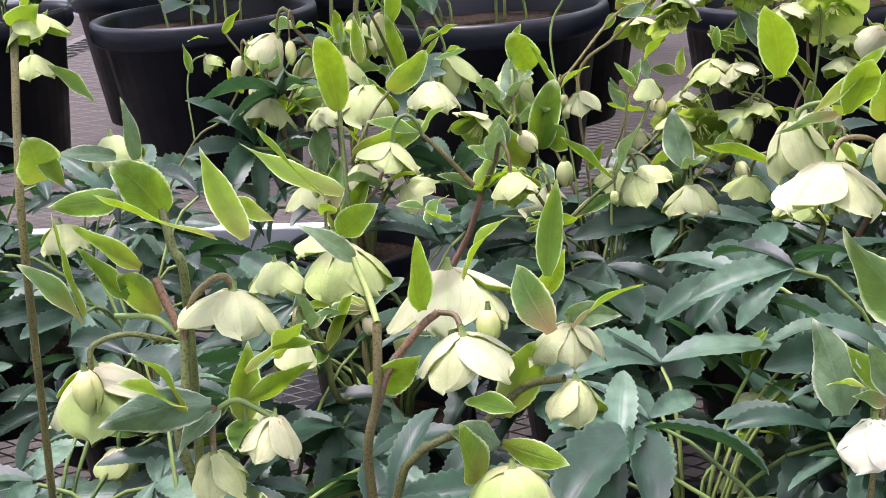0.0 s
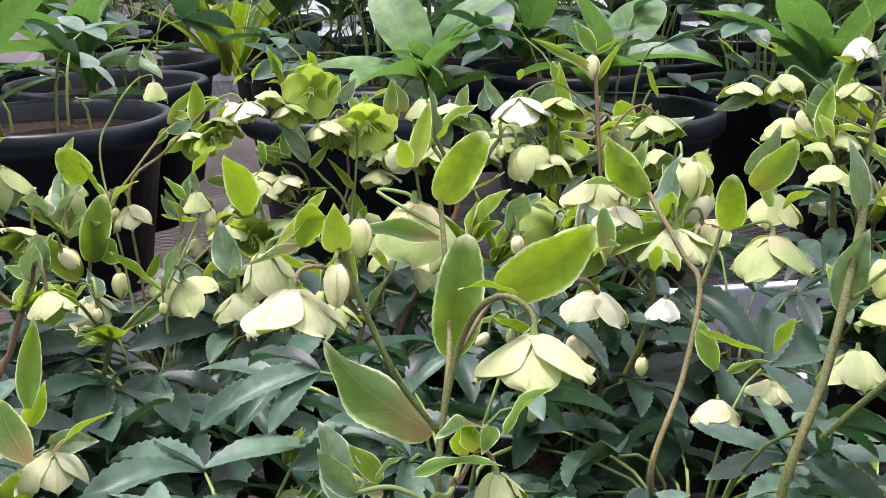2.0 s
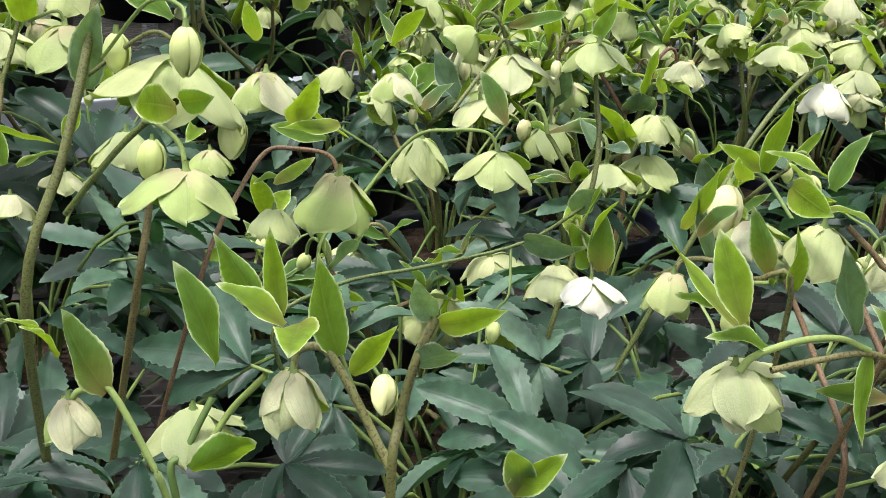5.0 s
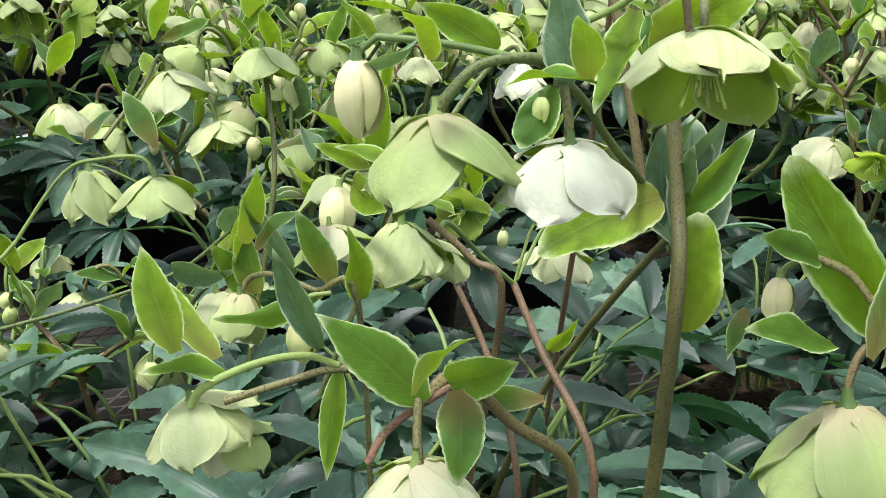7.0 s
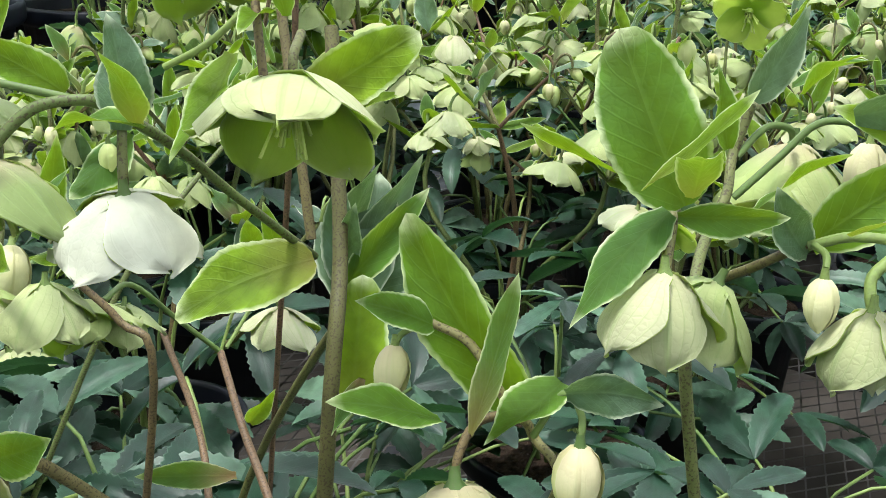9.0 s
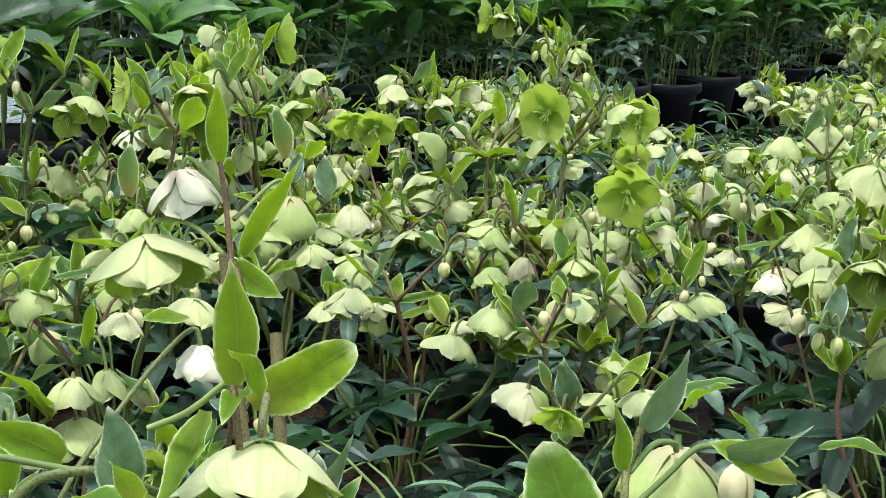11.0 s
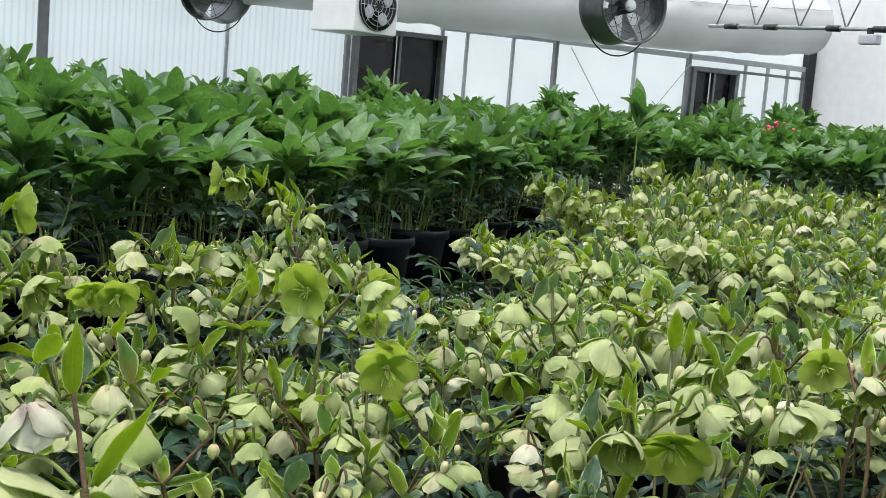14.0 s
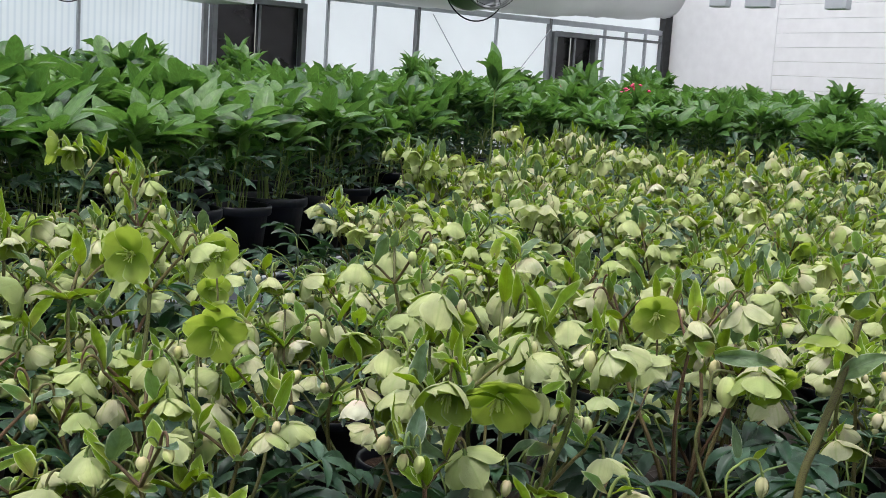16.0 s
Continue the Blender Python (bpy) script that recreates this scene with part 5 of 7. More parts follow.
bloom(spot, (0.045, -0.067, 0.456), "tight", 0.51, 8, -179)
stem(spot, 2.2, (0.041, -0.067, 0.457), (0.026, -0.061, 0.451), (0.010, -0.062, 0.437), (-0.026, -0.071, 0.409), (-0.016, -0.044, 0.256), (-0.008, -0.021, 0.130))
bract(spot, (0.042, -0.041, 0.471), (0.064, -0.050, 0.480), (0.02, -0.92, 0.38), 0.011, 20)
bract(spot, (0.033, -0.030, 0.476), (0.041, -0.037, 0.497), (0.04, -0.93, 0.37), 0.010, 5)
bract(spot, (0.015, -0.039, 0.427), (0.033, -0.039, 0.463), (0.07, -0.89, 0.46), 0.019, 10)
bract(spot, (-0.033, -0.058, 0.451), (-0.011, -0.064, 0.468), (0.18, -0.89, 0.43), 0.017, 30)
bract(spot, (0.017, -0.087, 0.440), (0.005, -0.097, 0.455), (0.08, -0.87, 0.48), 0.013, 20)
bract(spot, (0.010, -0.092, 0.429), (-0.001, -0.099, 0.453), (0.09, -0.86, 0.50), 0.017, 15)
bract(spot, (0.018, -0.087, 0.441), (0.042, -0.099, 0.437), (0.08, -0.88, 0.48), 0.011, 25)
bloom(spot, (0.022, -0.098, 0.437), "open", 0.62, 5, -175)
stem(spot, 2.2, (-0.095, -0.086, 0.485), (-0.100, -0.083, 0.495), (-0.105, -0.080, 0.507))
stem(spot, 2.4, (-0.095, -0.086, 0.485), (-0.095, -0.093, 0.465), (-0.093, -0.103, 0.436), (-0.057, -0.063, 0.268), (-0.028, -0.031, 0.130))
stem(spot, 1.7, (-0.095, -0.086, 0.485), (-0.092, -0.081, 0.498), (-0.084, -0.078, 0.505), (-0.079, -0.077, 0.505), (-0.077, -0.078, 0.500))
bloom(spot, (-0.077, -0.078, 0.500), "open", 0.66, 12, -232)
stem(spot, 1.6, (-0.096, -0.086, 0.485), (-0.106, -0.084, 0.493), (-0.120, -0.086, 0.495))
bract(spot, (-0.110, -0.079, 0.511), (-0.132, -0.089, 0.528), (0.36, -0.88, 0.31), 0.010, 15)
bract(spot, (-0.115, -0.083, 0.501), (-0.130, -0.092, 0.521), (0.37, -0.87, 0.33), 0.010, 15)
bract(spot, (-0.107, -0.075, 0.491), (-0.118, -0.083, 0.513), (0.35, -0.87, 0.35), 0.013, 10)
bract(spot, (-0.080, -0.110, 0.471), (-0.113, -0.125, 0.478), (0.31, -0.85, 0.42), 0.017, 20)
bloom(spot, (-0.128, -0.093, 0.478), "bell", 0.77, 8, -124)
bloom(spot, (-0.123, -0.111, 0.485), "bud", 0.70, 6, -154)
stem(spot, 1.5, (-0.125, -0.102, 0.481), (-0.124, -0.099, 0.489), (-0.112, -0.096, 0.492), (-0.100, -0.087, 0.485))
stem(spot, 1.7, (-0.082, -0.102, 0.466), (-0.083, -0.105, 0.458), (-0.083, -0.107, 0.450))
bloom(spot, (-0.083, -0.107, 0.450), "tight", 0.53, 3, -160)
bract(spot, (-0.070, -0.100, 0.467), (-0.045, -0.106, 0.479), (0.28, -0.86, 0.42), 0.010, 20)
bloom(spot, (-0.061, -0.101, 0.461), "tight", 0.50, 15, -223)
stem(spot, 1.6, (-0.082, -0.102, 0.464), (-0.074, -0.100, 0.467), (-0.062, -0.101, 0.461))
bract(spot, (-0.081, -0.102, 0.465), (-0.092, -0.119, 0.459), (0.31, -0.85, 0.43), 0.011, 25)
bloom(spot, (-0.093, 0.037, 0.470), "bell", 0.58, 8, -164)
near_plant(*spot)
spot = start_plant(-0.32, 0.80, 7, 12)
stem(spot, 3.4, (0.051, -0.076, 0.478), (0.056, -0.082, 0.458), (0.059, -0.080, 0.431), (0.036, -0.049, 0.266), (0.018, -0.024, 0.130))
bract(spot, (0.052, -0.076, 0.475), (0.038, -0.087, 0.507), (0.34, -0.90, 0.27), 0.027, 5)
bract(spot, (0.028, -0.075, 0.486), (0.003, -0.098, 0.489), (0.38, -0.89, 0.25), 0.019, 30)
bract(spot, (0.035, -0.059, 0.501), (0.037, -0.068, 0.533), (0.36, -0.90, 0.23), 0.010, 5)
bract(spot, (0.024, -0.059, 0.503), (-0.001, -0.079, 0.513), (0.38, -0.90, 0.22), 0.012, 20)
bloom(spot, (0.010, -0.028, 0.507), "bell", 0.70, 8, -127)
bloom(spot, (-0.002, -0.083, 0.474), "bell", 0.54, 6, -154)
near_plant(*spot)
spot = start_plant(-0.45, 0.85, 7, 13)
stem(spot, 3.0, (0.098, -0.082, 0.571), (0.098, -0.103, 0.512), (0.095, -0.113, 0.454), (0.058, -0.069, 0.276), (0.028, -0.034, 0.130))
bloom(spot, (0.109, -0.079, 0.576), "open", 0.63, 8, -155)
bract(spot, (0.097, -0.082, 0.571), (0.124, -0.095, 0.585), (0.44, -0.89, 0.11), 0.019, 15)
bloom(spot, (0.089, -0.048, 0.550), "bell", 0.52, 6, -154)
bract(spot, (0.118, -0.127, 0.496), (0.125, -0.138, 0.520), (0.43, -0.87, 0.23), 0.027, 20)
near_plant(*spot)
spot = start_plant(-0.24, 1.12, 6, 14)
stem(spot, 3.0, (-0.022, 0.047, 0.430), (-0.020, 0.034, 0.389), (-0.017, 0.020, 0.350), (-0.010, 0.013, 0.229), (-0.005, 0.006, 0.130))
bract(spot, (-0.023, 0.047, 0.429), (-0.027, 0.037, 0.499), (0.20, -0.96, 0.21), 0.032, 0)
stem(spot, 2.0, (-0.015, 0.032, 0.384), (0.007, 0.050, 0.425), (0.023, 0.058, 0.443))
bract(spot, (0.023, 0.058, 0.443), (0.059, 0.040, 0.474), (0.16, -0.97, 0.19), 0.025, 10)
bract(spot, (-0.011, 0.035, 0.391), (0.052, 0.019, 0.418), (0.19, -0.95, 0.24), 0.028, 30)
bloom(spot, (-0.008, 0.106, 0.440), "bell", 1.27, 8, -169)
bloom(spot, (-0.048, 0.095, 0.423), "bell", 0.74, 6, -167)
bloom(spot, (0.054, 0.113, 0.438), "bell", 1.06, 8, -173)
bloom(spot, (-0.023, 0.129, 0.358), "bell", 0.89, 8, -169)
near_plant(*spot)
spot = start_plant(-0.05, 1.30, 7, 15)
stem(spot, 2.6, (-0.046, 0.042, 0.349), (-0.048, 0.046, 0.300), (-0.052, 0.051, 0.254), (-0.032, 0.031, 0.186), (-0.016, 0.015, 0.130))
bract(spot, (-0.044, 0.040, 0.342), (-0.029, 0.027, 0.411), (0.04, -0.97, 0.25), 0.035, 0)
bract(spot, (-0.057, 0.053, 0.323), (-0.097, 0.025, 0.372), (0.05, -0.96, 0.26), 0.033, 20)
bract(spot, (-0.040, 0.043, 0.349), (-0.011, 0.012, 0.361), (0.03, -0.97, 0.24), 0.035, 20)
bloom(spot, (-0.019, 0.067, 0.320), "bud", 1.50, 5, -179)
bract(spot, (-0.050, 0.147, 0.406), (-0.071, 0.115, 0.443), (0.04, -0.98, 0.18), 0.038, 10)
bloom(spot, (-0.074, 0.195, 0.401), "bell", 0.91, 8, -177)
near_plant(*spot)
spot = start_plant(1.52, 0.55, 7, 16)
bloom(spot, (-0.007, 0.011, 0.468), "wide", 1.16, 70, 115)
stem(spot, 2.2, (0.002, 0.015, 0.466), (0.010, 0.024, 0.475), (-0.002, 0.036, 0.442), (-0.020, 0.024, 0.363), (-0.012, 0.015, 0.235), (-0.006, 0.007, 0.130))
bloom(spot, (0.002, -0.028, 0.457), "bell", 0.67, 10, 73)
bloom(spot, (-0.042, 0.061, 0.434), "bud", 1.16, 4, 118)
stem(spot, 2.0, (-0.042, 0.061, 0.434), (-0.030, 0.063, 0.439), (-0.025, 0.043, 0.401), (-0.015, 0.027, 0.252), (-0.008, 0.013, 0.130))
bloom(spot, (0.016, 0.161, 0.355), "tight", 1.06, 6, 120)
stem(spot, 2.0, (0.016, 0.161, 0.355), (0.019, 0.159, 0.370), (0.008, 0.119, 0.301), (0.005, 0.073, 0.207), (0.002, 0.036, 0.130))
near_plant(*spot)
spot = start_plant(1.42, 0.18, 7, 17)
bloom(spot, (0.099, 0.031, 0.436), "wide", 1.25, 57, 101)
stem(spot, 2.2, (0.118, 0.035, 0.430), (0.126, 0.044, 0.438), (0.117, 0.050, 0.387), (0.072, 0.030, 0.246), (0.035, 0.015, 0.130))
bloom(spot, (0.116, -0.010, 0.438), "bud", 1.50, 4, 99)
bloom(spot, (0.459, -0.048, 0.427), "white", 0.71, 4, 96)
stem(spot, 2.0, (0.459, -0.048, 0.427), (0.462, -0.049, 0.444), (0.441, -0.075, 0.367), (0.220, -0.046, 0.237), (0.040, -0.023, 0.130))
bloom(spot, (0.586, -0.079, 0.459), "wide", 1.05, 77, 94)
stem(spot, 2.0, (0.607, -0.077, 0.459), (0.616, -0.072, 0.465), (0.576, -0.083, 0.370), (0.281, -0.051, 0.238), (0.040, -0.025, 0.130))
bloom(spot, (0.461, -0.002, 0.428), "bell", 1.41, 8, 97)
bloom(spot, (0.036, 0.176, 0.423), "white", 0.81, 8, 128)
stem(spot, 2.0, (0.036, 0.176, 0.423), (0.038, 0.175, 0.437), (0.041, 0.151, 0.380), (0.025, 0.090, 0.243), (0.012, 0.040, 0.130))
near_plant(*spot)
spot = start_plant(1.98, 0.80, 7, 18)
bloom(spot, (0.001, 0.005, 0.478), "wide", 1.06, 90, 116)
stem(spot, 2.2, (0.028, 0.018, 0.472), (0.034, 0.028, 0.479), (0.010, 0.007, 0.399), (0.006, 0.004, 0.251), (0.003, 0.002, 0.130))
bloom(spot, (0.010, -0.032, 0.474), "bell", 0.78, 6, 115)
near_plant(*spot)
spot = start_plant(1.80, 1.16, 7, 19)
bloom(spot, (-0.039, 0.054, 0.448), "wide", 1.05, 52, 129)
bloom(spot, (-0.026, 0.010, 0.442), "wide", 1.04, 72, 128)
stem(spot, 2.2, (-0.011, 0.023, 0.443), (-0.007, 0.041, 0.458), (-0.021, 0.039, 0.368), (-0.013, 0.024, 0.237), (-0.006, 0.012, 0.130))
bloom(spot, (0.150, 0.075, 0.465), "white", 0.61, 5, 127)
bloom(spot, (-0.197, 0.411, 0.399), "white", 1.29, 6, 140)
stem(spot, 2.2, (-0.197, 0.411, 0.397), (-0.194, 0.411, 0.419), (-0.230, 0.334, 0.283), (-0.126, 0.172, 0.199), (-0.040, 0.040, 0.130))
near_plant(*spot)
spot = start_plant(-0.03, 1.28, 6, 41)
stem(spot, 2.2, (0.068, 0.087, 0.494), (0.053, 0.088, 0.481), (0.016, 0.089, 0.446), (-0.022, 0.089, 0.407), (-0.013, 0.053, 0.294), (-0.005, 0.022, 0.130))
stem(spot, 1.5, (0.103, 0.076, 0.497), (0.094, 0.082, 0.506), (0.080, 0.086, 0.503), (0.065, 0.087, 0.492))
bract(spot, (0.051, 0.086, 0.476), (0.058, 0.097, 0.518), (-0.00, -0.99, 0.16), 0.022, 5)
bract(spot, (0.048, 0.088, 0.478), (0.025, 0.091, 0.463), (-0.00, -0.99, 0.15), 0.016, 30)
bract(spot, (0.062, 0.087, 0.490), (0.080, 0.086, 0.503), (-0.01, -0.99, 0.15), 0.010, 20)
bloom(spot, (0.105, 0.076, 0.498), "white", 0.75, 14, 217)
bloom(spot, (0.076, 0.080, 0.479), "open", 0.85, 40, 178)
bloom(spot, (0.067, 0.078, 0.464), "wide", 0.70, 50, 209)
stem(spot, 1.6, (-0.001, 0.117, 0.524), (-0.014, 0.118, 0.513), (-0.033, 0.116, 0.486), (-0.049, 0.107, 0.441), (-0.029, 0.064, 0.315), (-0.012, 0.027, 0.130))
bloom(spot, (0.012, 0.111, 0.518), "tight", 0.70, 10, -178)
stem(spot, 1.2, (0.012, 0.111, 0.518), (0.010, 0.114, 0.526), (-0.003, 0.117, 0.523))
bract(spot, (-0.012, 0.122, 0.530), (-0.002, 0.125, 0.550), (0.04, -0.99, 0.11), 0.014, 10)
stem(spot, 1.8, (0.053, 0.063, 0.400), (0.045, 0.059, 0.375), (0.029, 0.054, 0.344), (0.010, 0.049, 0.305), (0.006, 0.029, 0.233), (0.002, 0.012, 0.130))
bloom(spot, (0.060, 0.058, 0.388), "bud", 0.70, 5, 179)
bloom(spot, (0.048, 0.067, 0.407), "tight", 0.75, 10, 179)
bract(spot, (0.048, 0.067, 0.409), (0.043, 0.075, 0.428), (-0.00, -0.98, 0.21), 0.012, 5)
bract(spot, (0.036, 0.069, 0.400), (0.013, 0.081, 0.418), (0.01, -0.98, 0.22), 0.014, 20)
near_plant(*spot, False)
spot = start_plant(0.62, 1.30, 5, 42)
stem(spot, 3.0, (-0.167, 0.038, 0.542), (-0.169, 0.026, 0.501), (-0.171, 0.012, 0.453), (-0.172, -0.003, 0.399), (-0.174, -0.019, 0.345), (-0.104, -0.011, 0.257), (-0.043, -0.005, 0.130))
bloom(spot, (-0.170, 0.036, 0.534), "bud", 1.00, 4, 160)
bract(spot, (-0.168, 0.037, 0.539), (-0.188, 0.052, 0.569), (-0.33, -0.94, 0.10), 0.020, 0)
bract(spot, (-0.169, 0.028, 0.507), (-0.134, 0.029, 0.548), (-0.33, -0.94, 0.13), 0.012, 10)
bract(spot, (-0.167, 0.036, 0.536), (-0.139, 0.033, 0.557), (-0.33, -0.94, 0.11), 0.008, 15)
bract(spot, (-0.170, 0.031, 0.517), (-0.231, 0.060, 0.549), (-0.33, -0.94, 0.12), 0.013, 20)
stem(spot, 1.8, (-0.170, 0.017, 0.471), (-0.201, 0.036, 0.501), (-0.224, 0.045, 0.506), (-0.244, 0.048, 0.496))
bract(spot, (-0.242, 0.047, 0.496), (-0.268, 0.049, 0.475), (-0.27, -0.95, 0.14), 0.020, 20)
bloom(spot, (-0.248, 0.047, 0.490), "white", 1.15, 12, 164)
bract(spot, (-0.177, 0.019, 0.471), (-0.238, 0.038, 0.469), (-0.33, -0.93, 0.16), 0.024, 15, 1)
bloom(spot, (-0.208, 0.035, 0.489), "open", 0.90, 20, 162)
stem(spot, 2.0, (-0.173, 0.008, 0.435), (-0.209, 0.014, 0.418), (-0.240, 0.029, 0.436), (-0.246, 0.037, 0.457))
bract(spot, (-0.268, 0.050, 0.478), (-0.288, 0.066, 0.509), (-0.26, -0.95, 0.15), 0.014, 10)
bloom(spot, (-0.109, -0.002, 0.470), "open", 1.10, 18, 157)
stem(spot, 1.8, (-0.109, -0.002, 0.471), (-0.123, 0.006, 0.482), (-0.144, 0.009, 0.470), (-0.170, 0.007, 0.435))
bract(spot, (-0.144, 0.002, 0.447), (-0.069, -0.018, 0.460), (-0.35, -0.92, 0.18), 0.022, 15, 7)
near_plant(*spot, False)
spot = start_plant(0.95, 1.28, 5, 43)
stem(spot, 3.0, (-0.207, -0.014, 0.536), (-0.197, -0.028, 0.499), (-0.210, -0.036, 0.457), (-0.223, -0.048, 0.403), (-0.232, -0.060, 0.354), (-0.139, -0.036, 0.263), (-0.058, -0.015, 0.130))
bloom(spot, (-0.215, -0.007, 0.549), "white", 0.85, 8, 148)
bract(spot, (-0.213, -0.012, 0.535), (-0.203, -0.004, 0.571), (-0.52, -0.85, 0.10), 0.012, 5)
bract(spot, (-0.207, -0.019, 0.518), (-0.182, -0.023, 0.532), (-0.53, -0.84, 0.11), 0.022, 15, 7)
bract(spot, (-0.203, -0.018, 0.527), (-0.188, -0.013, 0.560), (-0.53, -0.84, 0.11), 0.009, 5)
stem(spot, 1.8, (-0.197, -0.028, 0.499), (-0.185, -0.024, 0.523), (-0.163, -0.027, 0.538), (-0.145, -0.032, 0.540))
bloom(spot, (-0.142, -0.033, 0.541), "open", 1.00, 35, 145)
bract(spot, (-0.157, -0.029, 0.538), (-0.134, -0.029, 0.562), (-0.56, -0.83, 0.10), 0.013, 10)
bloom(spot, (-0.224, -0.019, 0.501), "open", 0.95, 16, 148)
bract(spot, (-0.242, -0.015, 0.494), (-0.221, -0.010, 0.533), (-0.50, -0.85, 0.13), 0.016, 5)
bloom(spot, (-0.295, 0.006, 0.510), "bell", 1.00, 20, 151)
stem(spot, 1.8, (-0.295, 0.006, 0.511), (-0.285, 0.006, 0.519), (-0.260, -0.008, 0.500), (-0.213, -0.034, 0.463))
bloom(spot, (-0.338, 0.017, 0.502), "open", 0.90, 20, 153)
stem(spot, 1.6, (-0.338, 0.018, 0.503), (-0.325, 0.015, 0.509), (-0.291, -0.001, 0.489), (-0.214, -0.037, 0.451))
bract(spot, (-0.327, 0.010, 0.489), (-0.371, 0.017, 0.466), (-0.45, -0.88, 0.14), 0.016, 20)
near_plant(*spot, False)
spot = start_plant(-0.62, 1.36, 6, 44)
stem(spot, 2.0, (0.151, 0.182, 0.449), (0.173, 0.171, 0.409), (0.144, 0.148, 0.354), (0.110, 0.135, 0.331), (0.066, 0.081, 0.249), (0.027, 0.034, 0.130))
bract(spot, (0.170, 0.168, 0.403), (0.178, 0.184, 0.444), (0.28, -0.95, 0.17), 0.014, 5)
bract(spot, (0.148, 0.182, 0.450), (0.169, 0.193, 0.474), (0.29, -0.95, 0.14), 0.014, 20)
bract(spot, (0.108, 0.162, 0.408), (0.098, 0.172, 0.441), (0.32, -0.93, 0.16), 0.012, 10)
bloom(spot, (0.127, 0.171, 0.426), "tight", 0.70, 30, -102)
stem(spot, 1.6, (0.125, 0.171, 0.427), (0.110, 0.167, 0.420), (0.103, 0.155, 0.389), (0.110, 0.135, 0.331))
bloom(spot, (0.189, 0.162, 0.379), "open", 0.70, 25, -164)
bloom(spot, (0.168, 0.154, 0.362), "bell", 0.60, 10, -163)
bract(spot, (0.178, 0.156, 0.364), (0.216, 0.169, 0.387), (0.27, -0.94, 0.20), 0.012, 20)
bract(spot, (0.148, 0.148, 0.354), (0.138, 0.154, 0.374), (0.29, -0.93, 0.20), 0.010, 10)
near_plant(*spot, False)
spot = start_plant(0.70, 0.50, 5, 45)
bract(spot, (-0.016, -0.229, 0.436), (0.004, -0.220, 0.492), (-0.67, -0.66, 0.35), 0.046, 5, 9)
bract(spot, (-0.017, -0.224, 0.443), (-0.014, -0.205, 0.487), (-0.66, -0.67, 0.34), 0.020, 10, 7)
stem(spot, 2.6, (-0.023, -0.237, 0.407), (-0.019, -0.232, 0.425), (-0.015, -0.226, 0.443), (-0.009, -0.136, 0.316), (-0.004, -0.057, 0.130))
near_plant(*spot, False)
spot = start_plant(0.20, 1.32, 6, 46)
stem(spot, 2.2, (-0.090, 0.125, 0.416), (-0.066, 0.125, 0.409), (-0.054, 0.118, 0.382), (-0.066, 0.100, 0.337), (-0.096, 0.076, 0.276), (-0.057, 0.045, 0.216), (-0.024, 0.019, 0.130))
stem(spot, 1.5, (-0.107, 0.119, 0.407), (-0.102, 0.123, 0.415), (-0.084, 0.126, 0.416))
bloom(spot, (-0.107, 0.119, 0.406), "open", 1.00, 18, 173)
bloom(spot, (-0.090, 0.116, 0.392), "bell", 0.80, 10, 172)
bract(spot, (-0.057, 0.129, 0.417), (-0.067, 0.143, 0.460), (-0.14, -0.97, 0.17), 0.022, 10)
bract(spot, (-0.084, 0.124, 0.413), (-0.112, 0.128, 0.433), (-0.12, -0.98, 0.18), 0.012, 20)
stem(spot, 2.0, (-0.126, 0.096, 0.346), (-0.143, 0.099, 0.361), (-0.167, 0.087, 0.336), (-0.203, 0.066, 0.290), (-0.122, 0.040, 0.224), (-0.051, 0.017, 0.130))
bloom(spot, (-0.125, 0.096, 0.345), "wide", 0.90, 55, 174)
bloom(spot, (-0.148, 0.095, 0.352), "open", 0.90, 25, 175)
bloom(spot, (-0.107, 0.094, 0.333), "wide", 0.85, 60, 173)
bloom(spot, (-0.065, 0.110, 0.364), "open", 0.85, 12, 171)
stem(spot, 1.5, (-0.065, 0.110, 0.366), (-0.061, 0.113, 0.371), (-0.054, 0.116, 0.376))
bract(spot, (-0.197, 0.098, 0.378), (-0.187, 0.111, 0.413), (-0.04, -0.98, 0.21), 0.012, 5)
bloom(spot, (-0.167, 0.100, 0.372), "bud", 0.70, 8, 176)
bract(spot, (-0.204, 0.092, 0.365), (-0.223, 0.098, 0.389), (-0.04, -0.97, 0.22), 0.012, 10)
stem(spot, 1.8, (-0.199, 0.101, 0.387), (-0.205, 0.082, 0.336), (-0.216, 0.073, 0.314))
bloom(spot, (-0.015, 0.148, 0.456), "open", 1.10, 20, 169)
bloom(spot, (0.010, 0.147, 0.443), "wide", 0.90, 50, 168)
bloom(spot, (0.032, 0.147, 0.434), "tight", 0.90, 10, 167)
stem(spot, 2.0, (0.031, 0.147, 0.436), (0.019, 0.149, 0.445), (-0.004, 0.141, 0.430), (-0.008, 0.124, 0.384), (-0.027, 0.102, 0.328), (-0.016, 0.061, 0.247), (-0.007, 0.026, 0.130))
bract(spot, (-0.005, 0.138, 0.424), (-0.032, 0.142, 0.443), (-0.18, -0.97, 0.17), 0.018, 15)
bract(spot, (-0.001, 0.123, 0.378), (-0.033, 0.131, 0.412), (-0.18, -0.96, 0.20), 0.012, 10)
near_plant(*spot)
spot = start_plant(0.12, 0.78, 4, 47)
bloom(spot, (-0.018, -0.036, 0.337), "white", 0.85, 8, 165)
bract(spot, (-0.013, -0.030, 0.351), (-0.028, -0.023, 0.376), (-0.23, -0.87, 0.43), 0.016, 5)
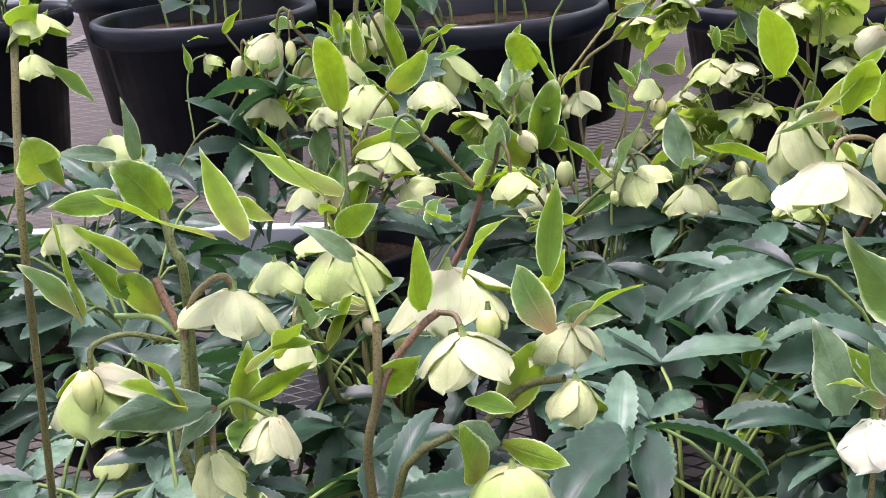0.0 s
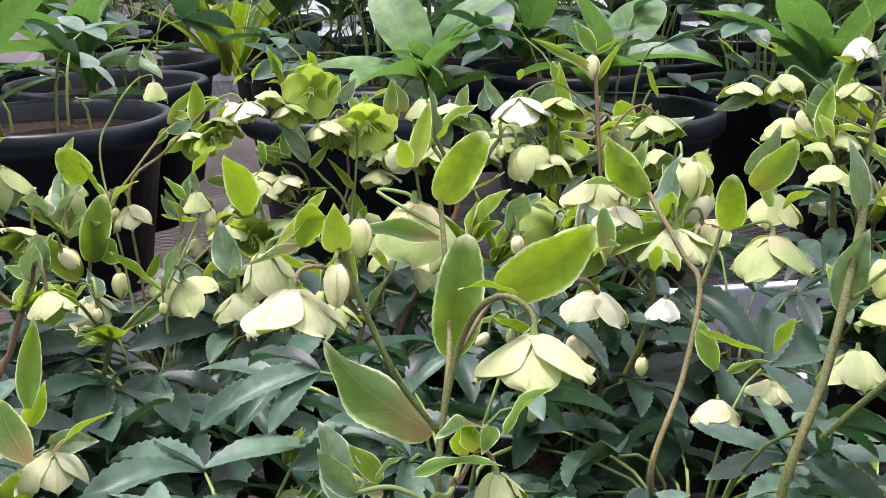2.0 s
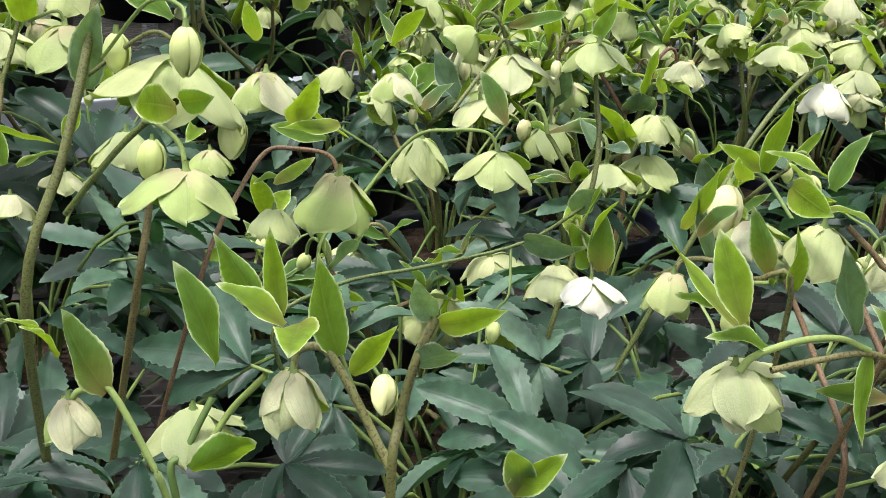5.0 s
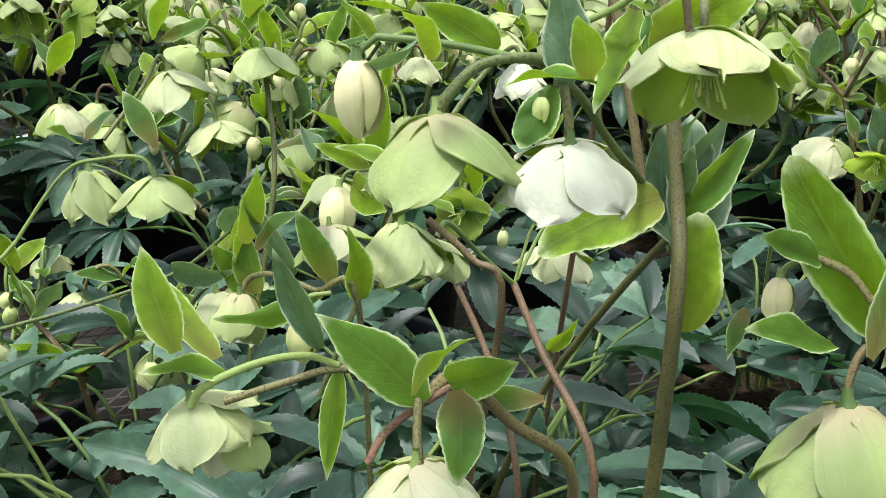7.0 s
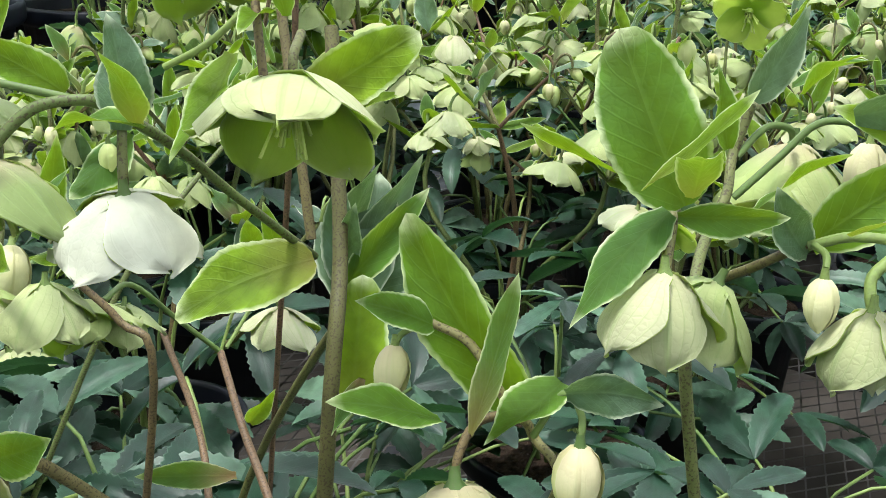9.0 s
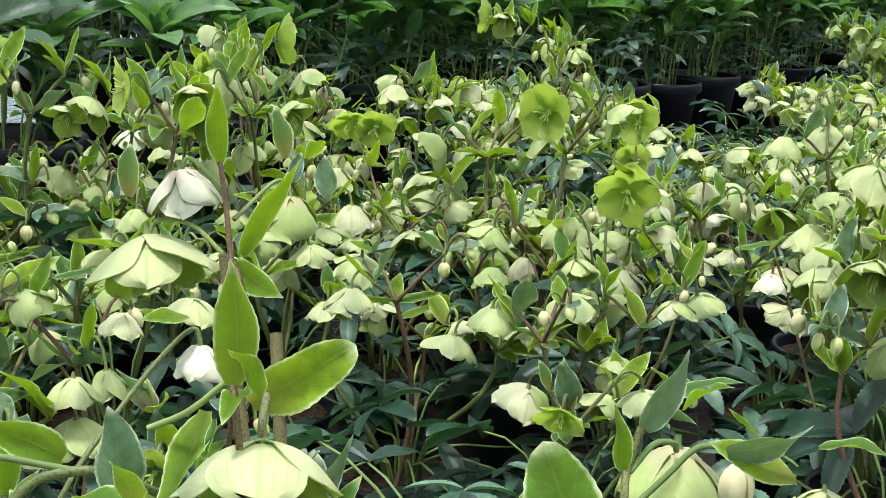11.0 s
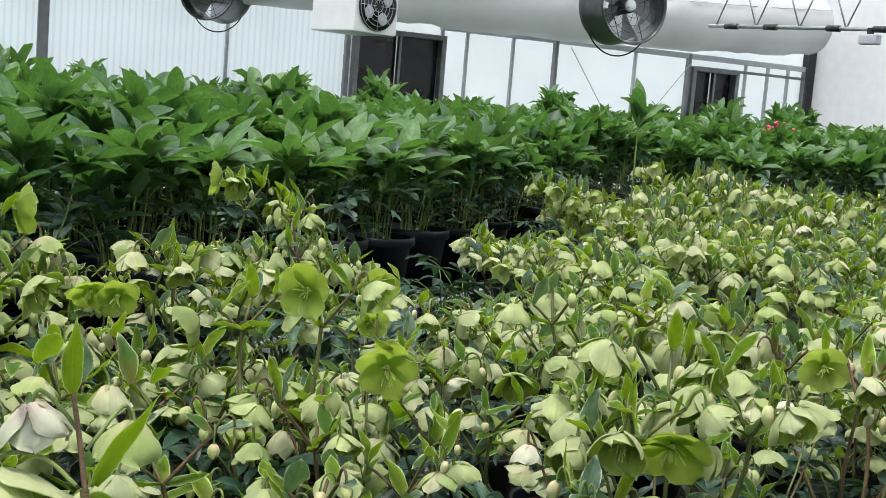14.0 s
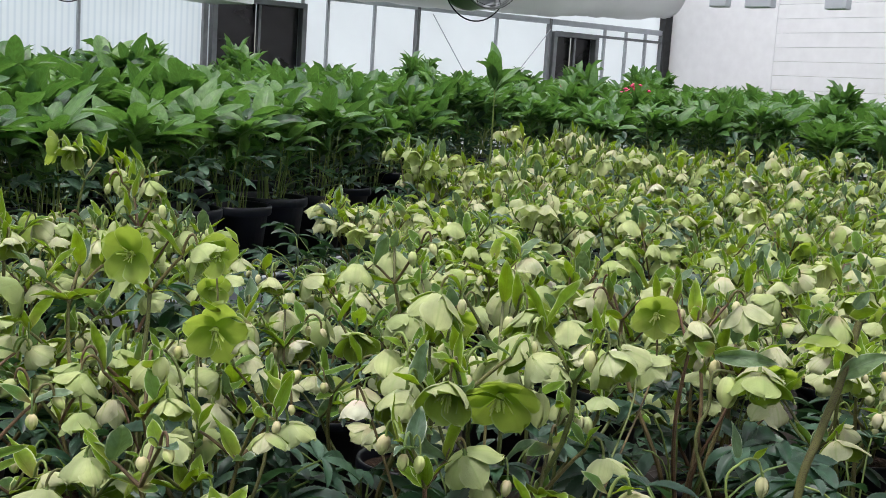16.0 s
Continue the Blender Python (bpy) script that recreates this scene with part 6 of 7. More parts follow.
bract(spot, (-0.012, -0.032, 0.345), (-0.029, -0.033, 0.348), (-0.23, -0.87, 0.44), 0.012, 20)
bract(spot, (-0.036, -0.037, 0.340), (-0.040, -0.020, 0.389), (-0.19, -0.87, 0.45), 0.030, 5, 7)
stem(spot, 2.0, (-0.018, -0.035, 0.337), (-0.014, -0.032, 0.344), (-0.015, -0.039, 0.326), (-0.022, -0.050, 0.297), (-0.013, -0.030, 0.228), (-0.006, -0.012, 0.130))
near_plant(*spot, False)
spot = start_plant(0.02, 0.92, 5, 48)
bloom(spot, (0.053, 0.081, 0.227), "open", 0.60, 20, 171)
bloom(spot, (0.066, 0.072, 0.196), "bud", 0.50, 8, 170)
bloom(spot, (0.056, 0.067, 0.185), "tight", 0.55, 10, 171)
bloom(spot, (0.077, 0.067, 0.178), "tight", 0.60, 15, 170)
bloom(spot, (0.106, 0.078, 0.199), "tight", 0.70, 10, 168)
bloom(spot, (0.038, 0.059, 0.170), "tight", 0.60, 12, 172)
stem(spot, 1.6, (0.054, 0.081, 0.227), (0.067, 0.083, 0.228), (0.083, 0.080, 0.212), (0.088, 0.070, 0.181), (0.089, 0.058, 0.147), (0.053, 0.035, 0.138), (0.022, 0.015, 0.130))
stem(spot, 1.3, (0.067, 0.072, 0.196), (0.076, 0.073, 0.194), (0.085, 0.071, 0.185))
stem(spot, 1.4, (0.106, 0.079, 0.200), (0.101, 0.080, 0.205), (0.094, 0.072, 0.184), (0.090, 0.063, 0.160))
bract(spot, (0.082, 0.080, 0.214), (0.071, 0.082, 0.223), (-0.16, -0.88, 0.45), 0.008, 10)
near_plant(*spot, False)
spot = start_plant(0.14, 1.40, 5, 51)
stem(spot, 2.4, (0.006, 0.017, 0.416), (0.018, 0.013, 0.401), (0.041, 0.005, 0.373), (0.055, -0.012, 0.317), (0.033, -0.007, 0.240), (0.014, -0.003, 0.130))
stem(spot, 1.6, (-0.018, 0.020, 0.429), (-0.006, 0.021, 0.431), (0.006, 0.017, 0.416))
bloom(spot, (-0.053, 0.009, 0.402), "open", 0.95, 16, 174)
bloom(spot, (-0.026, 0.012, 0.406), "open", 0.85, 20, 213)
bract(spot, (0.003, 0.018, 0.419), (-0.025, 0.031, 0.468), (-0.14, -0.97, 0.18), 0.022, 10)
bract(spot, (-0.015, 0.019, 0.426), (-0.054, 0.020, 0.438), (-0.12, -0.98, 0.18), 0.012, 20)
bract(spot, (0.005, 0.016, 0.413), (0.028, 0.024, 0.435), (-0.14, -0.97, 0.19), 0.012, 10)
stem(spot, 2.0, (0.051, 0.038, 0.474), (0.062, 0.031, 0.450), (0.057, 0.016, 0.404), (0.048, 0.001, 0.358), (0.029, 0.001, 0.265), (0.012, 0.000, 0.130))
bloom(spot, (0.029, 0.033, 0.461), "bell", 1.05, 18, 170)
stem(spot, 1.5, (0.029, 0.033, 0.462), (0.045, 0.038, 0.473), (0.059, 0.032, 0.453))
bloom(spot, (0.075, 0.035, 0.458), "wide", 1.00, 70, 168)
bloom(spot, (0.013, 0.043, 0.497), "wide", 0.95, 85, 171)
bloom(spot, (-0.012, 0.036, 0.481), "open", 0.90, 30, 172)
bloom(spot, (-0.033, 0.040, 0.497), "open", 0.80, 20, 173)
bract(spot, (0.043, 0.040, 0.481), (0.071, 0.050, 0.508), (-0.17, -0.98, 0.13), 0.018, 10)
bract(spot, (0.057, 0.020, 0.415), (0.090, 0.017, 0.399), (-0.18, -0.97, 0.18), 0.014, 20)
stem(spot, 1.6, (0.013, 0.043, 0.497), (0.029, 0.047, 0.505), (0.047, 0.040, 0.480), (0.053, 0.033, 0.457))
bloom(spot, (0.091, 0.025, 0.425), "open", 0.80, 20, 168)
bloom(spot, (0.084, 0.018, 0.405), "open", 0.80, 15, 168)
bloom(spot, (-0.003, -0.000, 0.364), "open", 0.85, 20, 172)
stem(spot, 1.5, (-0.003, 0.000, 0.366), (-0.027, 0.003, 0.377), (-0.009, 0.002, 0.373), (0.027, -0.002, 0.353))
near_plant(*spot, False)
spot = start_plant(-0.01, 1.42, 5, 52)
stem(spot, 2.2, (0.038, 0.092, 0.476), (0.024, 0.087, 0.463), (-0.003, 0.080, 0.446), (-0.040, 0.065, 0.405), (-0.061, 0.055, 0.379), (-0.077, 0.040, 0.333), (-0.046, 0.024, 0.250), (-0.019, 0.010, 0.130))
stem(spot, 1.6, (0.070, 0.093, 0.471), (0.064, 0.095, 0.479), (0.051, 0.095, 0.480), (0.036, 0.092, 0.473))
bloom(spot, (0.074, 0.095, 0.475), "white", 0.95, 25, 215)
bloom(spot, (0.030, 0.081, 0.443), "open", 1.00, 35, 177)
bract(spot, (0.004, 0.084, 0.455), (0.029, 0.098, 0.495), (-0.02, -0.99, 0.15), 0.018, 10)
bract(spot, (0.001, 0.083, 0.452), (-0.010, 0.076, 0.434), (-0.02, -0.99, 0.15), 0.012, 10)
bract(spot, (0.021, 0.084, 0.454), (0.046, 0.085, 0.452), (-0.04, -0.99, 0.15), 0.012, 25)
stem(spot, 2.0, (0.011, 0.060, 0.380), (0.012, 0.051, 0.349), (0.000, 0.039, 0.316), (-0.014, 0.029, 0.286), (-0.009, 0.017, 0.222), (-0.004, 0.007, 0.130))
bract(spot, (0.011, 0.059, 0.377), (0.027, 0.068, 0.401), (-0.03, -0.98, 0.21), 0.012, 5)
bloom(spot, (0.026, 0.058, 0.370), "bud", 0.70, 8, 177)
bloom(spot, (0.041, 0.055, 0.357), "bud", 0.55, 5, 177)
bract(spot, (0.006, 0.054, 0.362), (-0.009, 0.059, 0.382), (-0.02, -0.98, 0.22), 0.010, 10)
bloom(spot, (0.066, 0.050, 0.335), "wide", 0.90, 75, 175)
bloom(spot, (0.107, 0.047, 0.318), "wide", 0.95, 80, 174)
bloom(spot, (0.024, 0.044, 0.327), "tight", 0.70, 12, 177)
bloom(spot, (0.071, 0.037, 0.296), "open", 0.80, 30, 175)
bloom(spot, (0.074, 0.059, 0.364), "open", 0.80, 25, 175)
stem(spot, 1.8, (0.083, 0.056, 0.351), (0.059, 0.044, 0.318), (0.025, 0.030, 0.283), (0.001, 0.023, 0.266), (0.001, 0.014, 0.210), (0.000, 0.006, 0.130))
bract(spot, (0.080, 0.052, 0.342), (0.100, 0.059, 0.359), (-0.08, -0.97, 0.23), 0.012, 10)
bract(spot, (-0.034, 0.028, 0.287), (-0.013, 0.038, 0.314), (0.00, -0.96, 0.27), 0.014, 10)
bract(spot, (-0.031, 0.022, 0.269), (0.005, 0.030, 0.285), (0.00, -0.96, 0.29), 0.012, 10)
near_plant(*spot, False)
spot = start_plant(0.31, 1.37, 5, 53)
stem(spot, 2.4, (-0.047, 0.028, 0.466), (-0.051, 0.020, 0.441), (-0.050, 0.008, 0.402), (-0.044, -0.008, 0.350), (-0.026, -0.005, 0.260), (-0.011, -0.002, 0.130))
bloom(spot, (-0.037, 0.035, 0.485), "tight", 0.80, 10, 166)
bloom(spot, (-0.025, 0.036, 0.487), "bud", 0.90, 8, 165)
bract(spot, (-0.076, 0.028, 0.471), (-0.068, 0.040, 0.507), (-0.21, -0.97, 0.14), 0.018, 5)
bract(spot, (-0.058, 0.030, 0.473), (-0.062, 0.040, 0.507), (-0.22, -0.96, 0.14), 0.018, 10)
bract(spot, (-0.041, 0.009, 0.404), (-0.068, 0.021, 0.448), (-0.24, -0.95, 0.20), 0.018, 10)
bloom(spot, (-0.022, 0.020, 0.434), "open", 1.15, 22, 165)
bract(spot, (-0.022, 0.018, 0.428), (0.000, 0.029, 0.460), (-0.25, -0.95, 0.18), 0.018, 5)
bract(spot, (0.003, 0.030, 0.460), (0.044, 0.030, 0.454), (-0.26, -0.95, 0.15), 0.024, 20, 7)
stem(spot, 2.0, (0.011, 0.041, 0.493), (0.013, 0.034, 0.471), (0.007, 0.019, 0.426), (-0.007, 0.002, 0.376), (-0.004, 0.001, 0.276), (-0.002, 0.001, 0.130))
bract(spot, (0.007, 0.032, 0.468), (0.014, 0.043, 0.499), (-0.27, -0.95, 0.14), 0.018, 5)
bloom(spot, (-0.005, 0.035, 0.478), "open", 0.90, 18, 164)
bract(spot, (0.033, 0.034, 0.469), (0.044, 0.045, 0.500), (-0.29, -0.95, 0.14), 0.020, 5)
bloom(spot, (0.028, 0.022, 0.430), "open", 0.95, 20, 163)
near_plant(*spot, False)
spot = start_plant(1.44, -0.13, 7, 54)
stem(spot, 5.5, (0.033, -0.021, 0.568), (0.021, -0.009, 0.507), (0.010, 0.005, 0.457), (-0.003, 0.019, 0.396), (-0.002, 0.011, 0.288), (-0.001, 0.005, 0.130))
stem(spot, 2.2, (0.023, 0.007, 0.552), (0.029, -0.005, 0.572), (0.033, -0.020, 0.568))
bloom(spot, (0.023, 0.005, 0.554), "wide", 0.95, 12, 88)
bloom(spot, (0.027, 0.001, 0.572), "tight", 0.90, 8, 87)
bract(spot, (0.022, -0.008, 0.514), (0.037, -0.047, 0.542), (-0.98, 0.04, 0.21), 0.022, 10, 7)
bract(spot, (0.031, -0.012, 0.573), (0.039, -0.036, 0.580), (-0.99, 0.05, 0.16), 0.014, 20)
bract(spot, (0.033, -0.015, 0.581), (0.041, -0.031, 0.601), (-0.99, 0.05, 0.15), 0.014, 5)
stem(spot, 2.4, (-0.008, 0.089, 0.511), (-0.014, 0.109, 0.510), (-0.019, 0.110, 0.477), (-0.027, 0.117, 0.433), (-0.016, 0.070, 0.310), (-0.007, 0.029, 0.130))
bloom(spot, (-0.010, 0.094, 0.507), "bud", 1.15, 6, 92)
bloom(spot, (-0.001, 0.066, 0.513), "open", 1.15, 25, 91)
bract(spot, (-0.012, 0.111, 0.529), (-0.016, 0.129, 0.539), (-0.98, -0.06, 0.20), 0.018, 10)
bract(spot, (-0.012, 0.109, 0.526), (0.005, 0.054, 0.530), (-0.98, -0.06, 0.20), 0.018, 15, 7)
bract(spot, (-0.011, 0.110, 0.529), (-0.002, 0.081, 0.536), (-0.98, -0.06, 0.20), 0.012, 10)
stem(spot, 1.8, (-0.011, 0.053, 0.413), (-0.011, 0.060, 0.429), (-0.016, 0.075, 0.425), (-0.023, 0.086, 0.397), (-0.014, 0.051, 0.288), (-0.006, 0.021, 0.130))
bloom(spot, (-0.011, 0.053, 0.413), "bud", 0.90, 6, 90)
bract(spot, (-0.011, 0.063, 0.429), (-0.007, 0.053, 0.443), (-0.96, -0.02, 0.28), 0.008, 10)
bract(spot, (-0.016, 0.078, 0.430), (-0.013, 0.085, 0.465), (-0.96, -0.03, 0.28), 0.012, 10)
near_plant(*spot, False)


SPOTS = [(0.67, 0.36), (0.80, 0.10), (0.74, 0.45), (0.55, 0.55), (0.60, 0.40), (0.20, 0.72), (0.42, 0.98), (0.33, 0.68), (0.10, 0.52), (0.36, 0.36), (-0.10, 0.62), (-0.32, 0.80), (-0.45, 0.85), (-0.24, 1.12), (-0.05, 1.30), (1.52, 0.55), (1.42, 0.18), (1.98, 0.80), (1.80, 1.16), (-0.03, 1.28), (0.62, 1.30), (0.95, 1.28), (-0.62, 1.36), (0.20, 1.32), (0.12, 0.78), (0.02, 0.92), (0.14, 1.40), (-0.01, 1.42), (0.31, 1.37), (1.44, -0.13)]


def HERO(x, y):
    """Whether a near plant already stands here."""
    return any((x - a) ** 2 + (y - b) ** 2 < 0.15 ** 2 for a, b in SPOTS)

# ---- the field of hellebores ----
LABELS = ("potted hellebore with nodding cream and green flowers", "potted hellebore thick with pale bells and buds", "potted hellebore with pale green bracts and white flowers")
GROUPS = {"stem": "growth", "flower": "bloom_mass", "bud": "bloom_mass", "bract": "growth", "leaf": "foliage"}


def joined(pairs, foliage="foliage"):
    out = {}
    for s, pieces in pairs:
        out.setdefault("growth" if foliage == "foliage" else foliage, Shape()).add(s)
        for name, key, m in pieces:
            out.setdefault(GROUPS[name] if name != "leaf" else foliage, Shape()).add(LIB[key], m)
    return out


def pot_and_soil(r, h, fine):
    return pot_shape(r, h, fine).add(soil_shape(r, h, fine, random.Random(3)))


FULL_POT = {fine: pot_and_soil(POT_R, POT_H, fine).mesh("pot") for fine in (True, False)}
field_sets = {}
for n in range(6):
    for kind, fine, tall, stems, leaves, flowers, grown in (("near", True, 0.505, 5, 10, 3, 1.18), ("low", True, 0.28, 0, 16, 0, 1.0), ("far", False, 0.43, 5, 7, 4, 1.36)):
        st, lv = plan_plant(300 + n, fine, tall, stems, leaves, flowers, grown)
        field_sets[kind, n] = {k: q.mesh(k) for k, q in joined(st + lv).items()}


def field_plant(kind, n, m):
    plant = new("hellebore_plant")
    tagged(plant, "leafy young hellebore pot without flowers" if kind == "low" else LABELS[n % 3], "hellebore", "hellebores on the bench")
    plant.matrix_basis = m
    for k, me in field_sets[kind, n].items():
        tagged(part_of(k, me, plant), kind="stuff")
    part_of("pot", FULL_POT[kind != "far"], plant)


PLANS = {}


def split_plant(kind, n, m):
    """A plant with each stem, leaf, flower and bract apart: planned once, then copied."""
    if (kind, n) in PLANS:
        return copy_thing(PLANS[kind, n], m)
    st, lv = plan_plant(300 + n, True, *{"near": (0.47, 4, 11, 3), "back": (0.46, 5, 12, 3, 1.12), "mid": (0.34, 3, 11, 2), "low": (0.28, 0, 16, 0)}[kind])
    plant = new("hellebore_plant")
    tagged(plant, "leafy young hellebore pot without flowers" if kind == "low" else LABELS[n % 3], "hellebore", "hellebores on the bench")
    part_of("pot", FULL_POT[True], plant, None, "black plastic nursery pot")
    for name, plan in (("flowering_stem", st), ("leaf_stalk", lv)):
        for q, pieces in plan:
            stalk = part_of(name, q, plant)
            for piece, key, at in pieces:
                part_of(piece, data(key), stalk, at)
    plant.matrix_basis = m
    PLANS[kind, n] = plant
    return plant


def lane(x, y, a, b, half):
    """Whether a place lies in the strip between two places of the plan."""
    d = (b[0] - a[0], b[1] - a[1])
    k = min(1.0, max(0.0, ((x - a[0]) * d[0] + (y - a[1]) * d[1]) / (d[0] ** 2 + d[1] ** 2)))
    return (x - a[0] - k * d[0]) ** 2 + (y - a[1] - k * d[1]) ** 2 < half ** 2


LANES = (((2.45, 0.96), (4.2, 1.75), 0.19),)
rng = random.Random(11)
taken = []
for i in range(37):
    for j in range(11):
        x, y = -1.7 + 0.235 * i + rng.uniform(-0.03, 0.03), 1.43 - 0.235 * j + rng.uniform(-0.03, 0.03)
        turn, lift, n = rng.uniform(0, 360), rng.uniform(0.78, 1.12), rng.randrange(6)
        if y < -0.95 or (x < 0.15 and y < 0.42) or y < -0.12 and x < 1.1 or HERO(x, y):
            continue
        if abs(x - 0.03) < 0.09 and y > 1.1 or abs(x - 3.3) < 0.17 and y > 1.1 or abs(x - 1.95) < 0.12 and y > 1.3:
            continue
        crowd = 1.15 < x < 2.35 and y > 1.0
        if y > 1.2 and 2.35 < x < 3.7 and rng.random() < 0.22 or x > 1.1 and rng.random() < (0.04 if crowd else 0.15):
            continue
        if x > 3:
            lift *= 1 + 0.085 * (x - 3)
        if y > 1.0 and x < -0.2:
            lift *= 1.15
        if y > 0.98 and -0.6 < x < 1.9:
            lift *= 1.25 if 0.1 < x < 0.48 else 1.12 if x < 0.9 else 1.1
        elif y > 1.0 and 1.9 <= x < 3.7:
            lift *= 1.1
        hollow = (x - 1.05) ** 2 + (y - 0.50) ** 2 < 0.17 ** 2
        low = hollow or any(lane(x, y, *q) for q in LANES) or (-0.75 < x < 0.82 and y < 1.02) or (x < 1.12 and y < 0.42) or rng.random() < 0.10 or (-0.07 < x < 0.26 and y > 1.0) or (x < -0.36 and y > 0.9 and rng.random() < 0.6)
        low = low and not crowd or 1.35 < x < 1.95 and -0.4 < y < 0.12
        m = Matrix.Translation((x, y, BENCH_Z)) @ Matrix.Rotation(radians(turn), 4, "Z") @ Matrix.Diagonal((1, 1, lift, 1))
        taken.append((x, y))
        kind = "low" if low else "near" if x < 2.6 else "far"
        if low and not hollow and -0.6 < x < 1.05 and 0.55 < y < 1.02 and rng.random() < 0.6:
            kind, n, lift = "mid", n % 3, min(lift, 1.0)
        if y > 1.02 and -0.9 < x < 1.5 and not low:
            kind, n = "back", n % 4
        if -0.9 < x < (1.4 if low else 1.55):
            split_plant(kind, n, m)
        else:
            field_plant(kind, n, m)

for x, y in ((-0.17, 1.39), (-0.36, 1.41), (0.36, 1.22), (0.33, 1.42), (0.48, 1.40), (0.62, 1.27), (0.82, 1.40)):
    if all((x - a) ** 2 + (y - b) ** 2 > 0.155 ** 2 for a, b in taken + SPOTS):
        split_plant("back", 1 + int(x * 10) % 3, Matrix.Translation((x, y, BENCH_Z)) @ Matrix.Rotation(x * 40, 4, "Z") @ Matrix.Diagonal((1, 1, 1.1, 1)))

for x, y in ((1.28, 1.33), (1.44, 1.20), (1.52, 1.40), (1.64, 1.20), (1.72, 1.38), (1.90, 1.36), (2.06, 1.08), (2.22, 1.32)):
    if all((x - a) ** 2 + (y - b) ** 2 > 0.145 ** 2 for a, b in taken + SPOTS):
        split_plant("back", int(x * 10) % 4, Matrix.Translation((x, y, BENCH_Z)) @ Matrix.Rotation(x * 40, 4, "Z") @ Matrix.Diagonal((1, 1, 1.04, 1)))

# ---- tall leafy plants in large black pots ----
BIG_R, BIG_H = 0.145, 0.27
BIG_POT = {fine: pot_and_soil(BIG_R, BIG_H, fine).mesh("pot") for fine in (True, False)}


def plan_tall(seed, fine, tall, stems=11, low=9):
    rng = random.Random(seed)
    out = []
    tag = "fine" if fine else "coarse"
    for k in range(stems):
        a, r = 6.283 * 0.382 * k + rng.uniform(-0.4, 0.4), rng.uniform(0.02, 0.15)
        b = (r * 0.6 * math.cos(a), r * 0.6 * math.sin(a), BIG_H * 0.88)
        t = Vector((r * math.cos(a), r * math.sin(a), BIG_H + tall * (0.62 + 0.38 * ((k * 0.618) % 1.0))))
        bow = Vector((rng.uniform(-0.04, 0.04), rng.uniform(-0.04, 0.04), 0))
        path = bent(b, Vector(b) + Vector((0, 0, 0.12)) + bow, t - Vector((0, 0, 0.1)), t, 7 if fine else 4)
        s = tube(STALK, path, 0.0034, 0.0022, 6 if fine else 3)
        pieces = []
        for at, size in ((t, rng.uniform(0.9, 1.2)), (t + Vector((0, 0, 0.02)), rng.uniform(0.5, 0.7))):
            m = Matrix.Translation(at) @ pose(0, 0, 0, rng.uniform(-22, 22), rng.uniform(-22, 22), rng.uniform(0, 360)) @ Matrix.Scale(size, 4)
            pieces.append(("leaf", ("whorl", rng.randrange(4), tag), m))
        for q in range(4):
            w, h = 2.4 * q + rng.uniform(-0.5, 0.5) + a, 0.62 + 0.09 * q
            at = path[min(len(path) - 1, int(h * len(path)))]
            e = rng.uniform(0.1, 0.95)
            pieces.append(("leaf", ("single", rng.randrange(3), tag), toward(at, (math.cos(w) * math.cos(e), math.sin(w) * math.cos(e), math.sin(e)), rng.uniform(-0.4, 0.4)) @ Matrix.Scale(rng.uniform(0.7, 1.05), 4)))
        out.append((s, pieces))
    for k in range(low):
        a, r = 6.283 * k / low + rng.uniform(-0.3, 0.3), rng.uniform(0.05, 0.20)
        q, pieces = leaf_stalk(rng, (0.05 * math.cos(a), 0.05 * math.sin(a), BIG_H * 0.88), (r * math.cos(a), r * math.sin(a), BIG_H + rng.uniform(-0.01, 0.20)), fine, "low_leaf", STALK, 2)
        out.append((q, pieces))
    return out


SPARSE = (5, 6)
tall_plans = {(n, fine): joined(plan_tall(500 + n, fine, *((0.30, 6, 12) if n in SPARSE else (0.318, 8, 18 if fine else 16))), "leaf_mass")["leaf_mass"] for n in range(7) for fine in (True, False)}
tall_sets = {k: q.mesh("leaf_mass") for k, q in tall_plans.items()}


def tall_plant(n, fine, m):
    plant = new("leafy_plant")
    tagged(plant, "tall glossy green leafy plant in a large black nursery pot", "plant", "leafy plants in black pots")
    plant.matrix_basis = m
    tagged(part_of("leaf_mass", tall_sets[n, fine], plant), kind="stuff")
    part_of("pot", BIG_POT[fine], plant, None, "large black plastic pot")


TALL_PLANS = {}


def split_tall(n, m):
    """A leafy plant with each stem and leaf apart: planned once, then copied."""
    if n in TALL_PLANS:
        return copy_thing(TALL_PLANS[n], m)
    plant = new("leafy_plant")
    tagged(plant, "large black pot of dark soil with few low leaves" if n == 7 else "young leafy plant with broad leaves in a large black nursery pot", "plant", "leafy plants in black pots")
    part_of("pot", BIG_POT[True], plant, None, "large black plastic pot")
    for q, pieces in plan_tall(500 + n, True, *((0.06, 1, 5) if n == 7 else (0.28, 5, 10))):
        stalk = part_of("stem", q, plant)
        for name, key, at in pieces:
            part_of(name, data(key), stalk, at)
    plant.matrix_basis = m
    TALL_PLANS[n] = plant
    return plant


WALL_A = radians(-40)
WALL_D = 11.0
EYE = Vector((0.25, -0.05, 1.74))
ALONG, OUT = Vector((math.cos(WALL_A), math.sin(WALL_A), 0)), Vector((-math.sin(WALL_A), math.cos(WALL_A), 0))


def along(bearing):
    """How far along the wall a bearing from the walk meets it."""
    return WALL_D / math.tan(radians(bearing) - WALL_A)


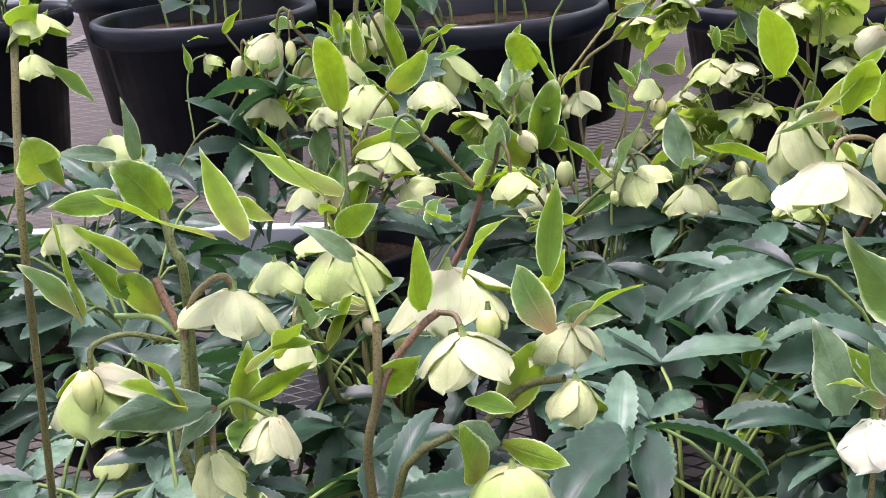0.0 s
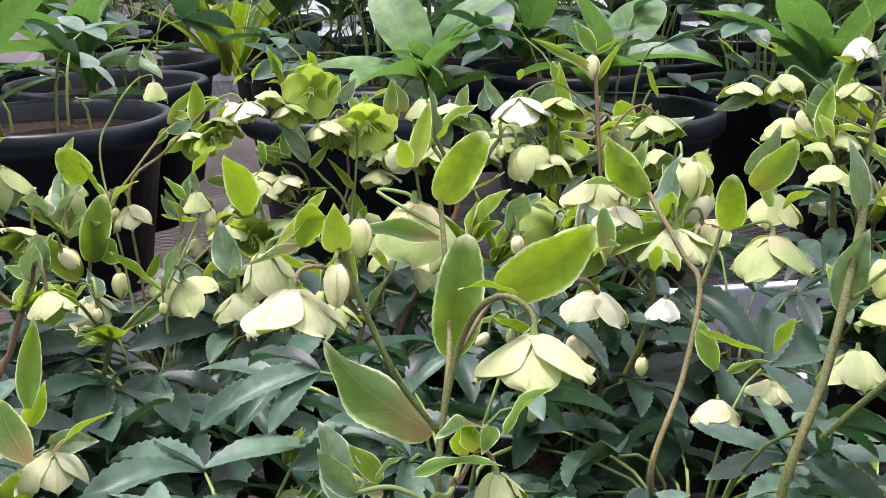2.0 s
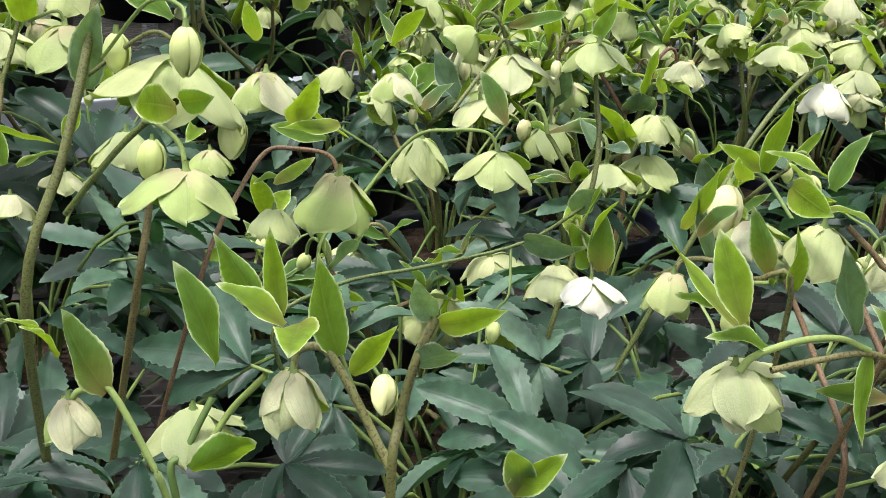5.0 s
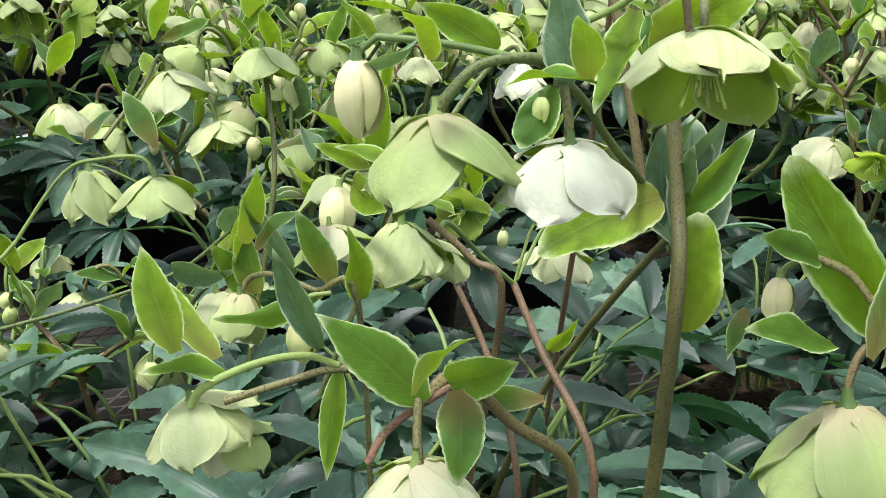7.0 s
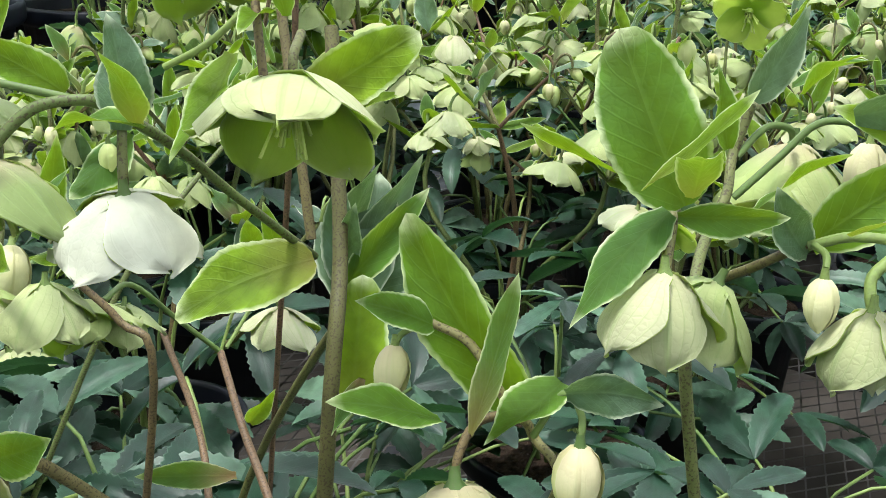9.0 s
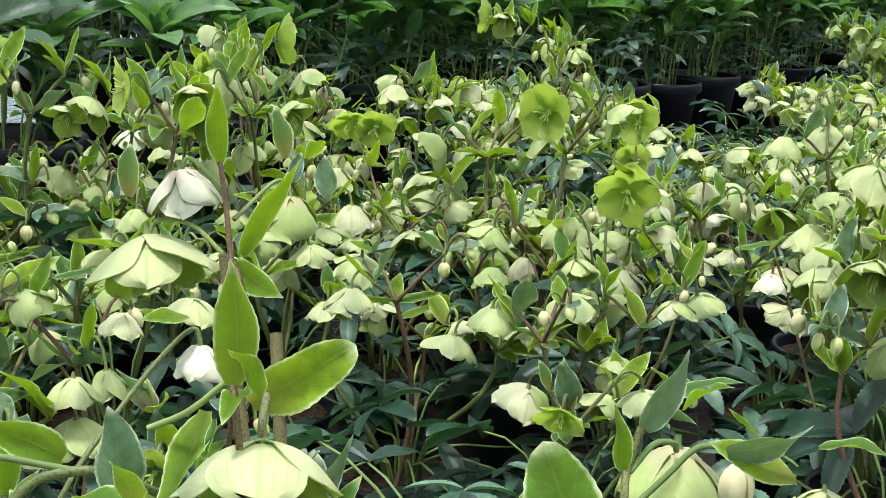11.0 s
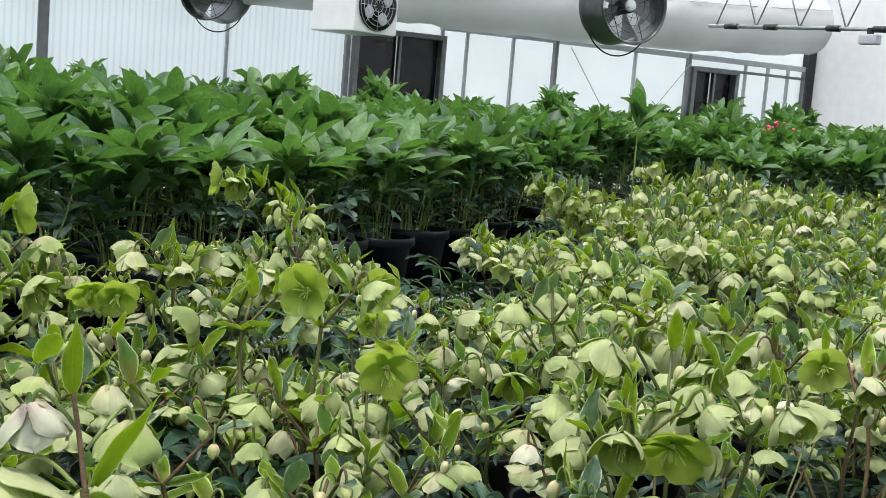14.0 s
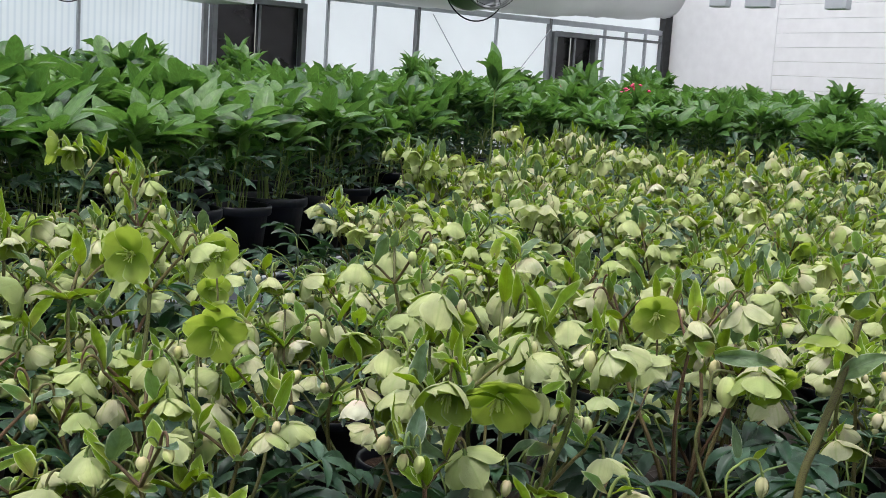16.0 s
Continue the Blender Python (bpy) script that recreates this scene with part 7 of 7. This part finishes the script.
rng = random.Random(23)
rear = []
for j in range(34):
    for i in range(44):
        y = -2.6 + 0.35 * (j - 13) + 4.46 + rng.uniform(-0.03, 0.03)
        x = -2.2 + 0.36 * i + rng.uniform(-0.04, 0.04) + 0.18 * (j % 2)
        turn, lift, n = rng.uniform(0, 360), rng.uniform(0.9, 1.1) * (1.2 if rng.random() < 0.07 else 1.0), rng.randrange(5)
        if y < 1.8 and x < 7.4 or y < -2.6 or x < 1.8 and y < 3.05:
            continue
        if (Vector((x, y, 0)) - EYE).dot(OUT) > WALL_D - 0.5 or (Vector((x, y, 0)) - EYE).dot(ALONG) > along(7.0) - 0.6:
            continue
        if x < 0.45 * (y - 1.8) - 1.3:
            continue
        m = Matrix.Translation((x, y, bench_z(x) + 0.002)) @ Matrix.Rotation(radians(turn), 4, "Z") @ Matrix.Diagonal((1, 1, lift, 1))
        if y < 3.6 and x < 7.3 or y < 4.6 and x < 3:
            if y < 2.5 and x < 1.9 or y < 2.05 and x < 4.6:
                n = rng.choice(SPARSE)
                if x < 2.2:
                    split_tall(n, m)
                    continue
            elif x < 2.4 and rng.random() < 0.5:
                continue
            tall_plant(n, y < 3.0 and x < 4.6, m)
        else:
            rear.append((n, m))
for k, (x, y, n) in enumerate(((-1.12, 2.2, 7), (-0.67, 2.1, 7), (-0.19, 2.0, 7), (0.29, 2.0, 7), (0.68, 1.9, 7), (1.17, 1.88, 7), (1.56, 1.92, 6), (-0.92, 2.55, 5), (-0.50, 2.5, 7), (-0.12, 2.42, 7),
                               (0.42, 2.42, 5), (0.80, 2.45, 7), (1.18, 2.34, 6), (1.55, 2.32, 5), (-0.45, 2.86, 6), (-0.08, 2.80, 7), (0.32, 2.85, 6), (0.72, 2.86, 5), (1.12, 2.80, 6), (1.52, 2.74, 6))):
    split_tall(n, Matrix.Translation((x, y, bench_z(x) + 0.002)) @ Matrix.Rotation(1.9 * k, 4, "Z") @ Matrix.Diagonal((1.14, 1.14, 1.0, 1)))
mass = Shape()
blocks, at = [], 0
for n, m in rear:
    q, a = tall_plans[n, False], np.array(m)
    blocks.append((q.p @ a[:3, :3].T + a[:3, 3], q.f + at, q.uv, q.m))
    at += len(q.p)
mass.p, mass.f, mass.uv, mass.m = (np.concatenate(c) for c in zip(*blocks))
tagged(new("leafy_plants_rear", mass.mesh("leafy_plants_rear")), "dense rows of green leafy plants at the rear", "plants", kind="stuff")
for k in range(9):
    b = radians(rng.uniform(7.4, 11.2))
    o = EYE + Vector((math.cos(b), math.sin(b), 0)) * (9.5 + rng.uniform(-0.6, 0.6))
    bm = bmesh.new()
    for q in range(7):
        bmesh.ops.create_icosphere(bm, subdivisions=1, radius=0.02, matrix=Matrix.Translation((rng.uniform(-0.05, 0.05), rng.uniform(-0.05, 0.05), rng.uniform(-0.02, 0.02))) @ Matrix.Diagonal((1, 1, 0.5, 1)))
    me = bpy.data.meshes.new("pink_bloom")
    bm.to_mesh(me)
    bm.free()
    me.materials.append(PINK)
    ob = new("pink_bloom", me)
    ob.location = (o.x, o.y, 1.80 + rng.uniform(-0.03, 0.05))
    tagged(ob, "small pink flower head above the rear foliage", "flower", "pink flower heads")


def strap_plant(at, count, length, width, mat, seed, lift):
    """A tuft of long arching leaves."""
    r = random.Random(seed)
    plant = tagged(new("strap_leaf_plant"), "arching tuft of narrow yellow-green leaves", "plant")
    plant.location = at
    for k in range(count):
        a, e = r.uniform(0, 6.28), r.uniform(*lift)
        b = blade(mat, length * r.uniform(0.7, 1.1), width, 2, 8, 0.4, 0.7, 0.3, 0.0, r.uniform(-1.3, -0.3))
        part_of("leaf", b, plant, toward((0.02 * math.cos(a), 0.02 * math.sin(a), 0), (math.cos(a) * math.cos(e), math.sin(a) * math.cos(e), math.sin(e))))
    return plant


strap_plant((0.14, 3.06, bench_z(0.1) + 0.2), 26, 0.40, 0.042, BRACT, 7, (0.7, 1.5))
strap_plant((0.95, 3.0, bench_z(0.9) + 0.25), 30, 0.45, 0.006, BRACT, 8, (0.7, 1.5))
strap_plant((1.9, 2.75, bench_z(1.9) + 0.25), 16, 0.40, 0.03, BRACT, 9, (0.9, 1.5))
for x, y, z in ((0.63, 2.63, 1.46), (0.65, 2.56, 1.45), (2.5, 2.75, 1.55), (1.75, 2.6, 1.56)):
    q = Shape()
    for k in range(7):
        q.add(blade(PETAL, 0.05, 0.022, 2, 5, 0.5, 0.7, 0.2, 0.3, -0.8), pose(0, 0, 0, 0, 0, 51 * k))
    ob = new("yellow_bloom", q.mesh("yellow_bloom"))
    ob.data.materials.clear()
    ob.data.materials.append(YELLOW)
    ob.location = (x, y, z)
    tagged(ob, "small yellow flower among the dark leaves", "flower", "yellow flowers")


# ---- greenhouse shell ----
def wall_pose(u=0.0, out=0.0, z=0.0):
    """A pose on the long wall: x along it, y away from the benches, z up."""
    o = EYE + OUT * (WALL_D + out) + ALONG * u
    return Matrix.Translation((o.x, o.y, z)) @ Matrix.Rotation(WALL_A, 4, "Z")


def panel(name, mat, u0, u1, z0, z1, parent, matrix, thick=0.012):
    ob = block(name, mat, (u0, u1, 0, thick, z0, z1), parent=parent, matrix=matrix, bevel=0)
    me = ob.data
    layer = me.uv_layers.new(name="UVMap")
    for loop in me.loops:
        layer.data[loop.index].uv = (me.vertices[loop.vertex_index].co.x, me.vertices[loop.vertex_index].co.z)
    return ob


U0, U1 = -8.0, along(6.7)
WIN = ((along(27.9), along(24.0), 1.2, 2.45), (along(11.95), along(10.15), 1.2, 2.43))
wall = tagged(new("wall_north"), "long greenhouse side wall of white film and ribbed translucent panels", "wall", kind="structure")
wall.matrix_basis = wall_pose()
SPANS = [(U0, along(34.0), 0.0, 4.2), (along(34.0), WIN[0][0], 0.0, 4.2), (WIN[0][0], WIN[0][1], 0.0, WIN[0][2]), (WIN[0][0], WIN[0][1], WIN[0][3], 4.2), (WIN[0][1], WIN[1][0], 0.0, 4.2),
         (WIN[1][0], WIN[1][1], 0.0, WIN[1][2]), (WIN[1][0], WIN[1][1], WIN[1][3], 4.2), (WIN[1][1], U1, 0.0, 4.2)]
for n, (u0, u1, z0, z1) in enumerate(SPANS):
    panel("wall_panel", RIBBED if n < 2 else FILM, u0, u1, z0, z1, wall, None)
for b, w in ((46.8, 0.03), (42.2, 0.045), (28.4, 0.022), (18.5, 0.02), (12.25, 0.018), (6.9, 0.05)):
    block("post", FRAME, (along(b) - w, along(b) + w, -0.07, -0.004, 0, 2.62), parent=wall)
for b in (34.0, 23.9, 22.7, 20.5, 14.7, 9.6, 8.6, 7.7):
    block("mullion", STEEL, (along(b) - 0.015, along(b) + 0.015, -0.04, -0.004, 0, 2.56), parent=wall)
block("top_rail", RAIL, (along(24.0), U1, -0.06, -0.004, 2.56, 2.62), parent=wall)
block("vent_rail", FRAME, (along(11.9), U1, -0.055, -0.004, 2.46, 2.49), parent=wall)
for b0, b1, z0, z1 in ((17.9, 15.6, 2.53, 1.7), (12.3, 14.4, 2.5, 1.75)):
    a, b = Vector((along(b0), -0.09, z0)), Vector((along(b1), -0.09, z1))
    bm = bmesh.new()
    bmesh.ops.create_cone(bm, cap_ends=True, segments=8, radius1=0.005, radius2=0.005, depth=(b - a).length, matrix=Matrix.Translation((a + b) / 2) @ (b - a).to_track_quat("Z", "Y").to_matrix().to_4x4())
    me = bpy.data.meshes.new("brace")
    bm.to_mesh(me)
    bm.free()
    me.materials.append(STEEL)
    part_of("brace", me, wall)
for n, (u0, u1, z0, z1) in enumerate(WIN):
    w = tagged(new("window_%d" % (n + 1)), "dark open vent window in a weathered steel frame", "window", kind="structure")
    w.matrix_basis = wall_pose()
    mid = (u0 + u1) / 2
    block("window_frame", FRAME, (u0 - 0.05, u0, -0.09, 0.05, z0, z1), (u1, u1 + 0.05, -0.09, 0.05, z0, z1), (u0 - 0.05, u1 + 0.05, -0.09, 0.05, z1, z1 + 0.05), (u0 - 0.05, u1 + 0.05, -0.09, 0.05, z0 - 0.05, z0), parent=w)
    block("mullion", FRAME, (mid - 0.015, mid + 0.015, -0.06, 0.0, z0, z1), parent=w)
    for a, b in ((u0, mid - 0.015), (mid + 0.015, u1)):
        block("pane", BLACK, (a, b, 0.02, 0.03, z0, z1), parent=w, bevel=0)

end = tagged(new("wall_east"), "white end wall with painted horizontal boards", "wall", kind="structure")
end.matrix_basis = wall_pose(U1) @ Matrix.Rotation(radians(-90), 4, "Z")
panel("wall_panel", WHITE, 0.0, 1.75, 0, 5.0, end, None)
block("lower_wall", WHITE, (1.76, 18.0, 0.0, 0.02, 0, 1.198), parent=end)
for k in range(24):
    block("board", WHITE, (1.76, 18.0, -0.004, 0.02, 1.2 + 0.155 * k, 1.352 + 0.155 * k), parent=end, bevel=0.003)
block("corner_post", DARK, (-0.02, 0.10, -0.12, -0.004, 0, 3.4), parent=end)
for name, (x0, x1, y0, y1) in (("wall_west", (-13.5, -13.4, -15, 23)), ("wall_south", (-13.4, 33, -15.1, -15))):
    tagged(block(name, FILM, (x0, x1, y0, y1, 0, 5), bevel=0), "white film greenhouse wall", "wall", kind="structure")
roof = tagged(block("ceiling", ROOF, (-14, 34, -16, 24, 5.2, 5.22), bevel=0), "white translucent film roof of the greenhouse", "ceiling", kind="structure")
roof.visible_shadow = False


wall_sky = new("wall_skylight", bpy.data.lights.new("wall_skylight", "AREA"))
wall_sky.data.shape, wall_sky.data.size, wall_sky.data.size_y, wall_sky.data.energy, wall_sky.data.color = "RECTANGLE", 24.0, 4.5, 230.0, (0.93, 0.97, 1.0)
wall_sky.matrix_world = wall_pose(4.0, 1.6, 3.0) @ Matrix.Rotation(radians(-90), 4, "X")


# ---- air duct, fans, heater and truss under the roof ----
def made(name, bm, mat, parent=None, smooth=True):
    me = bpy.data.meshes.new(name)
    bm.to_mesh(me)
    bm.free()
    me.materials.append(mat)
    if smooth:
        me.polygons.foreach_set("use_smooth", np.ones(len(me.polygons), bool))
    ob = new(name, me)
    if parent:
        ob.parent = parent
    return ob


def rod(bm, a, b, r, segments=8):
    a, b = Vector(a), Vector(b)
    bmesh.ops.create_cone(bm, cap_ends=True, segments=segments, radius1=r, radius2=r, depth=(b - a).length, matrix=Matrix.Translation((a + b) / 2) @ (b - a).to_track_quat("Z", "Y").to_matrix().to_4x4())


def ring(bm, radius, r, y, segments=32):
    """A wire hoop round the y axis."""
    got = []
    for i in range(segments):
        a = 6.2832 * i / segments
        row = []
        for k in range(5):
            q = 6.2832 * k / 5
            d = radius + r * math.cos(q)
            row.append(bm.verts.new((d * math.cos(a), y + r * math.sin(q), d * math.sin(a))))
        got.append(row)
    for i in range(segments):
        for k in range(5):
            bm.faces.new((got[i][k], got[i][(k + 1) % 5], got[(i + 1) % segments][(k + 1) % 5], got[(i + 1) % segments][k]))


duct = tagged(new("air_duct"), "long white inflated film air duct under the eave", "duct")
duct.matrix_basis = wall_pose(0, -0.45, 2.88)
bm = bmesh.new()
rows = []


def sag(u):
    """The duct climbs a little towards the end wall."""
    return 0.009 * max(0.0, u - 5.5) ** 2


for i in range(120):
    u = U0 + (along(8.0) - U0) * i / 119
    rows.append([bm.verts.new((u, r * math.cos(6.2832 * k / 24), r * math.sin(6.2832 * k / 24) + sag(u))) for k in range(24) for r in (0.325 + 0.012 * math.sin(u * 5.1 + 0.6 * k) + 0.009 * math.sin(u * 11 + k) + 0.006 * math.sin(u * 23 + 1.7 * k),)])
for i in range(119):
    for k in range(24):
        bm.faces.new((rows[i][k], rows[i][(k + 1) % 24], rows[i + 1][(k + 1) % 24], rows[i + 1][k]))
made("film_tube", bm, DUCT, duct)
for a in (-0.5, 2.6):
    bm = bmesh.new()
    for i in range(60):
        u, w = (U0 + (along(8.0) - U0) * k / 60 for k in (i, i + 1))
        rod(bm, (u, 0.334 * math.cos(a), 0.334 * math.sin(a) + sag(u)), (w, 0.334 * math.cos(a), 0.334 * math.sin(a) + sag(w)), 0.006, 5)
    made("seam", bm, DUCT, duct)
bm = bmesh.new()
bmesh.ops.create_uvsphere(bm, u_segments=24, v_segments=12, radius=1.0, matrix=Matrix.Translation((along(8.0), 0, sag(along(8.0)))) @ Matrix.Diagonal((0.08, 0.322, 0.322, 1)))
made("end_cap", bm, DUCT, duct)
for k in range(9):
    u = U0 + 2.0 + (along(8.0) - U0 - 2.4) * k / 8
    bm = bmesh.new()
    rod(bm, (u, 0, 0.3), (u, 0, 2.3), 0.003, 5)
    made("hanger_wire", bm, STEEL, duct)


def fan(at, turn, size=1.0):
    """A drum fan on a bracket: its axis along y, the motor inside."""
    f = tagged(new("circulation_fan"), "round dark metal drum fan hanging from the roof", "fan", "circulation fans")
    f.matrix_basis = Matrix.Translation(at) @ Matrix.Rotation(radians(turn), 4, "Z") @ Matrix.Scale(size, 4)
    bm = bmesh.new()
    prof = ((0.30, -0.17), (0.312, -0.172), (0.305, -0.14), (0.30, 0.0), (0.305, 0.14), (0.312, 0.172), (0.30, 0.17), (0.292, 0.14), (0.288, 0.0), (0.292, -0.14))
    hoop = [[bm.verts.new((r * math.cos(6.2832 * i / 40), y, r * math.sin(6.2832 * i / 40))) for r, y in prof] for i in range(40)]
    for i in range(40):
        for k in range(len(prof)):
            q = (k + 1) % len(prof)
            bm.faces.new((hoop[i][k], hoop[(i + 1) % 40][k], hoop[(i + 1) % 40][q], hoop[i][q]))
    made("drum", bm, FANGREY, f)
    for y in (-0.16, 0.16):
        bm = bmesh.new()
        for r in (0.10, 0.16, 0.22, 0.28):
            ring(bm, r, 0.002, y)
        for k in range(4):
            a = 1.5708 * k + 0.4
            rod(bm, (0.05 * math.cos(a), y, 0.05 * math.sin(a)), (0.29 * math.cos(a), y, 0.29 * math.sin(a)), 0.003)
        made("guard", bm, DARK, f)
    for k in range(5):
        bm = bmesh.new()
        a = 6.2832 * k / 5
        rows = []
        for i in range(6):
            r = 0.05 + 0.22 * i / 5
            w, tw = 0.05 + 0.07 * i / 5, 0.75 - 0.09 * i
            rows.append([bm.verts.new((r * math.cos(a) - s * w * math.cos(tw) * math.sin(a), s * w * math.sin(tw) + d, r * math.sin(a) + s * w * math.cos(tw) * math.cos(a))) for s in (-1, -0.3, 0.4, 1) for d in (0.0,)])
        for i in range(5):
            for q in range(3):
                bm.faces.new((rows[i][q], rows[i][q + 1], rows[i + 1][q + 1], rows[i + 1][q]))
        made("blade", bm, STEEL, f)
    bm = bmesh.new()
    bmesh.ops.create_cone(bm, cap_ends=True, segments=20, radius1=0.075, radius2=0.06, depth=0.2, matrix=Matrix.Rotation(1.5708, 4, "X"))
    made("motor", bm, DARK, f)
    bm = bmesh.new()
    bmesh.ops.create_cone(bm, cap_ends=True, segments=16, radius1=0.05, radius2=0.045, depth=0.02, matrix=Matrix.Translation((0, -0.115, 0)) @ Matrix.Rotation(1.5708, 4, "X"))
    made("badge", bm, WHITE, f)
    bm = bmesh.new()
    rod(bm, (0.06, 0, 0.30), (0.06, 0, 2.9), 0.014)
    rod(bm, (-0.12, 0, 0.29), (0.06, 0, 0.42), 0.010)
    rod(bm, (0.2, 0, 0.22), (0.06, 0, 0.42), 0.010)
    made("bracket", bm, DARK, f)
    turns = [6.2832 * (0.60 + 0.30 * k / 14) for k in range(15)]
    part_of("cable", tube(POT, [(0.33 * math.cos(p), 0.05, 0.37 * math.sin(p) - 0.03) for p in turns], 0.006, 0.006, 6), f)
    return f


def aim(bearing, elevation, far):
    b, e = radians(bearing), radians(elevation)
    return EYE + Vector((math.cos(b), math.sin(b), math.tan(e))) * far


fan(aim(34.6, 4.75, 11.0), 34.6 - 90 - 32, 0.92)
fan(aim(15.5, 5.6, 8.9), 15.5 - 90 + 34, 0.9)
heater = tagged(new("unit_heater"), "white boxed unit heater with a round fan grille", "heater")
heater.matrix_basis = Matrix.Translation(aim(28.1, 4.6, 10.6)) @ Matrix.Rotation(radians(28.1 - 90 + 42), 4, "Z")
block("casing", WHITE, (-0.25, 0.25, -0.28, 0.28, -0.235, 0.235), parent=heater, bevel=0.012)
bm = bmesh.new()
for r in (0.05, 0.09, 0.13, 0.17, 0.21):
    ring(bm, r, 0.003, -0.303)
for k in range(8):
    a = 0.785 * k
    rod(bm, (0.03 * math.cos(a), -0.303, 0.03 * math.sin(a)), (0.21 * math.cos(a), -0.303, 0.21 * math.sin(a)), 0.003)
made("grille", bm, STEEL, heater)
bm = bmesh.new()
bmesh.ops.create_cone(bm, cap_ends=True, segments=28, radius1=0.215, radius2=0.215, depth=0.016, matrix=Matrix.Translation((0, -0.290, 0)) @ Matrix.Rotation(1.5708, 4, "X"))
made("fan_opening", bm, BLACK, heater)
for k in range(4):
    bm = bmesh.new()
    a = 1.5708 * k + 0.5
    bmesh.ops.create_uvsphere(bm, u_segments=10, v_segments=6, radius=1.0, matrix=Matrix.Translation((0.12 * math.cos(a), -0.300, 0.12 * math.sin(a))) @ Matrix.Diagonal((0.055, 0.003, 0.055, 1)))
    made("blade", bm, RAIL, heater)
block("control_panel", RAIL, (0.252, 0.263, -0.12, 0.12, -0.1, 0.18), parent=heater)
bm = bmesh.new()
for x in (-0.2, 0.2):
    rod(bm, (x, 0, 0.24), (x, 0, 2.4), 0.008)
made("hanger", bm, STEEL, heater)

truss = tagged(new("roof_truss"), "galvanised lattice truss with thin webs and dark clamps", "truss")
a0, a1 = aim(11.4, 4.95, 11.0), aim(-6, 5.5, 9.0)
high = Vector((0, 0, 0.5))


def chord_at(bearing):
    """The place on the truss's lower chord that lies at a bearing from the walk."""
    way, d = a1 - a0, Vector((-math.sin(radians(bearing)), math.cos(radians(bearing)), 0))
    return a0 + way * ((EYE - a0).dot(d) / way.dot(d))


for name, off, r in (("bottom_chord", Vector((0, 0, 0)), 0.017), ("top_chord", high, 0.02)):
    bm = bmesh.new()
    rod(bm, a0 + off, a1 + off, r)
    made(name, bm, STEEL, truss)
for k in range(8):
    p, q, w = a0.lerp(a1, k / 8 + 0.02), a0.lerp(a1, (k + 0.5) / 8 + 0.02), a0.lerp(a1, (k + 1) / 8 + 0.02)
    for a, b in ((p, q + high), (q + high, w)):
        bm = bmesh.new()
        rod(bm, a if b is not w else a, b, 0.007)
        made("web", bm, STEEL, truss)
for b in (10.4, 8.65, 5.9, 3.9, 0.6):
    bm = bmesh.new()
    rod(bm, chord_at(b + 0.28), chord_at(b - 0.28), 0.026, 12)
    made("clamp", bm, DARK, truss)
for b, w in ((4.3, 0.08), (2.5, 0.12), (-0.9, 0.09)):
    o = chord_at(b)
    bulb = tagged(new("junction_box"), "pale metal box hanging under the roof truss", "box", "boxes under the truss")
    bulb.matrix_basis = Matrix.Translation(o - Vector((0, 0, 0.02))) @ Matrix.Rotation(math.atan2((a1 - a0).y, (a1 - a0).x), 4, "Z")
    block("housing", RAIL, (-w, w, -0.04, 0.04, -0.10, -0.02), parent=bulb, bevel=0.012)
    block("clip", DARK, (-0.02, 0.02, -0.02, 0.02, -0.02, 0.03), parent=bulb, bevel=0.004)

shoot = tagged(new("leafy_plant"), "tall leafy shoot that stands above the other plants", "plant", "leafy plants in black pots")
o = aim(14.3, 0, 5.6)
shoot.location = (o.x, o.y, bench_z(o.x) + 0.24)
rise = 1.785 - shoot.location.z
part_of("stem", tube(STALK, [(0, 0, 0), (0.01, 0, rise * 0.5), (0, 0, rise)], 0.005, 0.003, 7), shoot)
for k in range(8):
    a, e = 0.8 * k + 0.2, 1.25 - 0.09 * k
    part_of("leaf", data(("single", k % 3, "fine")), shoot, toward((0, 0, rise - 0.008 * k), (math.cos(a) * math.cos(e), math.sin(a) * math.cos(e), math.sin(e))) @ Matrix.Scale(1.5, 4))

purlin = tagged(new("purlin_rod"), "long thin galvanised rod with small clamp boxes", "rod")
q0, q1 = aim(21.0, 7.15, 10.5), aim(-4.0, 7.0, 8.6)
bm = bmesh.new()
rod(bm, q0, q1, 0.012)
made("tube", bm, STEEL, purlin)
for k in (0.12, 0.20, 0.46):
    o = q0.lerp(q1, k)
    block("clamp_box", STEEL, (o.x - 0.05, o.x + 0.05, o.y - 0.04, o.y + 0.04, o.z - 0.11, o.z - 0.014), parent=purlin, bevel=0.006)

label_tag = tagged(block("plant_label", BLUE, (-0.016, 0.016, -0.0008, 0.0008, 0.0, 0.012), bevel=0.0004), "small blue plastic plant label among the dark leaves", "label")
label_tag.matrix_basis = pose(0.885, 0.594, 1.085, -35, 8, -40)
